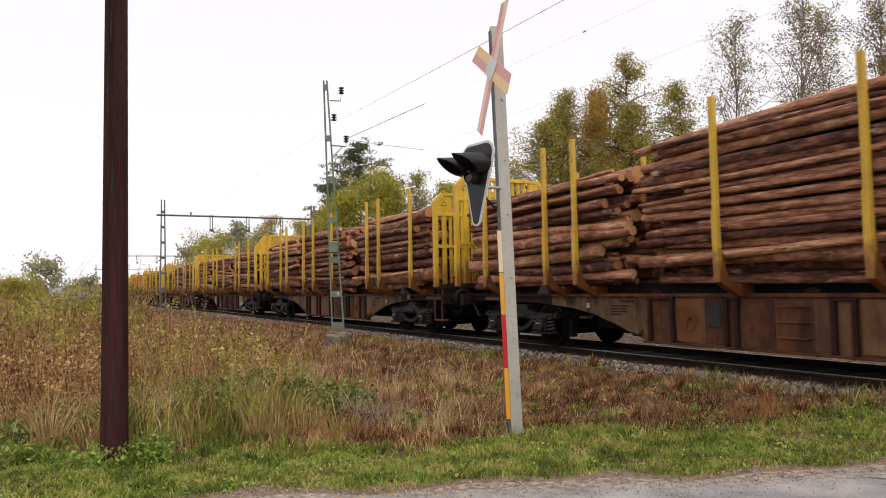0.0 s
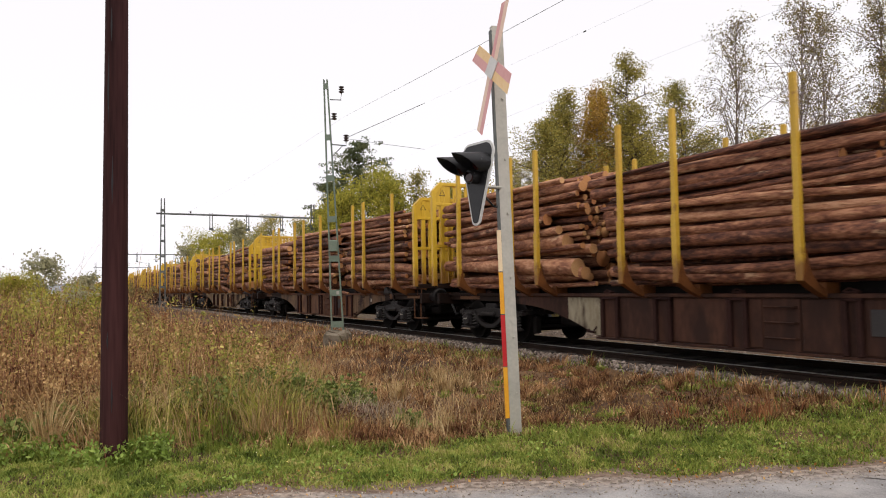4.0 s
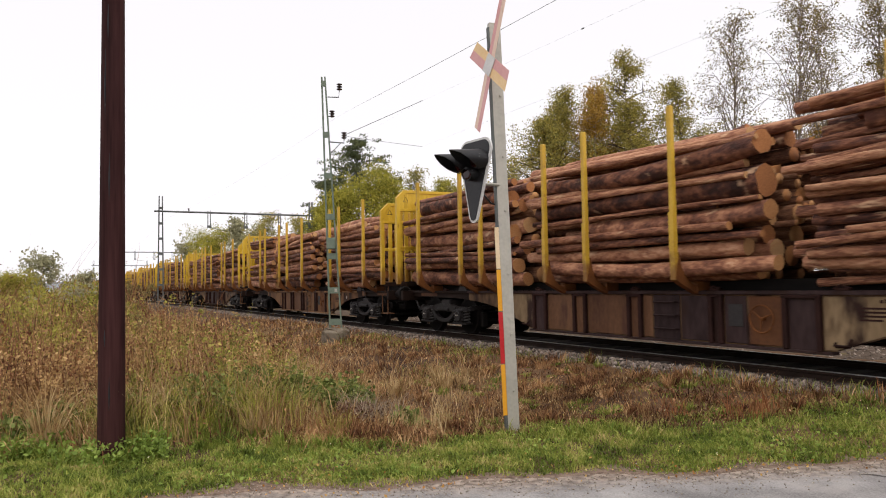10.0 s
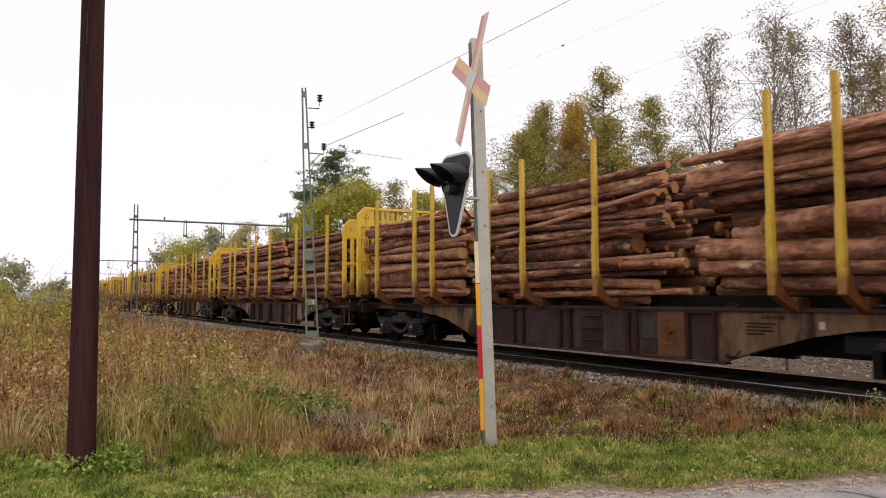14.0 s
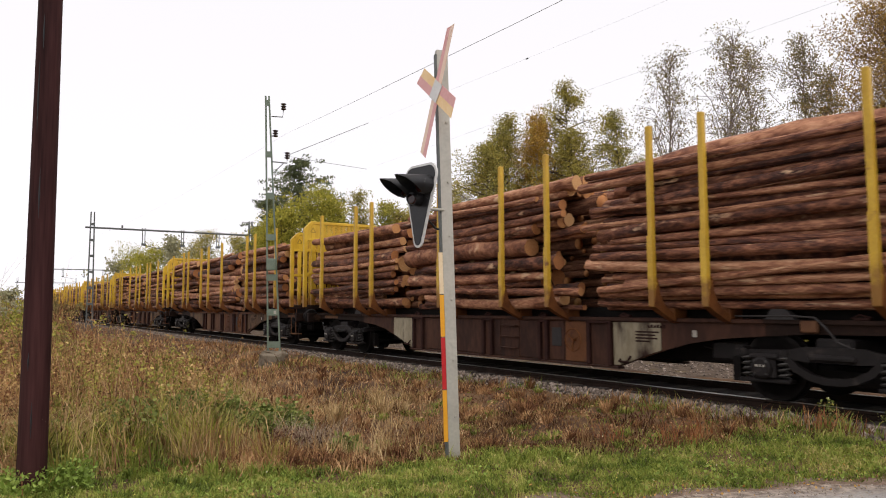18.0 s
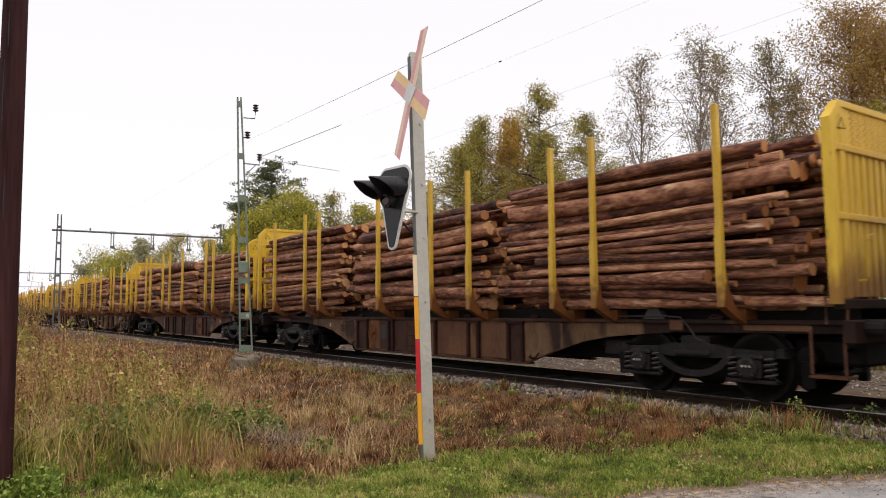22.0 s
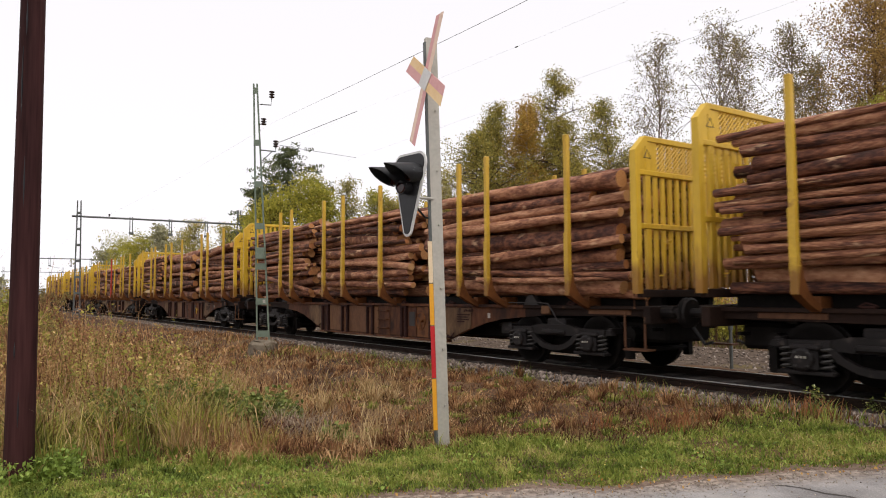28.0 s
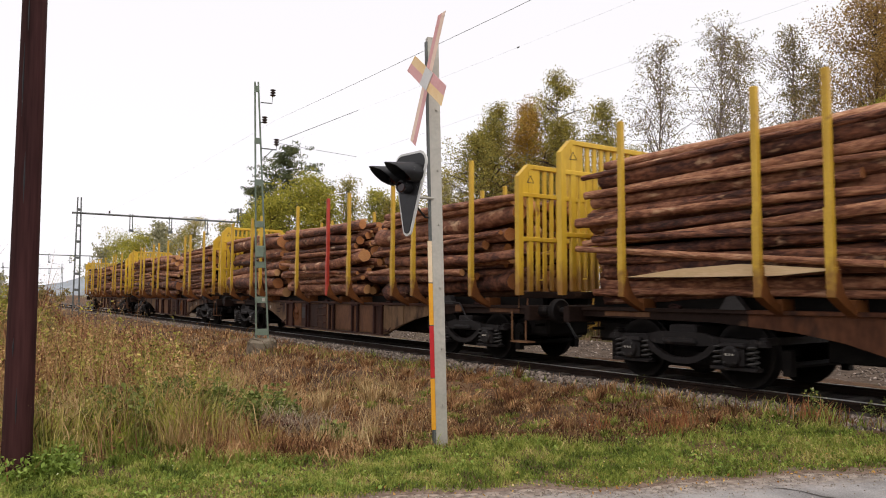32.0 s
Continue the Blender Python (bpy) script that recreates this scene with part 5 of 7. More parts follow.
def build_crossing_post():
    base, top = Vector((0.745, 7.57, -0.45)), Vector((0.63, 7.57, 4.08))
    thing = tagged(new("crossing_post"), "leaning galvanised post with a faded red and yellow crossing cross", "sign post")
    thing.location = (0.745, 7.57, -0.3)
    back = thing.location

    def add(name, bm, mat, label="", parent=None, smooth=False):
        for v in bm.verts:
            v.co -= back
        return part(name, bm, mat, parent or thing, label, smooth=smooth)

    bm = bmesh.new()
    channel_between(bm, base, top, 0.125, 0.07, 0.008, 14)
    add("steel_post", bm, M_GALV, "galvanised steel channel post")
    bm = bmesh.new()
    channel_between(bm, base + Vector((-0.078, -0.02, 0.1)), top + Vector((-0.068, -0.015, -0.05)), 0.022, 0.05, 0.006, 14)
    add("side_angle", bm, M_GREYSTEEL, "dark steel angle along the post")
    at = lambda z: base + (top - base) * ((z - base.z) / (top.z - base.z))
    for z in (0.13, 0.72, 1.36, 2.04, 2.62, 3.28):
        bm = bmesh.new()
        p = at(z) + Vector((0.022, -0.002, 0))
        tube(bm, [p, p + Vector((0.003, -0.018, 0))], [0.014, 0.012], 6)
        add("bolt", bm, M_GALV)
    # red and yellow marker strips down the edge
    for z0, z1, mat, name in ((1.42, 1.86, M_TAPEWHITE, "pale"), (0.97, 1.41, M_TAPEYEL, "orange"), (0.42, 0.96, M_TAPERED, "red"), (-0.12, 0.41, M_TAPEYEL, "orange")):
        bm = bmesh.new()
        a, b = at(z0) + Vector((-0.085, -0.03, 0)), at(z1) + Vector((-0.085, -0.03, 0))
        channel_between(bm, a, b, 0.046, 0.012, 0.006, 20)
        add("marker_strip", bm, mat, f"{name} reflective marker strip")
    # cross of two striped boards
    c = Vector((0.562, 7.46, 3.585))
    a1, a2 = Vector((0.14, -0.16, 0.66)), Vector((0.145, -0.38, -0.288))
    n = a1.cross(a2).normalized()
    if n.y > 0:
        n = -n
    for arm, flip in ((a1, 1), (a2, -1)):
        d = arm.normalized()
        side = n.cross(d).normalized()
        for sgn in (1, -1):
            for half, mat in ((1, M_SIGNRED), (-1, M_SIGNPALE if flip > 0 else M_SIGNYEL)):
                h = half * sgn
                bm = bmesh.new()
                lo, hi = sorted((0.0, (0.075 if flip > 0 else 0.1) * h))
                flat_board(bm, [(0.07, lo), (arm.length - 0.3 * lo, lo), (arm.length - 0.3 * hi, hi), (0.07, hi)], c + n * (0.004 if flip > 0 else 0.01), d * sgn, side, n, 0.004)
                add("sign_board", bm, mat, "faded red stripe of the cross" if mat == M_SIGNRED else "faded yellow stripe of the cross")
    bm = bmesh.new()
    d, side = a2.normalized(), n.cross(a2.normalized()).normalized()
    flat_board(bm, [(-0.1, -0.1), (0.1, -0.1), (0.1, 0.1), (-0.1, 0.1)], c + n * 0.018, d, side, n, 0.006)
    add("centre_plate", bm, M_RIM, "pale centre plate of the cross")
    bm = bmesh.new()
    tube(bm, [at(3.6) + Vector((0, 0, 0)), c], 0.02, 6)
    add("sign_bracket", bm, M_GALV)


def build_signal():
    thing = new("road_signal")
    back = Vector((0.38, 7.42, 1.9))
    thing.location = back
    n, h, up = Vector((-0.80, -0.60, 0.0)).normalized(), Vector((0.60, -0.80, 0.0)).normalized(), Vector((0.04, 0, 1)).normalized()
    c = Vector((0.375, 7.42, 2.5))

    def add(name, bm, mat, label="", smooth=False):
        for v in bm.verts:
            v.co -= back
        return part(name, bm, mat, thing, label, smooth=smooth)

    def ring(grow):
        pts = []
        for cx, cz, r, a0, a1 in ((0.13, 0.155, 0.13, -12, 78), (-0.13, 0.155, 0.13, 102, 192), (0.0, -0.53, 0.072, 196, 344)):
            for k in range(7):
                a = radians(a0 + (a1 - a0) * k / 6)
                pts.append((cx + (r + grow) * math.cos(a), cz + (r + grow) * math.sin(a)))
        return pts

    bm = bmesh.new()
    flat_board(bm, ring(0.0), c, h, up, n, 0.02)
    add("backboard", bm, M_RIM, "white-edged rounded triangular backboard")
    bm = bmesh.new()
    flat_board(bm, ring(-0.026), c + n * 0.008, h, up, n, 0.008)
    add("face_plate", bm, M_BLACK, "matt black face of the signal")
    for u, v, r, ln in ((0.125, 0.045, 0.1, 0.37), (-0.125, 0.035, 0.1, 0.37), (0.0, -0.085, 0.08, 0.09)):
        p = c + h * u + up * v
        bm = bmesh.new()
        tube(bm, [p, p + n * 0.1], [r, r * 0.95], 16)
        add("lamp_housing", bm, M_BLACK, "black round lamp housing")
        bm = bmesh.new()
        tube(bm, [p + n * 0.1, p + n * 0.112], [r * 0.85, r * 0.7], 16)
        add("lens", bm, M_LENS, "dark unlit lens")
        bm = bmesh.new()
        rows = []
        for i in range(6):
            t = i / 5
            span = radians(7 + 158 * (1 - t) ** 0.75)
            line = []
            for k in range(13):
                a = math.pi / 2 + span * (k / 6 - 1)
                w = r * (1.04 - 0.2 * t)
                line.append((p + n * (0.06 + ln * t) + h * (w * math.cos(a)) + up * (w * math.sin(a) + 0.2 * r * t - 0.045 * t)))
            rows.append((line, [q + (q - (p + n * (0.06 + ln * t) - up * 0.03 * t)).normalized() * 0.006 for q in line]))
        va = [[bm.verts.new(q) for q in a] for a, b in rows]
        vb = [[bm.verts.new(q) for q in b] for a, b in rows]
        for i in range(5):
            for k in range(12):
                bm.faces.new((va[i][k], va[i][k + 1], va[i + 1][k + 1], va[i + 1][k]))
                bm.faces.new((vb[i][k + 1], vb[i][k], vb[i + 1][k], vb[i + 1][k + 1]))
        for k in range(12):
            bm.faces.new((va[5][k], va[5][k + 1], vb[5][k + 1], vb[5][k]))
        add("hood", bm, M_BLACK, "long black peaked hood", True)
    bm = bmesh.new()
    tube(bm, [c + h * 0.1 - n * 0.03 + up * -0.2, Vector((0.66, 7.6, 2.32))], 0.016, 8)
    add("bracket", bm, M_GALV, "grey steel bracket to the post")
    bm = bmesh.new()
    tube(bm, [c + h * 0.1 - n * 0.03 + up * -0.3, Vector((0.55, 7.58, 2.12)), Vector((0.63, 7.6, 2.1)), Vector((0.64, 7.6, 1.7))], 0.012, 6)
    add("cable", bm, M_BLACK, "black cable sagging to the post")
    tagged(thing, "black level-crossing signal with hooded unlit lamps and white rim", "traffic signal")


def build_wood_post():
    thing = tagged(new("wooden_pole"), "dark creosoted round wooden pole beside the road", "utility pole")
    thing.location = (-3.108, 6.74, -0.3)
    bm = bmesh.new()
    n, rng = 20, random.Random(4)
    hs = [-0.25, 0.0, 0.5, 1.2, 2.0, 2.9, 3.8, 4.8, 6.2, 7.6]
    wob = [1 + 0.018 * rng.uniform(-1, 1) for _ in range(n)]
    rings = []
    for z in hs:
        r = 0.124 - 0.0048 * z
        rings.append([bm.verts.new((r * wob[k] * math.cos(6.2832 * k / n), r * wob[k] * math.sin(6.2832 * k / n), z)) for k in range(n)])
    for a, b in zip(rings, rings[1:]):
        for k in range(n):
            bm.faces.new((a[k], a[(k + 1) % n], b[(k + 1) % n], b[k]))
    bm.faces.new(rings[-1])
    part("pole_shaft", bm, M_POST, thing, smooth=True)
    for z, a, ln in ((1.12, -96, 0.16), (2.6, -80, 0.5), (3.5, -104, 0.7), (0.6, -75, 0.35), (4.1, -90, 0.4)):
        bm = bmesh.new()
        r = 0.124 - 0.0048 * z
        d = Vector((math.cos(radians(a)), math.sin(radians(a)), 0))
        tube(bm, [d * (r - 0.002) + Vector((0, 0, z - ln / 2)), d * (r + 0.001) + Vector((0, 0, z)), d * (r - 0.002) + Vector((0, 0, z + ln / 2))], [0.002, 0.009, 0.002], 5)
        part("crack", bm, M_BLACK, thing, "dark drying crack")


# ---- overhead line ----
def insulator(thing, p, up=True, name="insulator"):
    bm = bmesh.new()
    pts, rad = [], []
    for k in range(3):
        z = 0.07 * k
        pts += [(0, 0, z), (0, 0, z + 0.02), (0, 0, z + 0.035), (0, 0, z + 0.05)]
        rad += [0.035, 0.075, 0.08, 0.035]
    tube(bm, [Vector(p) + Vector(q) * (1 if up else -1) for q in pts], rad, 12)
    return part(name, bm, M_PORCELAIN, thing, "brown porcelain insulator", smooth=True)


def build_mast():
    thing = tagged(new("catenary_mast"), "weathered green lattice mast for the overhead line", "railway mast")
    thing.location = (-2.95, 19.78, -0.3)
    back = Vector(thing.location)

    def add(name, bm, mat, label="", smooth=False):
        for v in bm.verts:
            v.co -= back
        return part(name, bm, mat, thing, label, smooth=smooth)

    foot, head = Vector((-2.95, 19.78, 0.12)), Vector((-3.22, 19.74, 7.15))
    spread = lambda z: 0.16 - 0.115 * (z - 0.12) / 7.0
    mid = lambda z: foot + (head - foot) * ((z - foot.z) / (head.z - foot.z))
    for side in (-1, 1):
        bm = bmesh.new()
        for z0, z1 in ((0.1, 7.15),):
            a, b = mid(z0) + Vector((side * spread(z0), 0, 0)), mid(z1) + Vector((side * spread(z1), 0, 0))
            channel_between(bm, a, b, 0.04, 0.12, 0.008, 4)
        add("mast_leg", bm, M_MASTGREEN, "green steel channel leg")
    for z in (0.28, 1.15, 2.1, 3.2, 4.35, 5.5, 6.95):
        bm = bmesh.new()
        w = spread(z) + 0.02
        box(bm, -w, w, -0.012, 0.008, -0.085, 0.085, Matrix.Translation(mid(z)))
        add("batten_plate", bm, M_MASTGREEN)
    bm = bmesh.new()
    box(bm, -0.12, 0.12, -0.12, 0.0, -0.16, 0.16, Matrix.Translation(mid(2.45)), bevel=0.02)
    add("switch_box", bm, M_MASTGREEN, "small green equipment box")
    bm = bmesh.new()
    box(bm, -0.035, 0.035, -0.018, -0.012, -0.045, 0.045, Matrix.Translation(mid(1.15) + Vector((0.06, 0, 0))))
    add("number_plate", bm, M_WHITE, "small white plate")
    top = mid(6.57)
    bm = bmesh.new()
    tube(bm, [top + Vector((0.1, 0, 0)), top + Vector((0.4, 0.06, 0)), top + Vector((0.42, 0.06, 0.2))], 0.016, 6)
    add("bracket", bm, M_GREYSTEEL)
    insulator(thing, top + Vector((0.42, 0.06, 0.2)) - back)
    p = mid(6.02)
    bm = bmesh.new()
    tube(bm, [p + Vector((0.08, 0, 0)), p + Vector((0.2, 0.03, 0.0))], 0.016, 6)
    add("bracket", bm, M_GREYSTEEL)
    insulator(thing, p + Vector((0.19, 0.03, -0.02)) - back)
    hub = Vector((-2.68, 19.95, 5.42))
    bm = bmesh.new()
    tube(bm, [mid(5.35) + Vector((0.08, 0, -0.05)), hub + Vector((0, 0, -0.12)), hub], 0.018, 6)
    tube(bm, [mid(4.95) + Vector((0.08, 0, 0)), hub + Vector((-0.1, 0, -0.12))], 0.012, 6)
    add("bracket", bm, M_GREYSTEEL)
    insulator(thing, hub - back)
    bm = bmesh.new()
    arm_top, arm_low = along(19.3, 9.75, 6.92), along(19.4, 9.75, 5.5)
    tube(bm, [hub + Vector((0, 0, 0.1)), arm_top], 0.009, 6)
    add("top_stay", bm, M_GREYSTEEL, "slanting steel stay to the carrier wire")
    bm = bmesh.new()
    tube(bm, [hub + Vector((0, 0, 0.08)), along(19.35, 8.2, 5.55), arm_low], 0.006, 6)
    add("steady_arm", bm, M_GREYSTEEL, "thin steady arm to the contact wire")
    # foundation
    bm = bmesh.new()
    box(bm, -0.36, 0.36, -0.3, 0.3, -0.5, 0.12, Matrix.Translation((-2.95, 19.78, 0)), bevel=0.12)
    bmesh.ops.subdivide_edges(bm, edges=bm.edges[:], cuts=3, use_grid_fill=True)
    rough = random.Random(12)
    for v in bm.verts:
        v.co += Vector((rough.gauss(0, 0.014), rough.gauss(0, 0.014), rough.gauss(0, 0.016))) + Vector((0.06 * (0.12 - v.co.z) * math.sin(8 * v.co.y), 0, 0.03 * math.sin(7 * v.co.x)))
    base = tagged(new("mast_foundation", mesh_of("mast_foundation", bm, M_CONCRETE)), "rough weathered concrete block under the mast", "foundation")
    return thing


def build_portal(s):
    p = along(s, 6.5, -0.35)
    thing = tagged(new("catenary_portal"), "grey steel portal carrying the overhead line across the tracks", "railway portal", "overhead line portals")
    thing.matrix_basis = pose(p.x, p.y, p.z, 0, 0, TURN)
    for y in (0.0, 11.6):
        for d in (-1, 1):
            bm = bmesh.new()
            for e in (-1, 1):
                tube(bm, [(d * 0.2, y + e * 0.2, 0.0), (d * 0.11, y + e * 0.11, 8.6)], 0.035, 5)
            for k in range(7):
                z = 0.8 + k * 1.15
                w = 0.2 - 0.09 * z / 8.6
                box(bm, d * w - 0.02, d * w + 0.02, y - w, y + w, z - 0.08, z + 0.08)
            part("portal_leg", bm, M_GREYSTEEL, thing, "tapered grey lattice leg")
    for z, name in ((7.46, "cross_beam"),):
        bm = bmesh.new()
        tube(bm, [(0, -0.45, z), (0, 12.0, z)], 0.075, 6)
        part(name, bm, M_GREYSTEEL, thing)
    for y in (3.5, 6.3, 9.0):
        bm = bmesh.new()
        tube(bm, [(0, y - 0.09, 7.6), (0, y - 0.09, 6.4)], 0.035, 5)
        tube(bm, [(0, y + 0.09, 7.6), (0, y + 0.09, 6.4)], 0.035, 5)
        box(bm, -0.14, 0.18, y - 0.14, y + 0.14, 6.3, 6.46)
        part("drop_post", bm, M_GREYSTEEL, thing)
    for y in (2.0,):
        insulator(thing, (0, y, 7.55))
    bm = bmesh.new()
    tube(bm, [(0, 3.5, 6.3), (0, 4.9, 6.05)], 0.02, 5)
    part("steady_arm", bm, M_GREYSTEEL, thing)
    return thing


def build_wires():
    for name, q, pts, sag, r, label in (
            ("feeder_wire", 6.95, ((-42, 6.1), (18.9, 6.12), (56.8, 6.6), (120, 6.6), (185, 6.6)), 0.6, 0.0042, "dark feeder wire beside the track"),
            ("carrier_wire", 9.75, ((-42, 6.95), (19.3, 6.92), (56.6, 7.1), (120, 7.1), (185, 7.1)), 0.6, 0.0011, "thin carrier wire over the track"),
            ("contact_wire", 9.75, ((-42, 5.5), (19.4, 5.5), (56.6, 5.6), (120, 5.6), (185, 5.6)), 0.05, 0.0013, "thin contact wire over the track")):
        bm = bmesh.new()
        line, thick = [], []
        for (s0, z0), (s1, z1) in zip(pts, pts[1:]):
            for k in range(12):
                t = k / 12
                line.append(along(s0 + (s1 - s0) * t, q, z0 + (z1 - z0) * t - sag * (abs(s1 - s0) / 60) ** 2 * 4 * t * (1 - t)))
                thick.append(r if s0 < 0 else r * 0.3)
        line.append(along(pts[-1][0], q, pts[-1][1]))
        tube(bm, line, thick + [r * 0.3], 5)
        wire = tagged(part(name, bm, M_WIRE), label, "overhead wire")
        if name == "carrier_wire":
            bm = bmesh.new()
            p = along(11.7, q, 6.924 - 0.6 * 1.044 * 4 * 0.876 * 0.124)
            tube(bm, [p - AWAY * 0.04, p + AWAY * 0.04], 0.014, 6)
            part("wire_clamp", bm, M_GREYSTEEL, wire, "small dark clamp on the wire")


# ---- trees ----
def leaf_cloud(name, centres, spread, size, per, mat, seed, flat=0.75):
    """Small bent leaves scattered round the given points, in one mesh."""
    rng = np.random.default_rng(seed)
    c = np.repeat(np.asarray(centres, float), per, axis=0)
    n = len(c)
    c = c + np.clip(rng.normal(0, 1, (n, 3)), -1.5, 1.5) * np.array([spread, spread, spread * flat])
    a = rng.normal(0, 1, (n, 3))
    a /= np.linalg.norm(a, axis=1, keepdims=True)
    b = np.cross(a, rng.normal(0, 1, (n, 3)))
    b /= np.linalg.norm(b, axis=1, keepdims=True)
    s = (size * (0.55 + 0.9 * rng.random(n)))[:, None]
    v = np.stack([c - a * s * 0.5, c + b * s * 0.32, c + a * s * 0.5, c - b * s * 0.32], 1).reshape(-1, 3)
    return raw_mesh(name, v, np.arange(4 * n), 4, mat)


STYLES = {
    # leaf colour, bark, limbs, crown start, clumps a limb, leaves a clump, spread, leaf size, droop, label
    "grn": (L_GREEN, M_TWIG, 76, 0.14, 14, 18, 0.21, 0.104, -0.08, "birch with thinning green and yellowing leaves"),
    "grn2": (L_GREEN, M_TWIG, 40, 0.12, 11, 22, 0.25, 0.11, 0.1, "dense green deciduous tree behind the railway"),
    "olive": (L_OLIVE, M_TWIG, 96, 0.12, 13, 15, 0.23, 0.103, -0.08, "birch turning from green to gold"),
    "gold": (L_GOLD, M_BIRCHBARK, 66, 0.16, 13, 17, 0.21, 0.102, -0.08, "birch with golden brown autumn leaves"),
    "brown": (L_BROWN, M_TWIG, 110, 0.12, 14, 17, 0.42, 0.13, 0.1, "large brown-leaved birch in late autumn colour"),
    "thin": (L_PALE, M_HAZYTWIG, 46, 0.2, 9, 11, 0.17, 0.108, -0.25, "half-bare birch with thin drooping twigs"),
    "pale": (L_PALE, M_HAZYTWIG, 46, 0.18, 10, 15, 0.18, 0.112, -0.2, "birch with sparse grey-green leaves"),
    "yel": (L_YELLOW, M_TWIG, 42, 0.1, 14, 26, 0.34, 0.125, 0.15, "bushy yellow-green tree behind the railway"),
    "pine": (L_DARK, M_TWIG, 40, 0.2, 12, 56, 0.24, 0.125, -0.02, "dark pine with irregular clumped crown"),
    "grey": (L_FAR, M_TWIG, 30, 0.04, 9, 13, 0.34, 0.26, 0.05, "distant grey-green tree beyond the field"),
}


def build_tree(style, x, y, height, radius, seed):
    leaf, bark, limbs, first, clumps, per, spread, size, droop, label = STYLES[style]
    rng = random.Random(seed)
    near = min(1.25, max(0.6, y / 42))
    size, per = size * near, int(per / near ** 1.7)
    zg = float(ground_height(np.array(x), np.array(y))) - 0.05
    h = height - zg
    thing = tagged(new({"pine": "pine_tree"}.get(style, "birch_tree" if style in ("gold", "olive", "brown", "thin", "pale", "grn") else "tree")), label, "tree")
    thing.location = (x, y, zg)
    bm = bmesh.new()
    lean = (rng.uniform(-0.03, 0.03) * h, rng.uniform(-0.02, 0.02) * h)
    spine = [Vector((lean[0] * (k / 7) ** 2 + rng.uniform(-0.06, 0.06), lean[1] * (k / 7) ** 2, h * 0.97 * k / 7)) for k in range(8)]
    tube(bm, spine, [max(0.012, h * (0.0072 if droop < -0.1 else 0.0095) * (1 - k / 7.2)) for k in range(8)], 7)
    centres = []
    for i in range(limbs):
        f = first + (0.98 - first) * ((i + rng.random()) / limbs) ** (1.15 if style in ("grn", "olive", "gold") else 0.9)
        g = (f - first) / (1 - first)
        k = min(6, int(f * 7))
        root = spine[k].lerp(spine[k + 1], f * 7 - k)
        radius_here = radius * {"pine": 1.7, "grn": 4.2, "olive": 3.7, "gold": 3.2, "brown": 1.9, "thin": 2.15, "pale": 1.7}.get(style, 1.35)
        wide = (0.35 + 0.65 * math.sin(math.pi * min(1, 0.28 + 0.72 * g))) * (1.0 if g < 0.8 else 1 - 2.2 * (g - 0.8))
        if style in ("grn", "olive", "gold", "grn2", "brown"):
            wide = 1.3 * min(1.0, 0.7 + 1.6 * g) * (1.02 - g) ** (1.0 if style in ("grn", "olive", "gold") else 0.5) * (0.9 + 0.14 * math.sin(9 * g + seed))
        ln = radius_here * wide * rng.uniform(0.4, 1.3)
        az, el = rng.uniform(0, 6.283), radians(rng.uniform(48, 74) if droop < -0.1 else rng.uniform(0, 26) if style == "pine" else rng.uniform(8, 42) if droop < 0 else rng.uniform(15, 55))
        d = Vector((math.cos(az) * math.cos(el), math.sin(az) * math.cos(el), math.sin(el)))
        mid = root + d * ln * 0.55
        tip = root + d * ln * 1.05 + Vector((0, 0, droop * ln))
        thick = 0.6 if droop < -0.1 else 0.55 if style == "brown" else 1.0
        tube(bm, [root, mid, tip], [h * 0.003 * thick, h * 0.0017 * thick, 0.006], 4, cap=False)
        for t in range(3 if droop < -0.1 else 2):
            s0 = root.lerp(mid, rng.uniform(0.5, 1.0))
            off = Vector((rng.uniform(-1, 1), rng.uniform(-1, 1), rng.uniform(-0.2, 0.8))) * ln * 0.4
            tube(bm, [s0, s0 + off, s0 + off * 1.5 + Vector((0, 0, droop * ln * 0.8))], [h * 0.0016 * thick, h * 0.0011 * thick, 0.006], 3, cap=False)
            centres.append(s0 + off * 1.4)
        for c in range(clumps):
            u = rng.uniform(0.25, 1.1)
            p = root.lerp(tip, u) + Vector((rng.gauss(0, 0.16), rng.gauss(0, 0.16), rng.gauss(0, 0.14))) * radius
            if droop < -0.1:
                p.z += droop * rng.random() * 2.5
                a = root.lerp(tip, min(u, 1.0))
                tube(bm, [a, a.lerp(p, 0.6) + Vector((0, 0, 0.06)), p], [0.006, 0.005, 0.003], 3, cap=False)
            centres.append(p)
    part("trunk", bm, bark, thing, "tapering trunk with bare limbs")
    me = leaf_cloud("crown", [tuple(p) for p in centres], spread, size, per, leaf, seed, 0.45 if style == "pine" else 0.75)
    link("crown", me, thing)


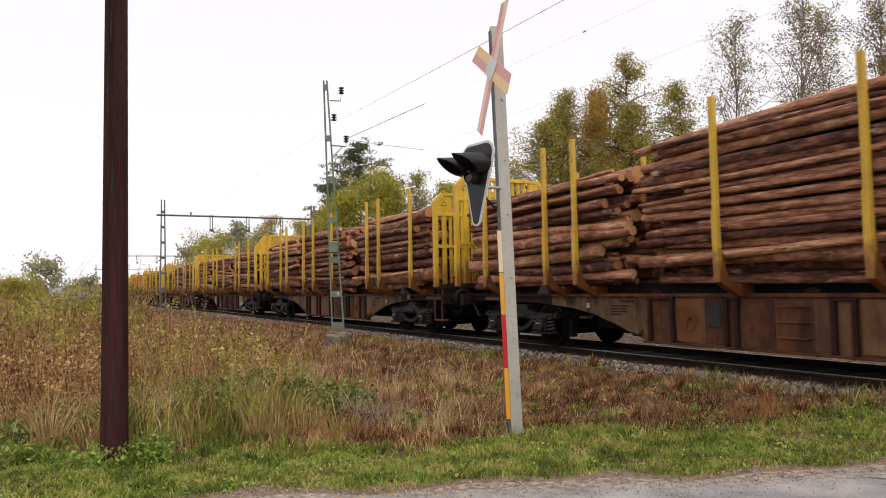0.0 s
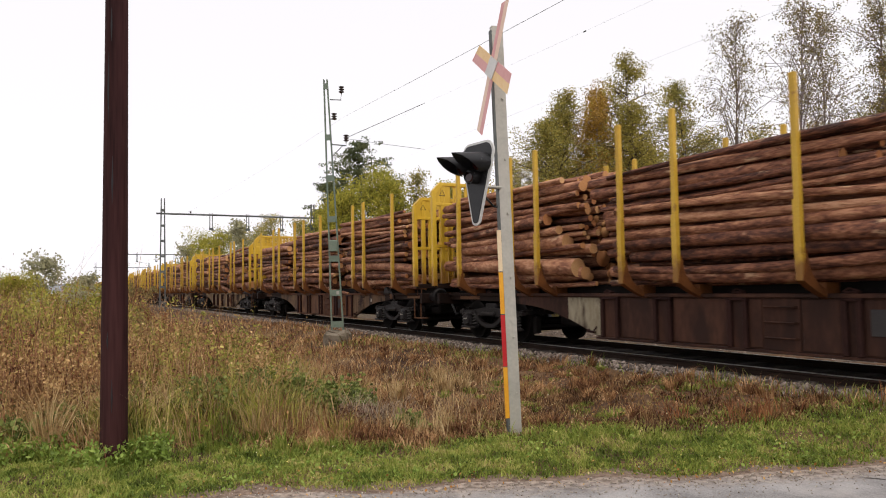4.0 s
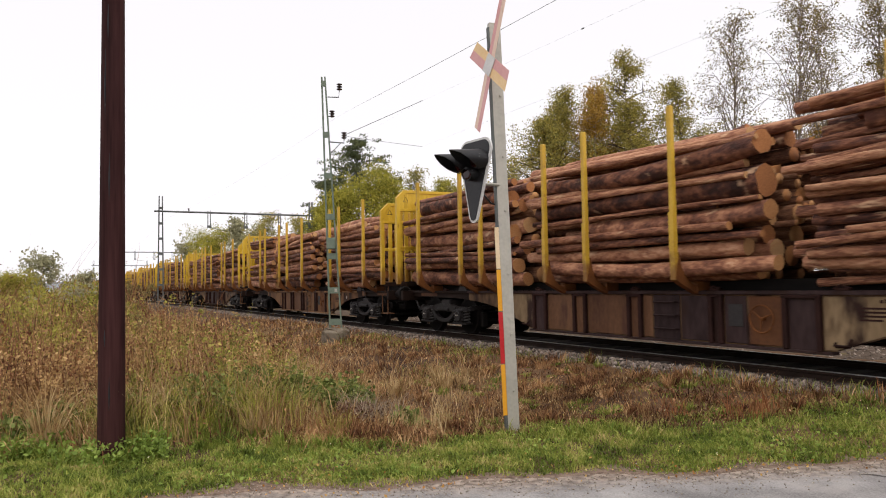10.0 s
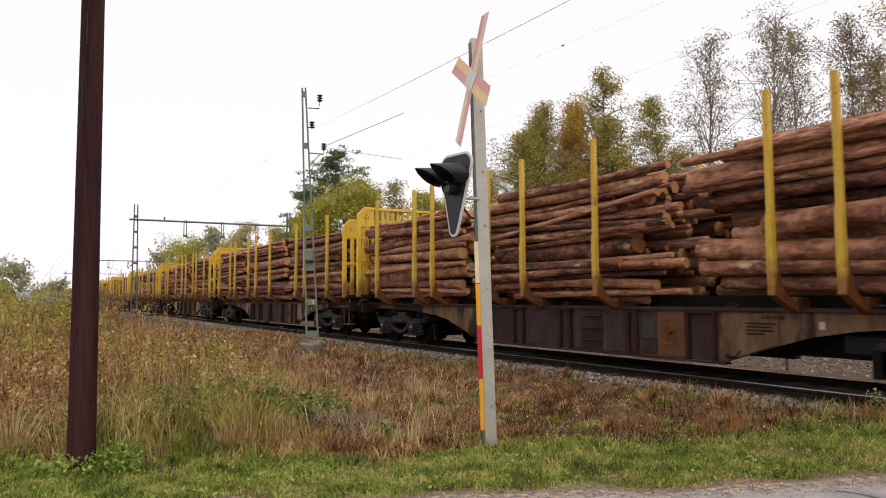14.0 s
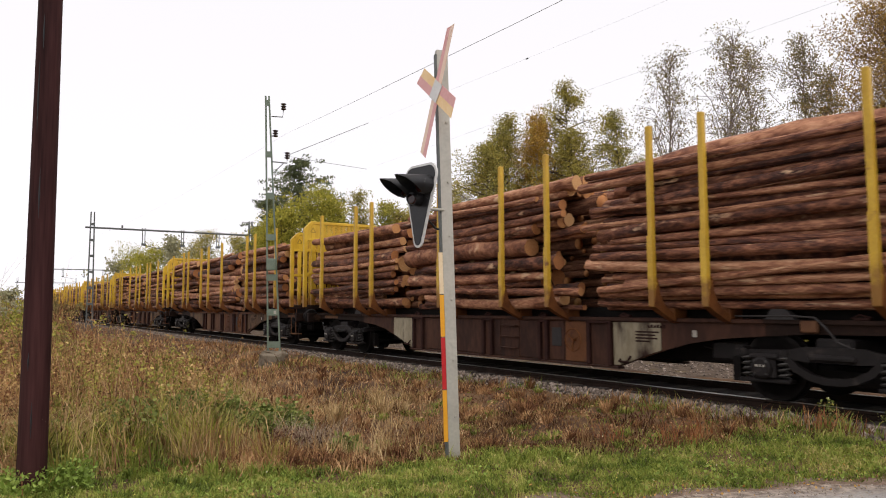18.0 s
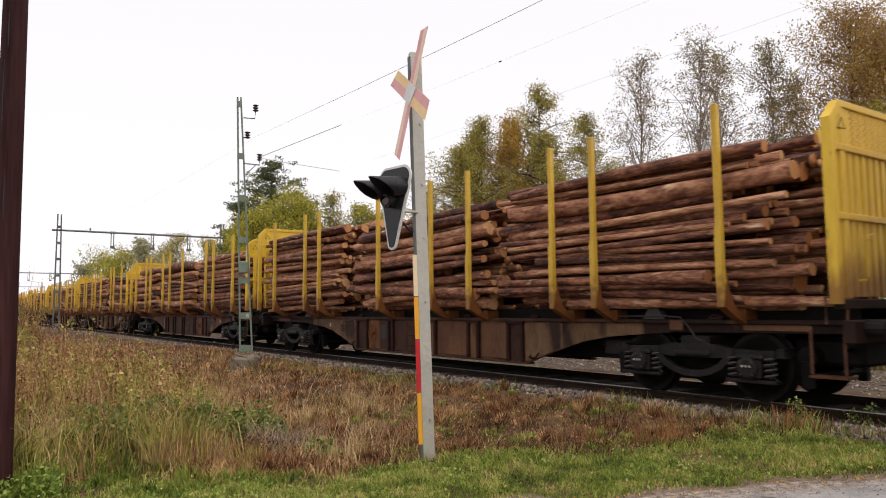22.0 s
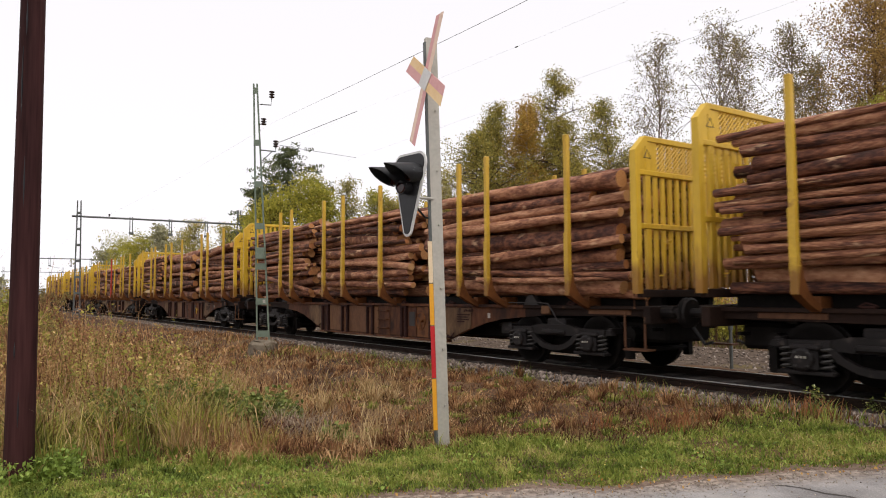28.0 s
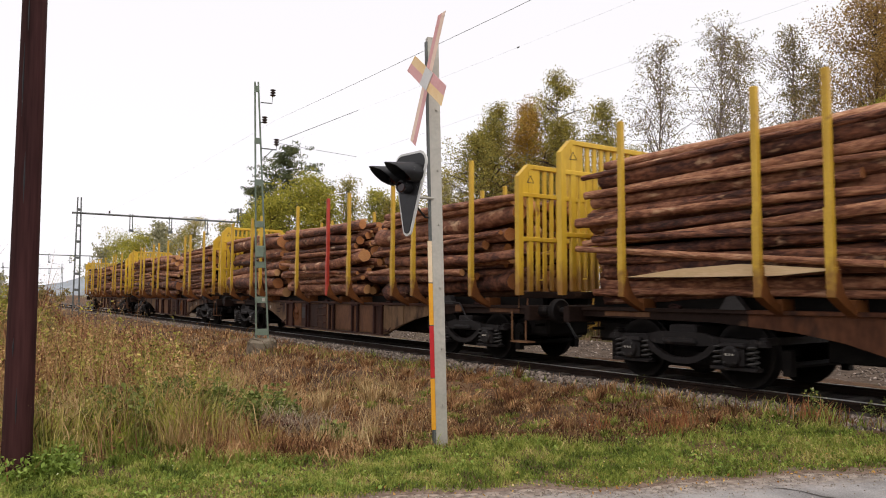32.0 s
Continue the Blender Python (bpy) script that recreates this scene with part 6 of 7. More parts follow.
# trees right behind the line, further along it, and beyond the field
TREES_BEHIND = (
    ("pine", -6.9, 61.6, 14.2, 2.3),
    ("pine", -10.0, 65.2, 11.4, 1.4),
    ("yel", -5.2, 55.8, 10.7, 2.3),
    ("yel", -7.3, 53.5, 8.6, 1.7),
    ("yel", -3.6, 54.6, 9.6, 1.8),
    ("yel", -9.2, 58.0, 8.2, 1.6),
    ("grn2", -1.9, 60.0, 11.1, 1.7),
    ("yel", 0.4, 62.0, 10.5, 1.5),
    ("yel", 2.8, 59.9, 9.8, 1.4),
    ("grn", 5.8, 39.6, 10.8, 1.3),
    ("olive", 7.7, 42.3, 13.5, 1.6),
    ("gold", 9.1, 41.0, 13.0, 1.3),
    ("gold", 9.8, 42.9, 13.8, 1.5),
    ("olive", 11.0, 40.5, 15.0, 1.5),
    ("gold", 8.8, 39.9, 12.4, 1.2),
    ("grn", 14.5, 41.6, 13.7, 1.35),
    ("thin", 16.9, 40.6, 17.1, 2.2),
    ("thin", 19.0, 37.5, 16.8, 2.2),
    ("thin", 22.9, 41.9, 17.6, 2.1),
)
TREES_ALONG = (
    ("pale", 22.3, 35.6, 16.1, 2.0),
    ("pale", 25.5, 38.3, 15.2, 1.8),
    ("brown", 25.0, 32.6, 16.4, 2.4),
    ("brown", 24.1, 29.4, 14.2, 2.1),
    ("yel", 20.9, 26.8, 9.2, 1.2),
    ("grn2", 17.8, 46.7, 11.1, 1.7),
    ("grn2", 21.3, 47.4, 11.6, 2.1),
    ("gold", 23.7, 44.0, 11.5, 1.6),
    ("grn2", 25.5, 40.6, 11.8, 2.1),
    ("thin", 6.1, 61.7, 11.9, 1.3),
    ("grn", 6.9, 41.4, 12.3, 1.2),
    ("grn2", 5.0, 58.0, 9.6, 1.6),
    ("yel", 7.6, 60.5, 9.0, 1.5),
    ("grn2", 1.5, 58.5, 9.4, 1.6),
    ("olive", 10.4, 38.6, 11.6, 1.25),
    ("grn2", 12.6, 43.5, 10.4, 1.6),
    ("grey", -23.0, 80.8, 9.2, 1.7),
    ("grn2", -18.9, 77.7, 9.4, 2.1),
    ("grn2", -14.6, 72.5, 8.5, 1.9),
    ("grn2", -22.8, 87.1, 8.7, 2.4),
    ("yel", -31.3, 95.0, 8.2, 3.0),
)
TREES_FIELD = (
    ("yel", -27.2, 87.9, 8.0, 2.6),
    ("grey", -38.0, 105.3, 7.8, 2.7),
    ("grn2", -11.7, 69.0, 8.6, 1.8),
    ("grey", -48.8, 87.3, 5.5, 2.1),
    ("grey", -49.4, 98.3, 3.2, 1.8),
    ("yel", -49.1, 81.3, 2.5, 2.0),
)


# ---- grass, weeds and leaves ----
def blades(name, x, y, height, width, lean, mat, seed, label, category, lift=0.0, outward=None):
    """Grass: every blade two bent segments tapering to a tip."""
    rng = np.random.default_rng(seed)
    n = len(x)
    if name != "dead_tuft":
        height = height * (1 - 0.7 * np.exp(-((x + 0.95) / 0.65) ** 2 - ((y - 8.55) / 0.85) ** 4))
    z = ground_height(x, y) - 0.01 + lift
    a, b = rng.random(n) * 6.283, rng.random(n) * 6.283
    if outward is not None:
        b = outward + rng.normal(0, 0.5, n)
    w = (width * (0.6 + 0.8 * rng.random(n)) * 0.5)
    dx, dy = np.cos(a) * w, np.sin(a) * w
    l = lean * height * (0.2 + 1.1 * rng.random(n))
    lx, ly = np.cos(b) * l, np.sin(b) * l
    base = np.stack([x, y, z], 1)
    side = np.stack([dx, dy, 0 * dx], 1)
    m = base + np.stack([lx * 0.35, ly * 0.35, height * 0.6], 1)
    t = base + np.stack([lx, ly, height * (1 - 0.25 * (l / np.maximum(height, 0.01)) ** 2)], 1)
    v = np.stack([base - side, base + side, m + side * 0.75, m - side * 0.75, t], 1).reshape(-1, 3)
    o = (np.arange(n) * 5)[:, None]
    loops = (np.array([[0, 1, 2, 0, 2, 3, 3, 2, 4]]) + o).ravel()
    tagged(new(name, raw_mesh(name, v, loops, 3, mat)), label, category, kind="stuff")


def patchy(x, y, f, seed=0.0):
    return 0.5 + 0.25 * (np.sin(x * f + seed) * np.cos(y * f * 0.9 + 1.3 * seed) + np.sin(x * f * 2.3 + 2 + seed) * np.sin(y * f * 1.9 + seed))


def verge_far(x):
    """The line where the mown green verge gives way to the dry grass."""
    return 7.22 + 0.13 * x + 0.55 * rise(-2.7, -4.6, x) + 0.16 * np.sin(x * 1.9) + 0.13 * np.sin(x * 4.7) + 0.08 * np.sin(x * 11.3 + 1)


def view_points(n, near, far, seed, a0=-36, a1=44, power=1.0):
    """Places spread over the wedge of ground in front of the eye."""
    rng = np.random.default_rng(seed)
    a = np.radians(a0 + (a1 - a0) * rng.random(n))
    d = near + (far - near) * rng.random(n) ** power
    return d * np.sin(a), d * np.cos(a), rng


def sq(x, y):
    return -math.sin(HEAD) * x + math.cos(HEAD) * y, math.cos(HEAD) * x + math.sin(HEAD) * y


def bare(x, y):
    """Where the soil lies open on the bank."""
    return np.exp(-((x + 1.05) / 0.6) ** 2 - ((y - 9.15) / 0.55) ** 2) + 0.8 * np.exp(-((x + 0.3) / 0.5) ** 2 - ((y - 10.9) / 0.35) ** 2) + 0.7 * np.exp(-((x - 2.9) / 0.8) ** 2 - ((y - 8.55) / 0.22) ** 2)


def build_grass():
    # mown green verge
    x, y, rng = view_points(300000, 5.0, 10.5, 11, a0=-40, a1=46)
    s, q = sq(x, y)
    keep = (y > road_edge(x) + 0.02 + 0.35 * rng.random(len(x)) ** 2) & (y < verge_far(x) + 0.6 * rng.normal(0, 0.5, len(x))) & (q < 8.1) & (rng.random(len(x)) < 0.1 + 1.25 * patchy(x, y, 3.1))
    x, y = x[keep], y[keep]
    h = (0.02 + 0.062 * rng.random(len(x))) * (0.5 + 1.0 * patchy(x, y, 2.2, 1.0))
    h = np.where(y > verge_far(x) - 0.3, h * 1.5, h)
    blades("green_grass", x, y, h, 0.0105, 1.1, M_GREEN, 12, "short green grass along the road verge", "grass")
    # small broad leaves in the verge
    x, y, rng = view_points(8000, 5.2, 9.5, 71, a0=-40, a1=46)
    s, q = sq(x, y)
    keep = (y > road_edge(x) + 0.1) & (y < verge_far(x) + 0.15) & (q < 8.0) & (rng.random(len(x)) < 1.6 * patchy(x, y, 1.4, 6.0) - 0.35)
    x, y = x[keep], y[keep]
    me = leaf_cloud("verge_herbs", np.stack([x, y, ground_height(x, y) + 0.035], 1), 0.02, 0.032, 2, M_HERB, 72)
    tagged(new("verge_herbs", me), "small broad-leaved herbs in the green verge", "herbs", kind="stuff")
    # dry grass between verge and ballast
    x, y, rng = view_points(270000, 6.4, 36, 13, a0=-40, a1=46, power=1.5)
    s, q = sq(x, y)
    keep = (y > verge_far(x) + rng.normal(0, 0.16, len(x))) & (q < 8.02 + 0.15 * rise(18, 12, s) + 0.45 * patchy(x, y, 2.1, 4.4) * rng.random(len(x)) ** 1.5) & (rng.random(len(x)) < 0.05 + 1.5 * (patchy(x, y, 1.5, 2.0) - 0.2)) & (q > 0.5 - 8 * rng.random(len(x))) & (rng.random(len(x)) < 1 - 0.65 * rise(-0.14, -0.3, x / y)) & (rng.random(len(x)) > bare(x, y))
    x, y, s, q = x[keep], y[keep], s[keep], q[keep]
    tall = (0.05 + 0.13 * rng.random(len(x))) * (0.4 + 1.2 * patchy(x, y, 2.1, 9.0)) + 0.18 * rise(-0.05, -0.25, x / y) * rng.random(len(x)) + 0.12 * rise(0.62, 0.85, patchy(x, y, 1.3, 5.0)) * rng.random(len(x))
    tall = tall * np.where(rng.random(len(x)) < 0.03, 2.2, 1.0)
    bank = x / y + 0.08 * rng.normal(0, 1, len(x)) > -0.04
    wide = 0.008 + 0.0005 * np.hypot(x, y)
    blades("dry_grass", x[~bank], y[~bank], tall[~bank], wide[~bank], 1.0, M_DRY, 14, "matted brown and straw-coloured autumn grass", "grass")
    blades("bank_grass", x[bank], y[bank], 0.8 * tall[bank], wide[bank], 1.0, M_BANK, 14, "dull brown and olive grass on the bank by the crossing", "grass")
    # pale short grass, trodden flat in a band along the bank
    x, y, rng = view_points(70000, 8.5, 30, 113, a0=-32, a1=40, power=1.3)
    s, q = sq(x, y)
    keep = (np.abs(q - 5.7 - 0.5 * np.sin(s * 0.5)) < 1.5 * rng.random(len(x)) + 0.15) & (y > verge_far(x) + 0.4) & (rng.random(len(x)) < -0.1 + 1.6 * patchy(x, y, 1.0, 1.7)) & (rng.random(len(x)) < 0.25 + rise(8, 12, s))
    x, y = x[keep], y[keep]
    blades("trodden_grass", x, y, 0.05 + 0.1 * rng.random(len(x)), 0.006 + 0.0005 * np.hypot(x, y), 1.2, M_STRAW, 114, "pale trodden dry grass along the bank", "grass")
    # flat withered leaves and thatch
    x, y, rng = view_points(42000, 6.6, 26, 73, a0=-40, a1=46, power=1.5)
    s, q = sq(x, y)
    keep = (y > verge_far(x) + 0.05) & (q < 7.9) & (rng.random(len(x)) < 0.2 + 1.1 * patchy(x, y, 0.8, 7.0)) & (rng.random(len(x)) > bare(x, y))
    x, y = x[keep], y[keep]
    me = leaf_cloud("withered_thatch", np.stack([x, y, ground_height(x, y) + 0.04], 1), 0.03, 0.032, 2, M_THATCH, 74)
    tagged(new("withered_thatch", me), "withered leaves and thatch on the bank", "thatch", kind="stuff")
    # green tufts inside the dry grass
    x, y, rng = view_points(90000, 6.8, 28, 15, a0=-40, a1=46, power=1.4)
    s, q = sq(x, y)
    left = rise(3.5, 1.0, q)
    keep = (y > verge_far(x) - 0.2) & (q < 8.4) & (rng.random(len(x)) < 2.6 * (patchy(x, y, 0.8, 3.7) - 0.55 + 0.16 * left + 0.12 * rise(6.2, 7.4, q)))
    x, y = x[keep], y[keep]
    blades("green_tufts", x, y, (0.05 + 0.19 * rng.random(len(x)) ** 1.5) * (1 - 0.4 * rise(0.05, 0.25, x / y)), 0.006 + 0.0004 * np.hypot(x, y), 0.9, M_GREEN, 16, "green tufts among the dry grass", "grass")
    # tall straw clumps
    x, y, rng = view_points(600, 7.2, 19, 17, a0=-39, a1=30)
    s, q = sq(x, y)
    keep = (y > verge_far(x) + 0.1) & (q < 6.6) & (rng.random(len(x)) < 0.06 + 0.9 * rise(-0.1, -0.24, x / y))
    cx, cy = x[keep], y[keep]
    x = np.repeat(cx, 20) + rng.normal(0, 0.1, 20 * len(cx))
    y = np.repeat(cy, 20) + rng.normal(0, 0.1, 20 * len(cx))
    blades("straw_clumps", x, y, np.repeat((0.22 + 0.62 * rng.random(len(cx))) * (0.4 + 0.6 * rise(-0.1, -0.22, cx / cy)), 20) * (0.6 + 0.6 * rng.random(len(x))), 0.007, 0.65, M_STRAW, 18, "tall bleached straw leaning in clumps", "grass")
    # long mixed grass on the low ground
    x, y, rng = view_points(30000, 7.5, 30, 75, a0=-40, a1=0, power=1.2)
    s, q = sq(x, y)
    keep = (y > verge_far(x) + 0.1) & (q < 4.4 - 1.2 * rng.random(len(x))) & (x / y < -0.1 - 0.1 * rng.random(len(x))) & (rng.random(len(x)) < -0.25 + 1.9 * patchy(x, y, 1.5, 8.0))
    x, y = x[keep], y[keep]
    h = (0.18 + 0.62 * rng.random(len(x))) * (0.35 + 1.0 * patchy(x, y, 1.6, 8.5))
    pick = rng.random(len(x)) < 0.3 + 0.6 * (patchy(x, y, 1.1, 2.5) > 0.5)
    for name, sel, mat in (("long_green_grass", pick, M_LONG), ("long_dry_grass", ~pick, M_DRY)):
        blades(name, x[sel], y[sel], h[sel], 0.008 + 0.0004 * np.hypot(x[sel], y[sel]), 0.6, mat, 76, "long unmown grass on the low ground", "grass")
    # tussocks fanning out from their feet, dark gaps between
    for name, mat, number, a0, a1, near, far, h0, h1, seed, label in (
            ("tussock_grass", M_LONG, 46, -40, -6, 7.5, 12, 0.3, 0.7, 81, "yellow-green tussocks of tall grass"),
            ("straw_tussocks", M_STRAW, 26, -40, 2, 7.5, 14, 0.35, 0.85, 82, "bleached straw tussocks with leaning stalks"),
            ("verge_tussocks", M_GREEN, 120, -42, -9, 7.0, 9.5, 0.08, 0.25, 83, "fresh green tussocks at the verge's rim"),
            ("brown_tussocks", M_DRY, 260, -40, 30, 7.4, 17, 0.15, 0.5, 84, "brown and straw tussocks on the bank"),
            ("low_green_tussocks", M_GREEN, 240, -12, 36, 7.3, 13, 0.08, 0.22, 85, "low olive tussocks on the bank")):
        cx, cy, rng = view_points(number, near, far, seed, a0=a0, a1=a1)
        s, q = sq(cx, cy)
        keep = (cy > verge_far(cx) - (0.25 if name == "verge_tussocks" else -0.1)) & (q < 8.3)
        if name == "verge_tussocks":
            keep &= cy < verge_far(cx) + 0.9
        cx, cy = cx[keep], cy[keep]
        each = 110
        tall = np.repeat((h0 + (h1 - h0) * rng.random(len(cx))) * (0.5 + 0.5 * rise(-0.06, -0.22, cx / cy)), each)
        r, a = np.repeat(0.05 + 0.09 * rng.random(len(cx)), each) * np.sqrt(rng.random(len(cx) * each)), rng.random(len(cx) * each) * 6.283
        x, y = np.repeat(cx, each) + r * np.cos(a), np.repeat(cy, each) + r * np.sin(a)
        blades(name, x, y, tall * (0.4 + 0.75 * rng.random(len(x))), 0.007 + 0.0004 * np.hypot(x, y), 0.75, mat, seed + 10, label, "grass", outward=a)
    # a lush stand of tall fresh grass in the hollow, and upright straws on its rim
    rng = np.random.default_rng(151)
    for name, mat, number, each, (x0, x1), (y0, y1), (h0, h1), lean, label in (
            ("lush_grass", M_LUSH, 40, 80, (-3.5, -1.7), (7.55, 8.7), (0.3, 0.62), 0.6, "tall fresh green grass in the hollow by the verge"),
            ("upright_straws", M_STRAW, 24, 26, (-2.0, 0.1), (7.45, 8.3), (0.25, 0.6), 0.4, "upright pale straws on the verge's rim")):
        cx, cy = x0 + (x1 - x0) * rng.random(number), y0 + (y1 - y0) * rng.random(number)
        keep = cy > verge_far(cx) + 0.1
        cx, cy = cx[keep], cy[keep]
        a, r = rng.random(len(cx) * each) * 6.283, 0.14 * np.sqrt(rng.random(len(cx) * each))
        x, y = np.repeat(cx, each) + r * np.cos(a), np.repeat(cy, each) + r * np.sin(a)
        tall = np.repeat(h0 + (h1 - h0) * rng.random(len(cx)), each) * (0.45 + 0.6 * rng.random(len(x)))
        blades(name, x, y, tall, 0.015 if mat == M_LUSH else 0.008, lean, mat, 152, label, "grass", outward=a)
    # leafy herbs on the low rim by the verge
    x, y, rng = view_points(16000, 6.6, 10.2, 95, a0=-42, a1=-21)
    keep = (y > verge_far(x) - 0.5) & (y < verge_far(x) + 1.6) & (rng.random(len(x)) < 2.2 * patchy(x, y, 2.0, 3.0) - 0.5)
    x, y = x[keep], y[keep]
    me = leaf_cloud("rim_herbs", np.stack([x, y, ground_height(x, y) + 0.02 + 0.17 * rng.random(len(x)) ** 1.5], 1), 0.03, 0.042, 3, M_HERB, 96)
    tagged(new("rim_herbs", me), "leafy green herbs along the verge's rim", "herbs", kind="stuff")
    # a low heap of dead brown herbs
    rng = np.random.default_rng(161)
    x, y = -1.05 + 0.42 * rng.normal(0, 1, 1500), 9.1 + 0.36 * rng.normal(0, 1, 1500)
    me = leaf_cloud("dead_herbs", np.stack([x, y, ground_height(x, y) + 0.2 * rng.random(1500) * np.exp(-((x + 1.05) / 0.6) ** 2)], 1), 0.03, 0.036, 3, M_DEADHERB, 162)
    tagged(new("dead_herbs", me), "low heap of dead purplish brown herbs", "herbs", kind="stuff")
    # a bleached dead tuft on the low heap, and weeds grown into the ballast near the crossing
    rng = np.random.default_rng(101)
    cx, cy = np.array([-0.9, -0.74, -1.06, -0.86, -0.6, -1.2]), np.array([8.62, 8.7, 8.75, 8.84, 8.9, 8.95])
    a = rng.random(60 * len(cx)) * 6.283
    x, y = np.repeat(cx, 60) + rng.normal(0, 0.05, len(a)), np.repeat(cy, 60) + rng.normal(0, 0.05, len(a))
    blades("dead_tuft", x, y, 0.16 + 0.34 * rng.random(len(x)), 0.007, 0.85, M_BLEACHED, 102, "bleached grey straw tuft on a low heap", "grass", outward=a)
    x, y, rng = view_points(26000, 9.0, 17.5, 103, a0=4, a1=46)
    s, q = sq(x, y)
    keep = (q > 7.9) & (q < 8.75) & (rng.random(len(x)) < (0.15 + 1.1 * rise(8.5, 4.5, s)) * (1.7 * patchy(x, y, 1.9, 3.3) - 0.15))
    x, y = x[keep], y[keep]
    pick = rng.random(len(x)) < 0.35 + 0.4 * patchy(x, y, 1.2, 5.5)
    for name, sel, mat in (("ballast_weeds", pick, M_GREEN), ("ballast_straw", ~pick, M_DRY)):
        blades(name, x[sel], y[sel], 0.06 + 0.2 * rng.random(sel.sum()) ** 1.6, 0.01, 0.8, mat, 104, "grass creeping over the ballast's rim", "grass", lift=0.05)
    # scattered small late flowers
    x, y, rng = view_points(420, 6.2, 12, 97, a0=-30, a1=44)
    s, q = sq(x, y)
    keep = (y > road_edge(x) + 0.2) & (q < 8.2) & (patchy(x, y, 1.3, 6.6) > 0.45)
    x, y = x[keep], y[keep]
    me = leaf_cloud("small_flowers", np.stack([x, y, ground_height(x, y) + 0.06 + 0.12 * rng.random(len(x))], 1), 0.01, 0.016, 2, M_PETAL, 98)
    tagged(new("small_flowers", me), "tiny yellow and white late flowers in the grass", "flowers", kind="stuff")
    # rust-red dock stalks
    cx, cy = np.array([3.4, 3.62, 3.2, 5.0, 5.2, 2.6]), np.array([7.8, 7.95, 7.9, 7.95, 7.9, 8.1])
    rng = np.random.default_rng(99)
    x, y = np.repeat(cx, 34) + rng.normal(0, 0.09, 34 * len(cx)), np.repeat(cy, 34) + rng.normal(0, 0.09, 34 * len(cx))
    blades("dock_stalks", x, y, 0.1 + 0.26 * rng.random(len(x)), 0.011, 0.45, M_DOCK, 100, "rust-red withered dock stalks on the bank", "weeds")
    # single straw stalks, bent over at all angles
    x, y, rng = view_points(900, 7.3, 14, 91, a0=-40, a1=4)
    keep = y > verge_far(x) + 0.05
    x, y = x[keep], y[keep]
    blades("straw_stalks", x, y, (0.45 + 0.6 * rng.random(len(x))) * (0.55 + 0.45 * rise(-0.05, -0.2, x / y)), 0.0085, 0.9, M_STRAW, 92, "long single straw stalks bent over the weeds", "grass")
    # rough grass beyond the track
    x, y, rng = view_points(26000, 14, 60, 19, a0=-30, a1=46)
    s, q = sq(x, y)
    keep = (q > 19.5)
    x, y = x[keep], y[keep]
    blades("far_grass", x, y, 0.12 + 0.3 * rng.random(len(x)), 0.045, 0.5, M_FARGRASS, 20, "rough faded grass beyond the track", "grass")


M_FARGRASS = material("dull_far_grass", [(0.05, 0.045, 0.02), (0.12, 0.1, 0.04), (0.18, 0.15, 0.06)], None, 0.9, scale=0.5, fine=2, bump=0, island=0.6, gloss=0.1)
M_LUSH = material("lush_green_grass", [(0.063, 0.0875, 0.01728), (0.2142, 0.25, 0.03888), (0.4536, 0.4625, 0.081), (0.756, 0.625, 0.1944)], None, 0.7, scale=2.4, fine=7, bump=0, island=0.4, through_light=0.3, gloss=0.15, spread=0.11)
M_STRAW = material("bleached_straw", [(0.2, 0.11, 0.045), (0.46, 0.31, 0.14), (0.74, 0.57, 0.32)], None, 0.8, scale=2.2, fine=7, bump=0, island=0.4, through_light=0.25, spread=0.11)
M_RUSTHERB = material("withered_rust_herbs", [(0.0456, 0.01944, 0.01368), (0.1482, 0.05616, 0.02964), (0.3306, 0.1404, 0.05928), (0.5244, 0.2916, 0.1311)], None, 0.85, scale=2.2, fine=7, bump=0, island=0.35, through_light=0.2, gloss=0.12, spread=0.11)
M_DEADHERB = material("dead_purple_herbs", [(0.03, 0.016, 0.014), (0.1, 0.048, 0.036), (0.2, 0.105, 0.07), (0.36, 0.24, 0.17)], None, 0.9, scale=2.4, fine=8, bump=0, island=0.4, through_light=0.15, gloss=0.1, spread=0.11)
M_TANHERB = material("faded_tan_herbs", [(0.0784, 0.03816, 0.02128), (0.28, 0.1537, 0.0672), (0.56, 0.3604, 0.1568), (0.7616, 0.5512, 0.2912)], None, 0.85, scale=2.2, fine=7, bump=0, island=0.35, through_light=0.2, gloss=0.12, spread=0.11)
M_OLIVEHERB = material("olive_herbs", [(0.05175, 0.0495, 0.01725), (0.1955, 0.1815, 0.0437), (0.3795, 0.3575, 0.0782), (0.575, 0.473, 0.138)], None, 0.8, scale=2.2, fine=7, bump=0, island=0.35, through_light=0.25, gloss=0.15, spread=0.11)
M_BLEACHED = material("bleached_dead_grass", [(0.2, 0.14, 0.09), (0.38, 0.29, 0.2), (0.54, 0.45, 0.34)], None, 0.85, scale=0.6, fine=3, bump=0, island=0.6, through_light=0.2)
M_HERB = material("herb_leaves", [(0.07, 0.1, 0.018), (0.21, 0.3, 0.045), (0.42, 0.5, 0.12)], None, 0.65, scale=0.8, fine=3, bump=0, island=0.6, through_light=0.3)


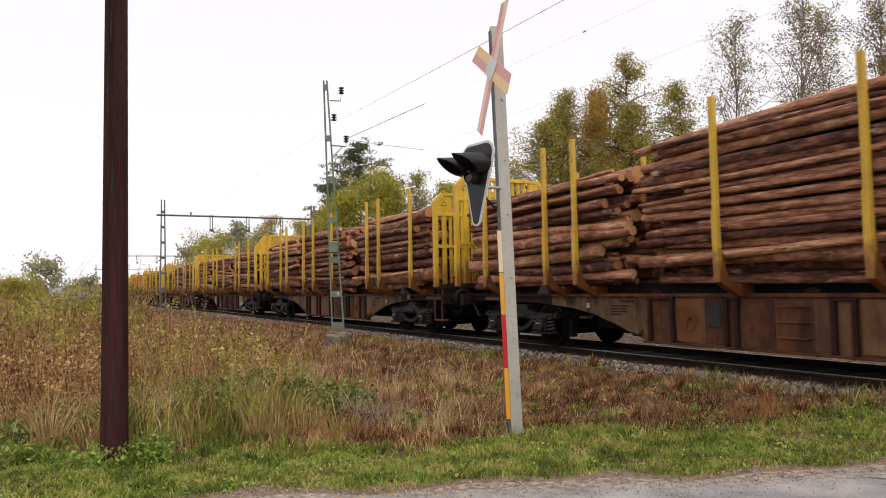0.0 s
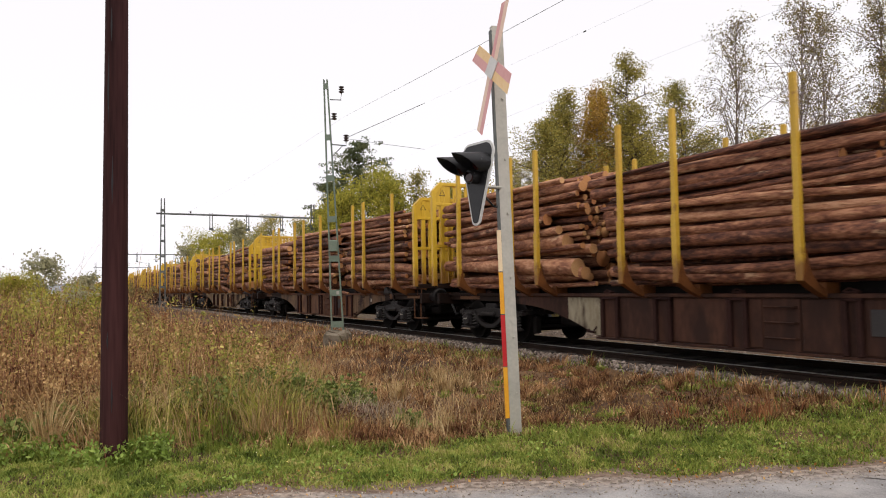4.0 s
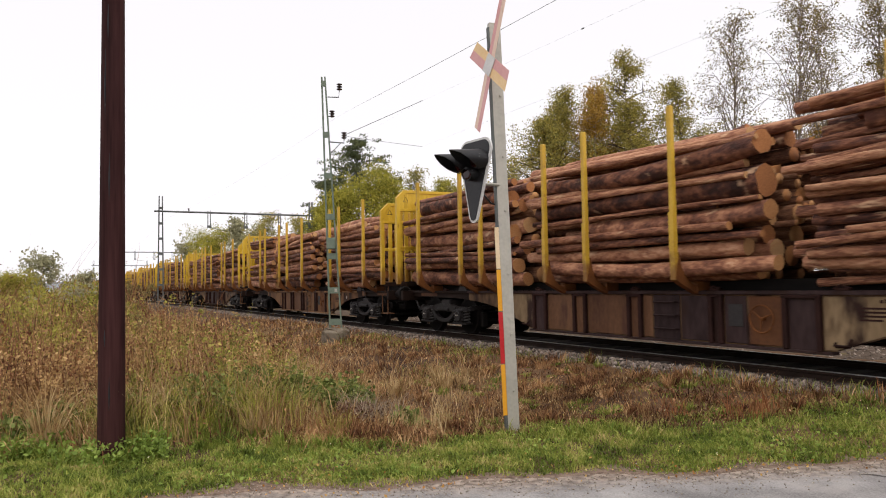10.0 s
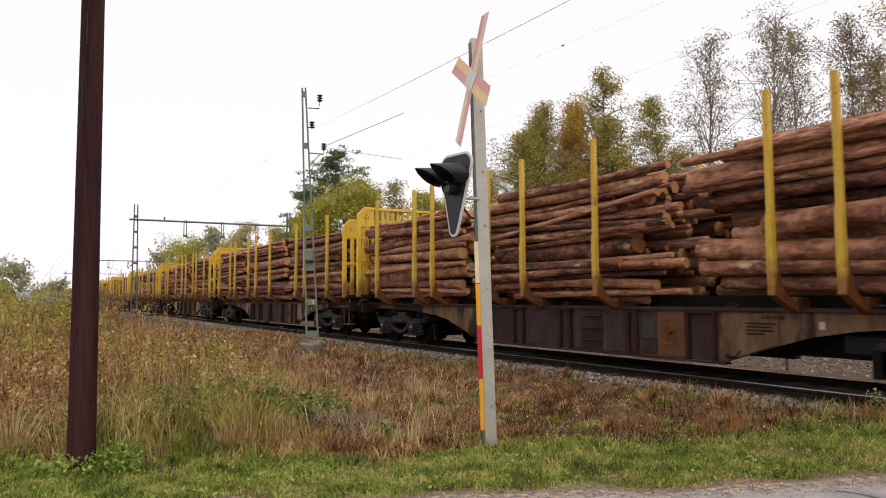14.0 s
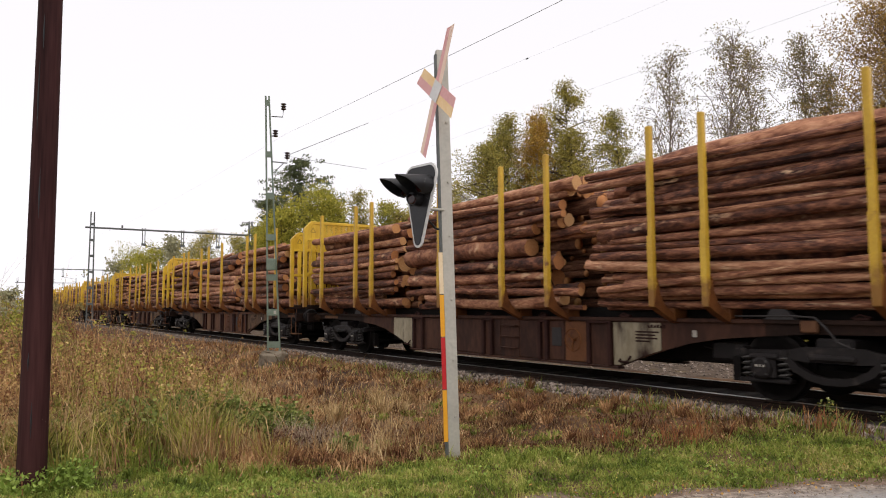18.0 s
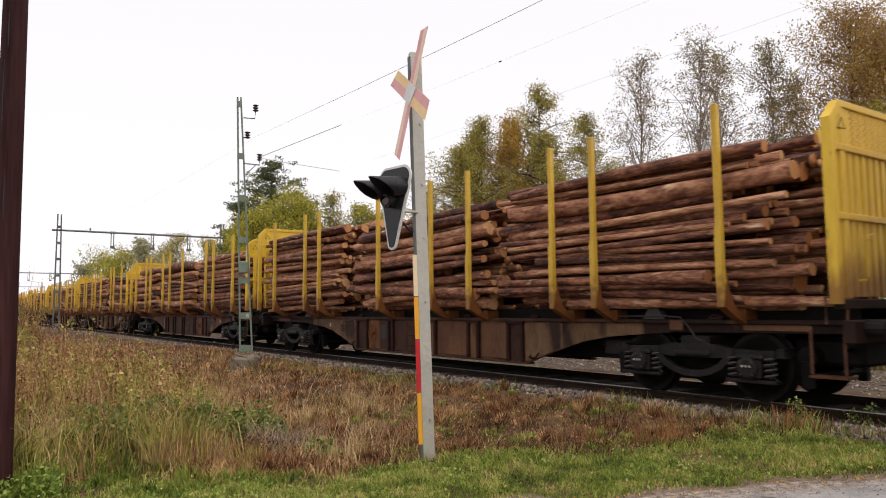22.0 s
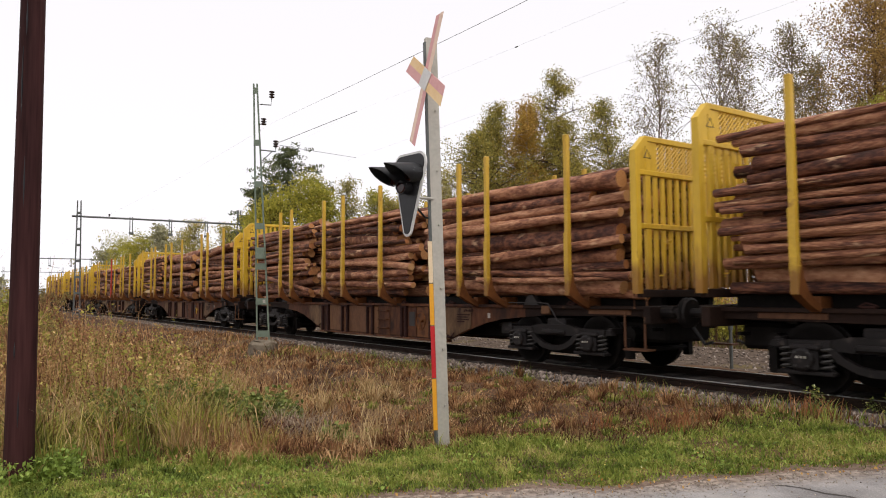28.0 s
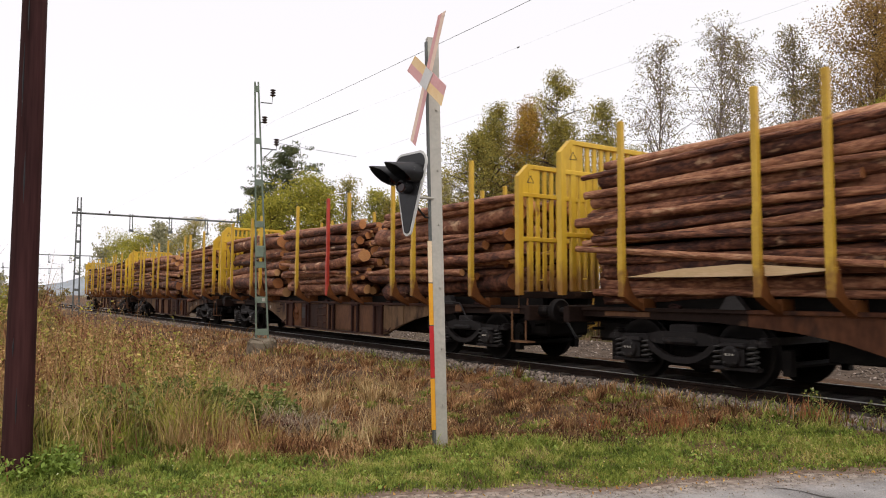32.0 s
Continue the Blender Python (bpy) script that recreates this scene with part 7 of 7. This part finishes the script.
def build_nettles():
    """Green leafy weeds in the hollow by the verge."""
    rng = random.Random(61)
    for cx, cy, r, n in ((-5.6, 8.6, 0.8, 60), (-4.6, 9.6, 0.7, 45), (-5.9, 10.2, 0.8, 50), (-2.55, 9.15, 0.45, 46), (-2.6, 8.1, 0.35, 22), (-1.3, 10.0, 0.35, 18), (-4.2, 7.7, 0.5, 30), (5.3, 8.15, 0.17, 13), (5.95, 8.0, 0.2, 14), (-3.6, 8.7, 0.5, 44), (-2.2, 8.75, 0.45, 44), (-6.6, 9.1, 0.7, 50), (-1.6, 8.5, 0.3, 26), (-0.4, 8.35, 0.25, 14), (-5.0, 8.0, 0.6, 46), (-6.0, 7.9, 0.6, 46), (-6.9, 8.1, 0.6, 40), (-4.0, 8.3, 0.4, 36), (-3.0, 9.5, 0.5, 44)):
        thing = tagged(new("leafy_weed"), "clump of green leafy weeds in the grass", "weed", "leafy weeds")
        zg = float(ground_height(np.array(cx), np.array(cy)))
        thing.location = (cx, cy, zg)
        bm = bmesh.new()
        centres = []
        for k in range(n):
            a, e = rng.uniform(0, 6.283), math.sqrt(rng.random()) * r
            foot = Vector((math.cos(a) * e, math.sin(a) * e, float(ground_height(np.array(cx + math.cos(a) * e), np.array(cy + math.sin(a) * e))) - zg - 0.01))
            h = rng.uniform(0.2, 0.5) * (1.0 if cx > 4 else 0.5 if cx > -0.5 else 1.45 if -3.2 < cx < -1.4 else 1.1) * (1.1 - 0.5 * e / r)
            tip = foot + Vector((rng.gauss(0, 0.06), rng.gauss(0, 0.06), h))
            tube(bm, [foot, tip], [0.004, 0.002], 3, cap=False)
            for c in range(6):
                centres.append(tuple(foot.lerp(tip, 0.2 + 0.16 * c)))
        tagged(part("stem_tangle", bm, M_NETTLE, thing), kind="stuff")
        if cx > 4:
            tagged(link("blossom", leaf_cloud("blossom", centres[5::6], 0.025, 0.022, 3, M_PETAL, 141), thing, None, "small whitish flower heads"), kind="stuff")
        link("foliage", leaf_cloud("foliage", centres, 0.035 if cx > 4 else 0.05, 0.034 if cx > 4 else 0.064, 8, M_NETTLE, int(100 + cx * 10 + cy)), thing)


def build_weeds():
    """Withered tall weeds on the low ground left of the line: stems with small leaves."""
    cx, cy, rng = view_points(1700, 8.2, 55, 32, a0=-39, a1=0, power=1.1)
    s, q = sq(cx, cy)
    keep = (cy > verge_far(cx) + 0.8) & (q < 4.7 - 0.8 * rng.random(len(cx)) - 2.4 * rise(15, 9, s)) & (rng.random(len(cx)) < -0.3 + 2.0 * patchy(cx, cy, 0.9, 4.0))
    cx, cy = cx[keep], cy[keep]
    each = 16
    tall = np.repeat(0.3 + 1.2 * rng.random(len(cx)) ** 1.2, each)
    r = np.repeat(0.12 + 0.3 * rng.random(len(cx)), each)
    x = np.repeat(cx, each) + rng.normal(0, 1, len(r)) * r
    y = np.repeat(cy, each) + rng.normal(0, 1, len(r)) * r
    s, q = sq(x, y)
    d = np.hypot(x, y)
    h = tall * (0.25 + 1.1 * patchy(x, y, 0.75, 2.2)) * (0.55 + 0.6 * rng.random(len(x))) * (0.6 + 0.7 * rise(4.9, 2.0, q)) * (0.55 + 0.45 * rise(8, 11, d) + 0.3 * rise(11, 15, d) * rise(3.4, 1.8, q))
    z = ground_height(x, y)
    per = 11
    k = np.tile(np.arange(per), len(x)) / per
    lean = rng.normal(0, 0.13, (len(x), 2))
    lx, ly = np.repeat(lean[:, 0] * h, per), np.repeat(lean[:, 1] * h, per)
    f = 0.3 + 0.72 * k
    c = np.stack([np.repeat(x, per) + lx * f + rng.normal(0, 0.05, len(k)), np.repeat(y, per) + ly * f + rng.normal(0, 0.05, len(k)), np.repeat(z, per) + np.repeat(h, per) * f], 1)
    a = rng.normal(0, 1, c.shape)
    a[:, 2] -= 0.3
    a /= np.linalg.norm(a, axis=1, keepdims=True)
    b = np.cross(a, rng.normal(0, 1, c.shape))
    b /= np.linalg.norm(b, axis=1, keepdims=True)
    size = (0.016 + 0.03 * rng.random(len(c)) + 0.0011 * np.repeat(d, per))[:, None]
    v = np.stack([c, c + a * size * 0.5 + b * size * 0.17, c + a * size, c + a * size * 0.5 - b * size * 0.17], 1).reshape(-1, 3)
    tagged(new("withered_weeds", raw_mesh("withered_weeds", v, np.arange(len(v)), 4, M_WEED)), "withered brown and olive weeds on the low ground", "weeds", kind="stuff")
    for name, mat, label in (("weed_stems", M_THATCH, "dry brown weed stems"), ("olive_weed_stems", M_WEED, "olive and golden weed stems")):
        blades(name, x + rng.normal(0, 0.1, len(x)), y + rng.normal(0, 0.1, len(x)), h * (0.6 + 0.6 * rng.random(len(x))), 0.009 + 0.00035 * np.hypot(x, y), 0.3, mat, 33, label, "weeds")


def build_bushes():
    """Withered bushy herbs on the low ground: stems fanning from a foot, small leaves along them."""
    cx, cy, rng = view_points(520, 8.6, 34, 131, a0=-40, a1=-3, power=1.25)
    s, q = sq(cx, cy)
    keep = (cy > verge_far(cx) + 0.7) & (q < 4.3 - 0.6 * rng.random(len(cx)) - 1.6 * rise(14, 9, s)) & (patchy(cx, cy, 0.75, 2.2) > 0.33 + 0.2 * rng.random(len(cx)))
    cx, cy = cx[keep], cy[keep]
    tone = (patchy(cx, cy, 0.55, 7.1) - 0.5) * 2.2 + rng.normal(0, 0.5, len(cx))
    tall = (0.35 + 0.75 * rng.random(len(cx))) * (0.55 + 0.7 * rise(4.4, 1.5, sq(cx, cy)[1]))
    for name, low, high, mat, label in (("rusty_herbs", -9, -0.45, M_RUSTHERB, "withered rust-brown herbs on the low ground"), ("tan_herbs", -0.45, 0.4, M_TANHERB, "faded tan and straw herbs on the low ground"),
                                        ("olive_herbs", 0.4, 9, M_OLIVEHERB, "olive green herbs on the low ground")):
        sel = (tone > low) & (tone <= high)
        n, stems, per = int(sel.sum()), 13, 26
        a, e = rng.random((n, stems)) * 6.283, 0.1 + 0.42 * rng.random((n, stems))
        h = tall[sel][:, None] * (0.6 + 0.55 * rng.random((n, stems)))
        fx, fy = cx[sel][:, None] + 0.12 * rng.normal(0, 1, (n, stems)), cy[sel][:, None] + 0.12 * rng.normal(0, 1, (n, stems))
        z = ground_height(fx, fy)
        blades(name.replace("herbs", "herb_stems"), fx.ravel(), fy.ravel(), h.ravel(), 0.006 + 0.0003 * np.hypot(fx, fy).ravel(), 0.4, mat, 132, label.replace("herbs", "herb stems"), "weeds", outward=a.ravel())
        f = 0.2 + 0.85 * rng.random((n, stems, per)) ** 0.8
        p = np.stack([fx[..., None] + np.cos(a)[..., None] * (e * h)[..., None] * f ** 1.5, fy[..., None] + np.sin(a)[..., None] * (e * h)[..., None] * f ** 1.5, z[..., None] + h[..., None] * f], -1).reshape(-1, 3)
        far = np.hypot(p[:, 0], p[:, 1])
        for part_name, near in ((name, True), (name + "_beyond", False)):
            pick = (far < 14) == near
            tagged(new(part_name, leaf_cloud(part_name, p[pick], 0.03, 0.042 if near else 0.06, 1, mat, 133)), label, "weeds", kind="stuff")


SHRUBS_NEAR = (
    (-7.3, 13.3, 0.85, 0.85, L_WILLOW), (-8.5, 15.2, 1.0, 1.25, L_WILLOW), (-7.9, 17.2, 0.9, 1.2, L_PALE), (-9.9, 17.4, 1.1, 1.5, L_WILLOW),
    (-10.6, 14.6, 0.8, 1.0, L_WILLOW), (-9.4, 16.2, 0.7, 0.9, L_PALE), (-8.6, 18.2, 0.8, 1.0, L_WILLOW), (-12.2, 13.6, 0.9, 1.2, L_WILLOW), (-11.4, 16.4, 0.9, 1.3, L_WILLOW),
    (-15.5, 22.5, 1.5, 2.0, L_WILLOW), (-11.2, 18.2, 1.0, 1.35, L_PALE), (-13.6, 18.0, 1.1, 1.5, L_WILLOW), (-10.2, 21.5, 1.1, 1.6, L_WILLOW),
    (-12.0, 16.0, 0.9, 1.2, L_PALE), (-13.0, 24.0, 1.3, 1.9, L_WILLOW),
)
SHRUBS_FAR = (
    (-18.0, 26.0, 1.8, 2.1, L_WILLOW), (-12.3, 20.5, 1.1, 1.5, L_WILLOW), (-15.0, 30.0, 1.8, 2.0, L_FAR), (-18.5, 35.0, 2.2, 2.2, L_WILLOW),
    (-23.0, 40.0, 2.4, 2.3, L_WILLOW), (-20.0, 45.0, 2.2, 2.3, L_PALE), (-27.0, 55.0, 2.6, 2.4, L_PALE), (-31.0, 62.0, 3.0, 2.5, L_FAR), (-23.5, 50.0, 1.8, 1.9, L_GOLD),
    (-19.0, 60.0, 1.9, 2.0, L_PALE), (-24.0, 70.0, 2.2, 2.2, L_PALE),
)


def undergrowth():
    """Low bushes in a ragged row beyond the line."""
    rng = random.Random(78)
    out = []
    for k in range(24):
        p = along(3 + 2.6 * k + rng.uniform(-0.8, 0.8), rng.uniform(21.5, 27.0))
        out.append((p.x, p.y, rng.uniform(1.5, 2.4), rng.uniform(1.6, 3.0), rng.choice((L_GREEN, L_GOLD, L_WILLOW, L_BROWN, L_GREEN))))
    return out


def build_shrubs():
    rng = random.Random(77)
    for x, y, r, h, mat in (*SHRUBS_NEAR, *SHRUBS_FAR, *undergrowth()):
        zg = float(ground_height(np.array(x), np.array(y))) - 0.03
        thing = tagged(new("willow_shrub"), "ragged bush in the undergrowth beyond the railway" if sq(x, y)[1] > 20 else "low yellowing willow shrub at the field's edge" if mat == L_WILLOW else "low fading shrub at the field's edge", "shrub", "field shrubs")
        thing.location = (x, y, zg)
        bm = bmesh.new()
        centres = []
        for k in range(22):
            a, e = rng.uniform(0, 6.283), rng.uniform(0.15, 1.0)
            tip = Vector((math.cos(a) * r * e, math.sin(a) * r * e, (h + 0.5) * rng.uniform(0.5, 1.0) * (1 - 0.35 * e)))
            tube(bm, [(0.1 * math.cos(a), 0.1 * math.sin(a), 0), tip * 0.55 + Vector((0, 0, 0.1)), tip], [0.018, 0.012, 0.004], 4, cap=False)
            for c in range(9):
                centres.append(tip * rng.uniform(0.3, 1.03) + Vector((rng.gauss(0, 0.12), rng.gauss(0, 0.12), rng.gauss(0, 0.1))))
        part("branchwork", bm, M_TWIG, thing)
        link("foliage", leaf_cloud("foliage", [tuple(p) for p in centres], 0.15, 0.058 + 0.0019 * y, 17, mat, int(abs(x) * 10 + y)), thing)


def build_litter():
    rng = np.random.default_rng(51)
    n = 560
    x = -5 + 12 * rng.random(n)
    y = road_edge(x) - 0.3 + np.abs(rng.normal(0, 0.5, n))
    s, q = sq(x, y)
    keep = q < 7.6
    x, y = x[keep], y[keep]
    z = np.where(y < road_edge(x), road_height(x) + 0.035, np.maximum(ground_height(x, y) + 0.03, road_height(x) - 0.01))
    me = leaf_cloud("fallen_leaves", np.stack([x, y, z], 1), 0.004, 0.024, 1, L_FALLEN, 52)
    tagged(new("fallen_leaves", me), "yellow fallen leaves along the road edge", "leaves", kind="stuff")


def build_marker():
    """A short trackside marker post seen beyond the rails."""
    p = along(8.8, 12.8, -0.4)
    thing = tagged(new("marker_post"), "short grey trackside marker post with a pale cap", "marker post")
    thing.location = p
    bm = bmesh.new()
    tube(bm, [(0, 0, 0), (0, 0, 0.95)], 0.035, 8)
    part("post", bm, M_GREYSTEEL, thing)
    bm = bmesh.new()
    tube(bm, [(0, 0, 0.95), (0, 0, 1.05), (0, 0, 1.08)], [0.05, 0.05, 0.02], 8)
    part("cap", bm, M_GREYSTEEL, thing, "rounded grey cap")


def build_hills():
    """Low wooded ridge far beyond the field."""
    bm = bmesh.new()
    prev = None
    rng = random.Random(9)
    for k in range(61):
        a = radians(-62 + 70 * k / 60)
        d = 1500
        h = 26 + 9 * math.sin(k * 0.37) + 5 * math.sin(k * 1.1) + rng.uniform(-1.5, 1.5)
        col = [bm.verts.new((math.sin(a) * dd, math.cos(a) * dd, z)) for dd, z in ((d - 260, -3), (d - 90, h * 0.7), (d, h), (d + 300, -3))]
        if prev:
            for j in range(3):
                bm.faces.new((prev[j], col[j], col[j + 1], prev[j + 1]))
        prev = col
    tagged(part("far_ridge", bm, M_RIDGE, smooth=True), "wooded ridge on the horizon, tinted blue-grey for haze", "backdrop", kind="structure")


# pale blue-grey: aerial haze painted into the woods' colour
M_RIDGE = material("haze_tinted_far_woods", (0.2, 0.22, 0.24), (0.3, 0.32, 0.34), 1.0, scale=0.02, fine=0.1, bump=0)

build_crossing_post()
build_signal()
build_wood_post()
build_mast()
for place in (56.8, 120, 185):
    build_portal(place)
build_wires()
for number, spec in enumerate((*TREES_BEHIND, *TREES_ALONG, *TREES_FIELD)):
    build_tree(*spec, 200 + number)
build_grass()
build_weeds()
build_bushes()
build_nettles()
build_shrubs()
build_litter()
build_marker()
build_hills()


# ---- what moves: the train rolls by, its wheels turn ----
SPEED, BASE = 9.475, -3.691
DRIFT = ((0, 0.37), (1, 0.26), (2, 0.14), (3, 0.04), (6, -0.07), (8, -0.11), (10, -0.23), (12, -0.37), (14, -0.53), (17, -0.73), (19, -0.83), (21, -0.85), (22, -0.79), (23, -0.66), (24, -0.57), (25, -0.47), (25.5, -0.39),
         (28, 0.07), (29, 0.39), (30, 0.71), (31, 1.0), (32, 1.28))


def gone(t):
    """How far up the line the leading gate of wagon 0 stands at t seconds."""
    return BASE - SPEED * t + float(np.interp(t, [a for a, b in DRIFT], [b for a, b in DRIFT]))


def motions():
    times = [0.5 * i for i in range(65)]
    for k, w, stacks in TRAIN:
        rows = [(t, on_track(gone(t) + 19.74 * k)) for t in times]
        for thing in (w, *stacks):
            walk(thing, rows)
    steps = [i / 15 for i in range(481)]
    for ax, sets in WHEELS.items():
        start = gone(0)
        walk(sets[0], [(t, pose(ax, 0, 0.46, 0, math.degrees((start - gone(t)) / 0.46), 0)) for t in steps])
        turn = sets[0].animation_data
        for o in sets[1:]:
            o.rotation_mode = "QUATERNION"
            o.animation_data_create()
            o.animation_data.action = turn.action
            o.animation_data.action_slot = turn.action_slot


motions()
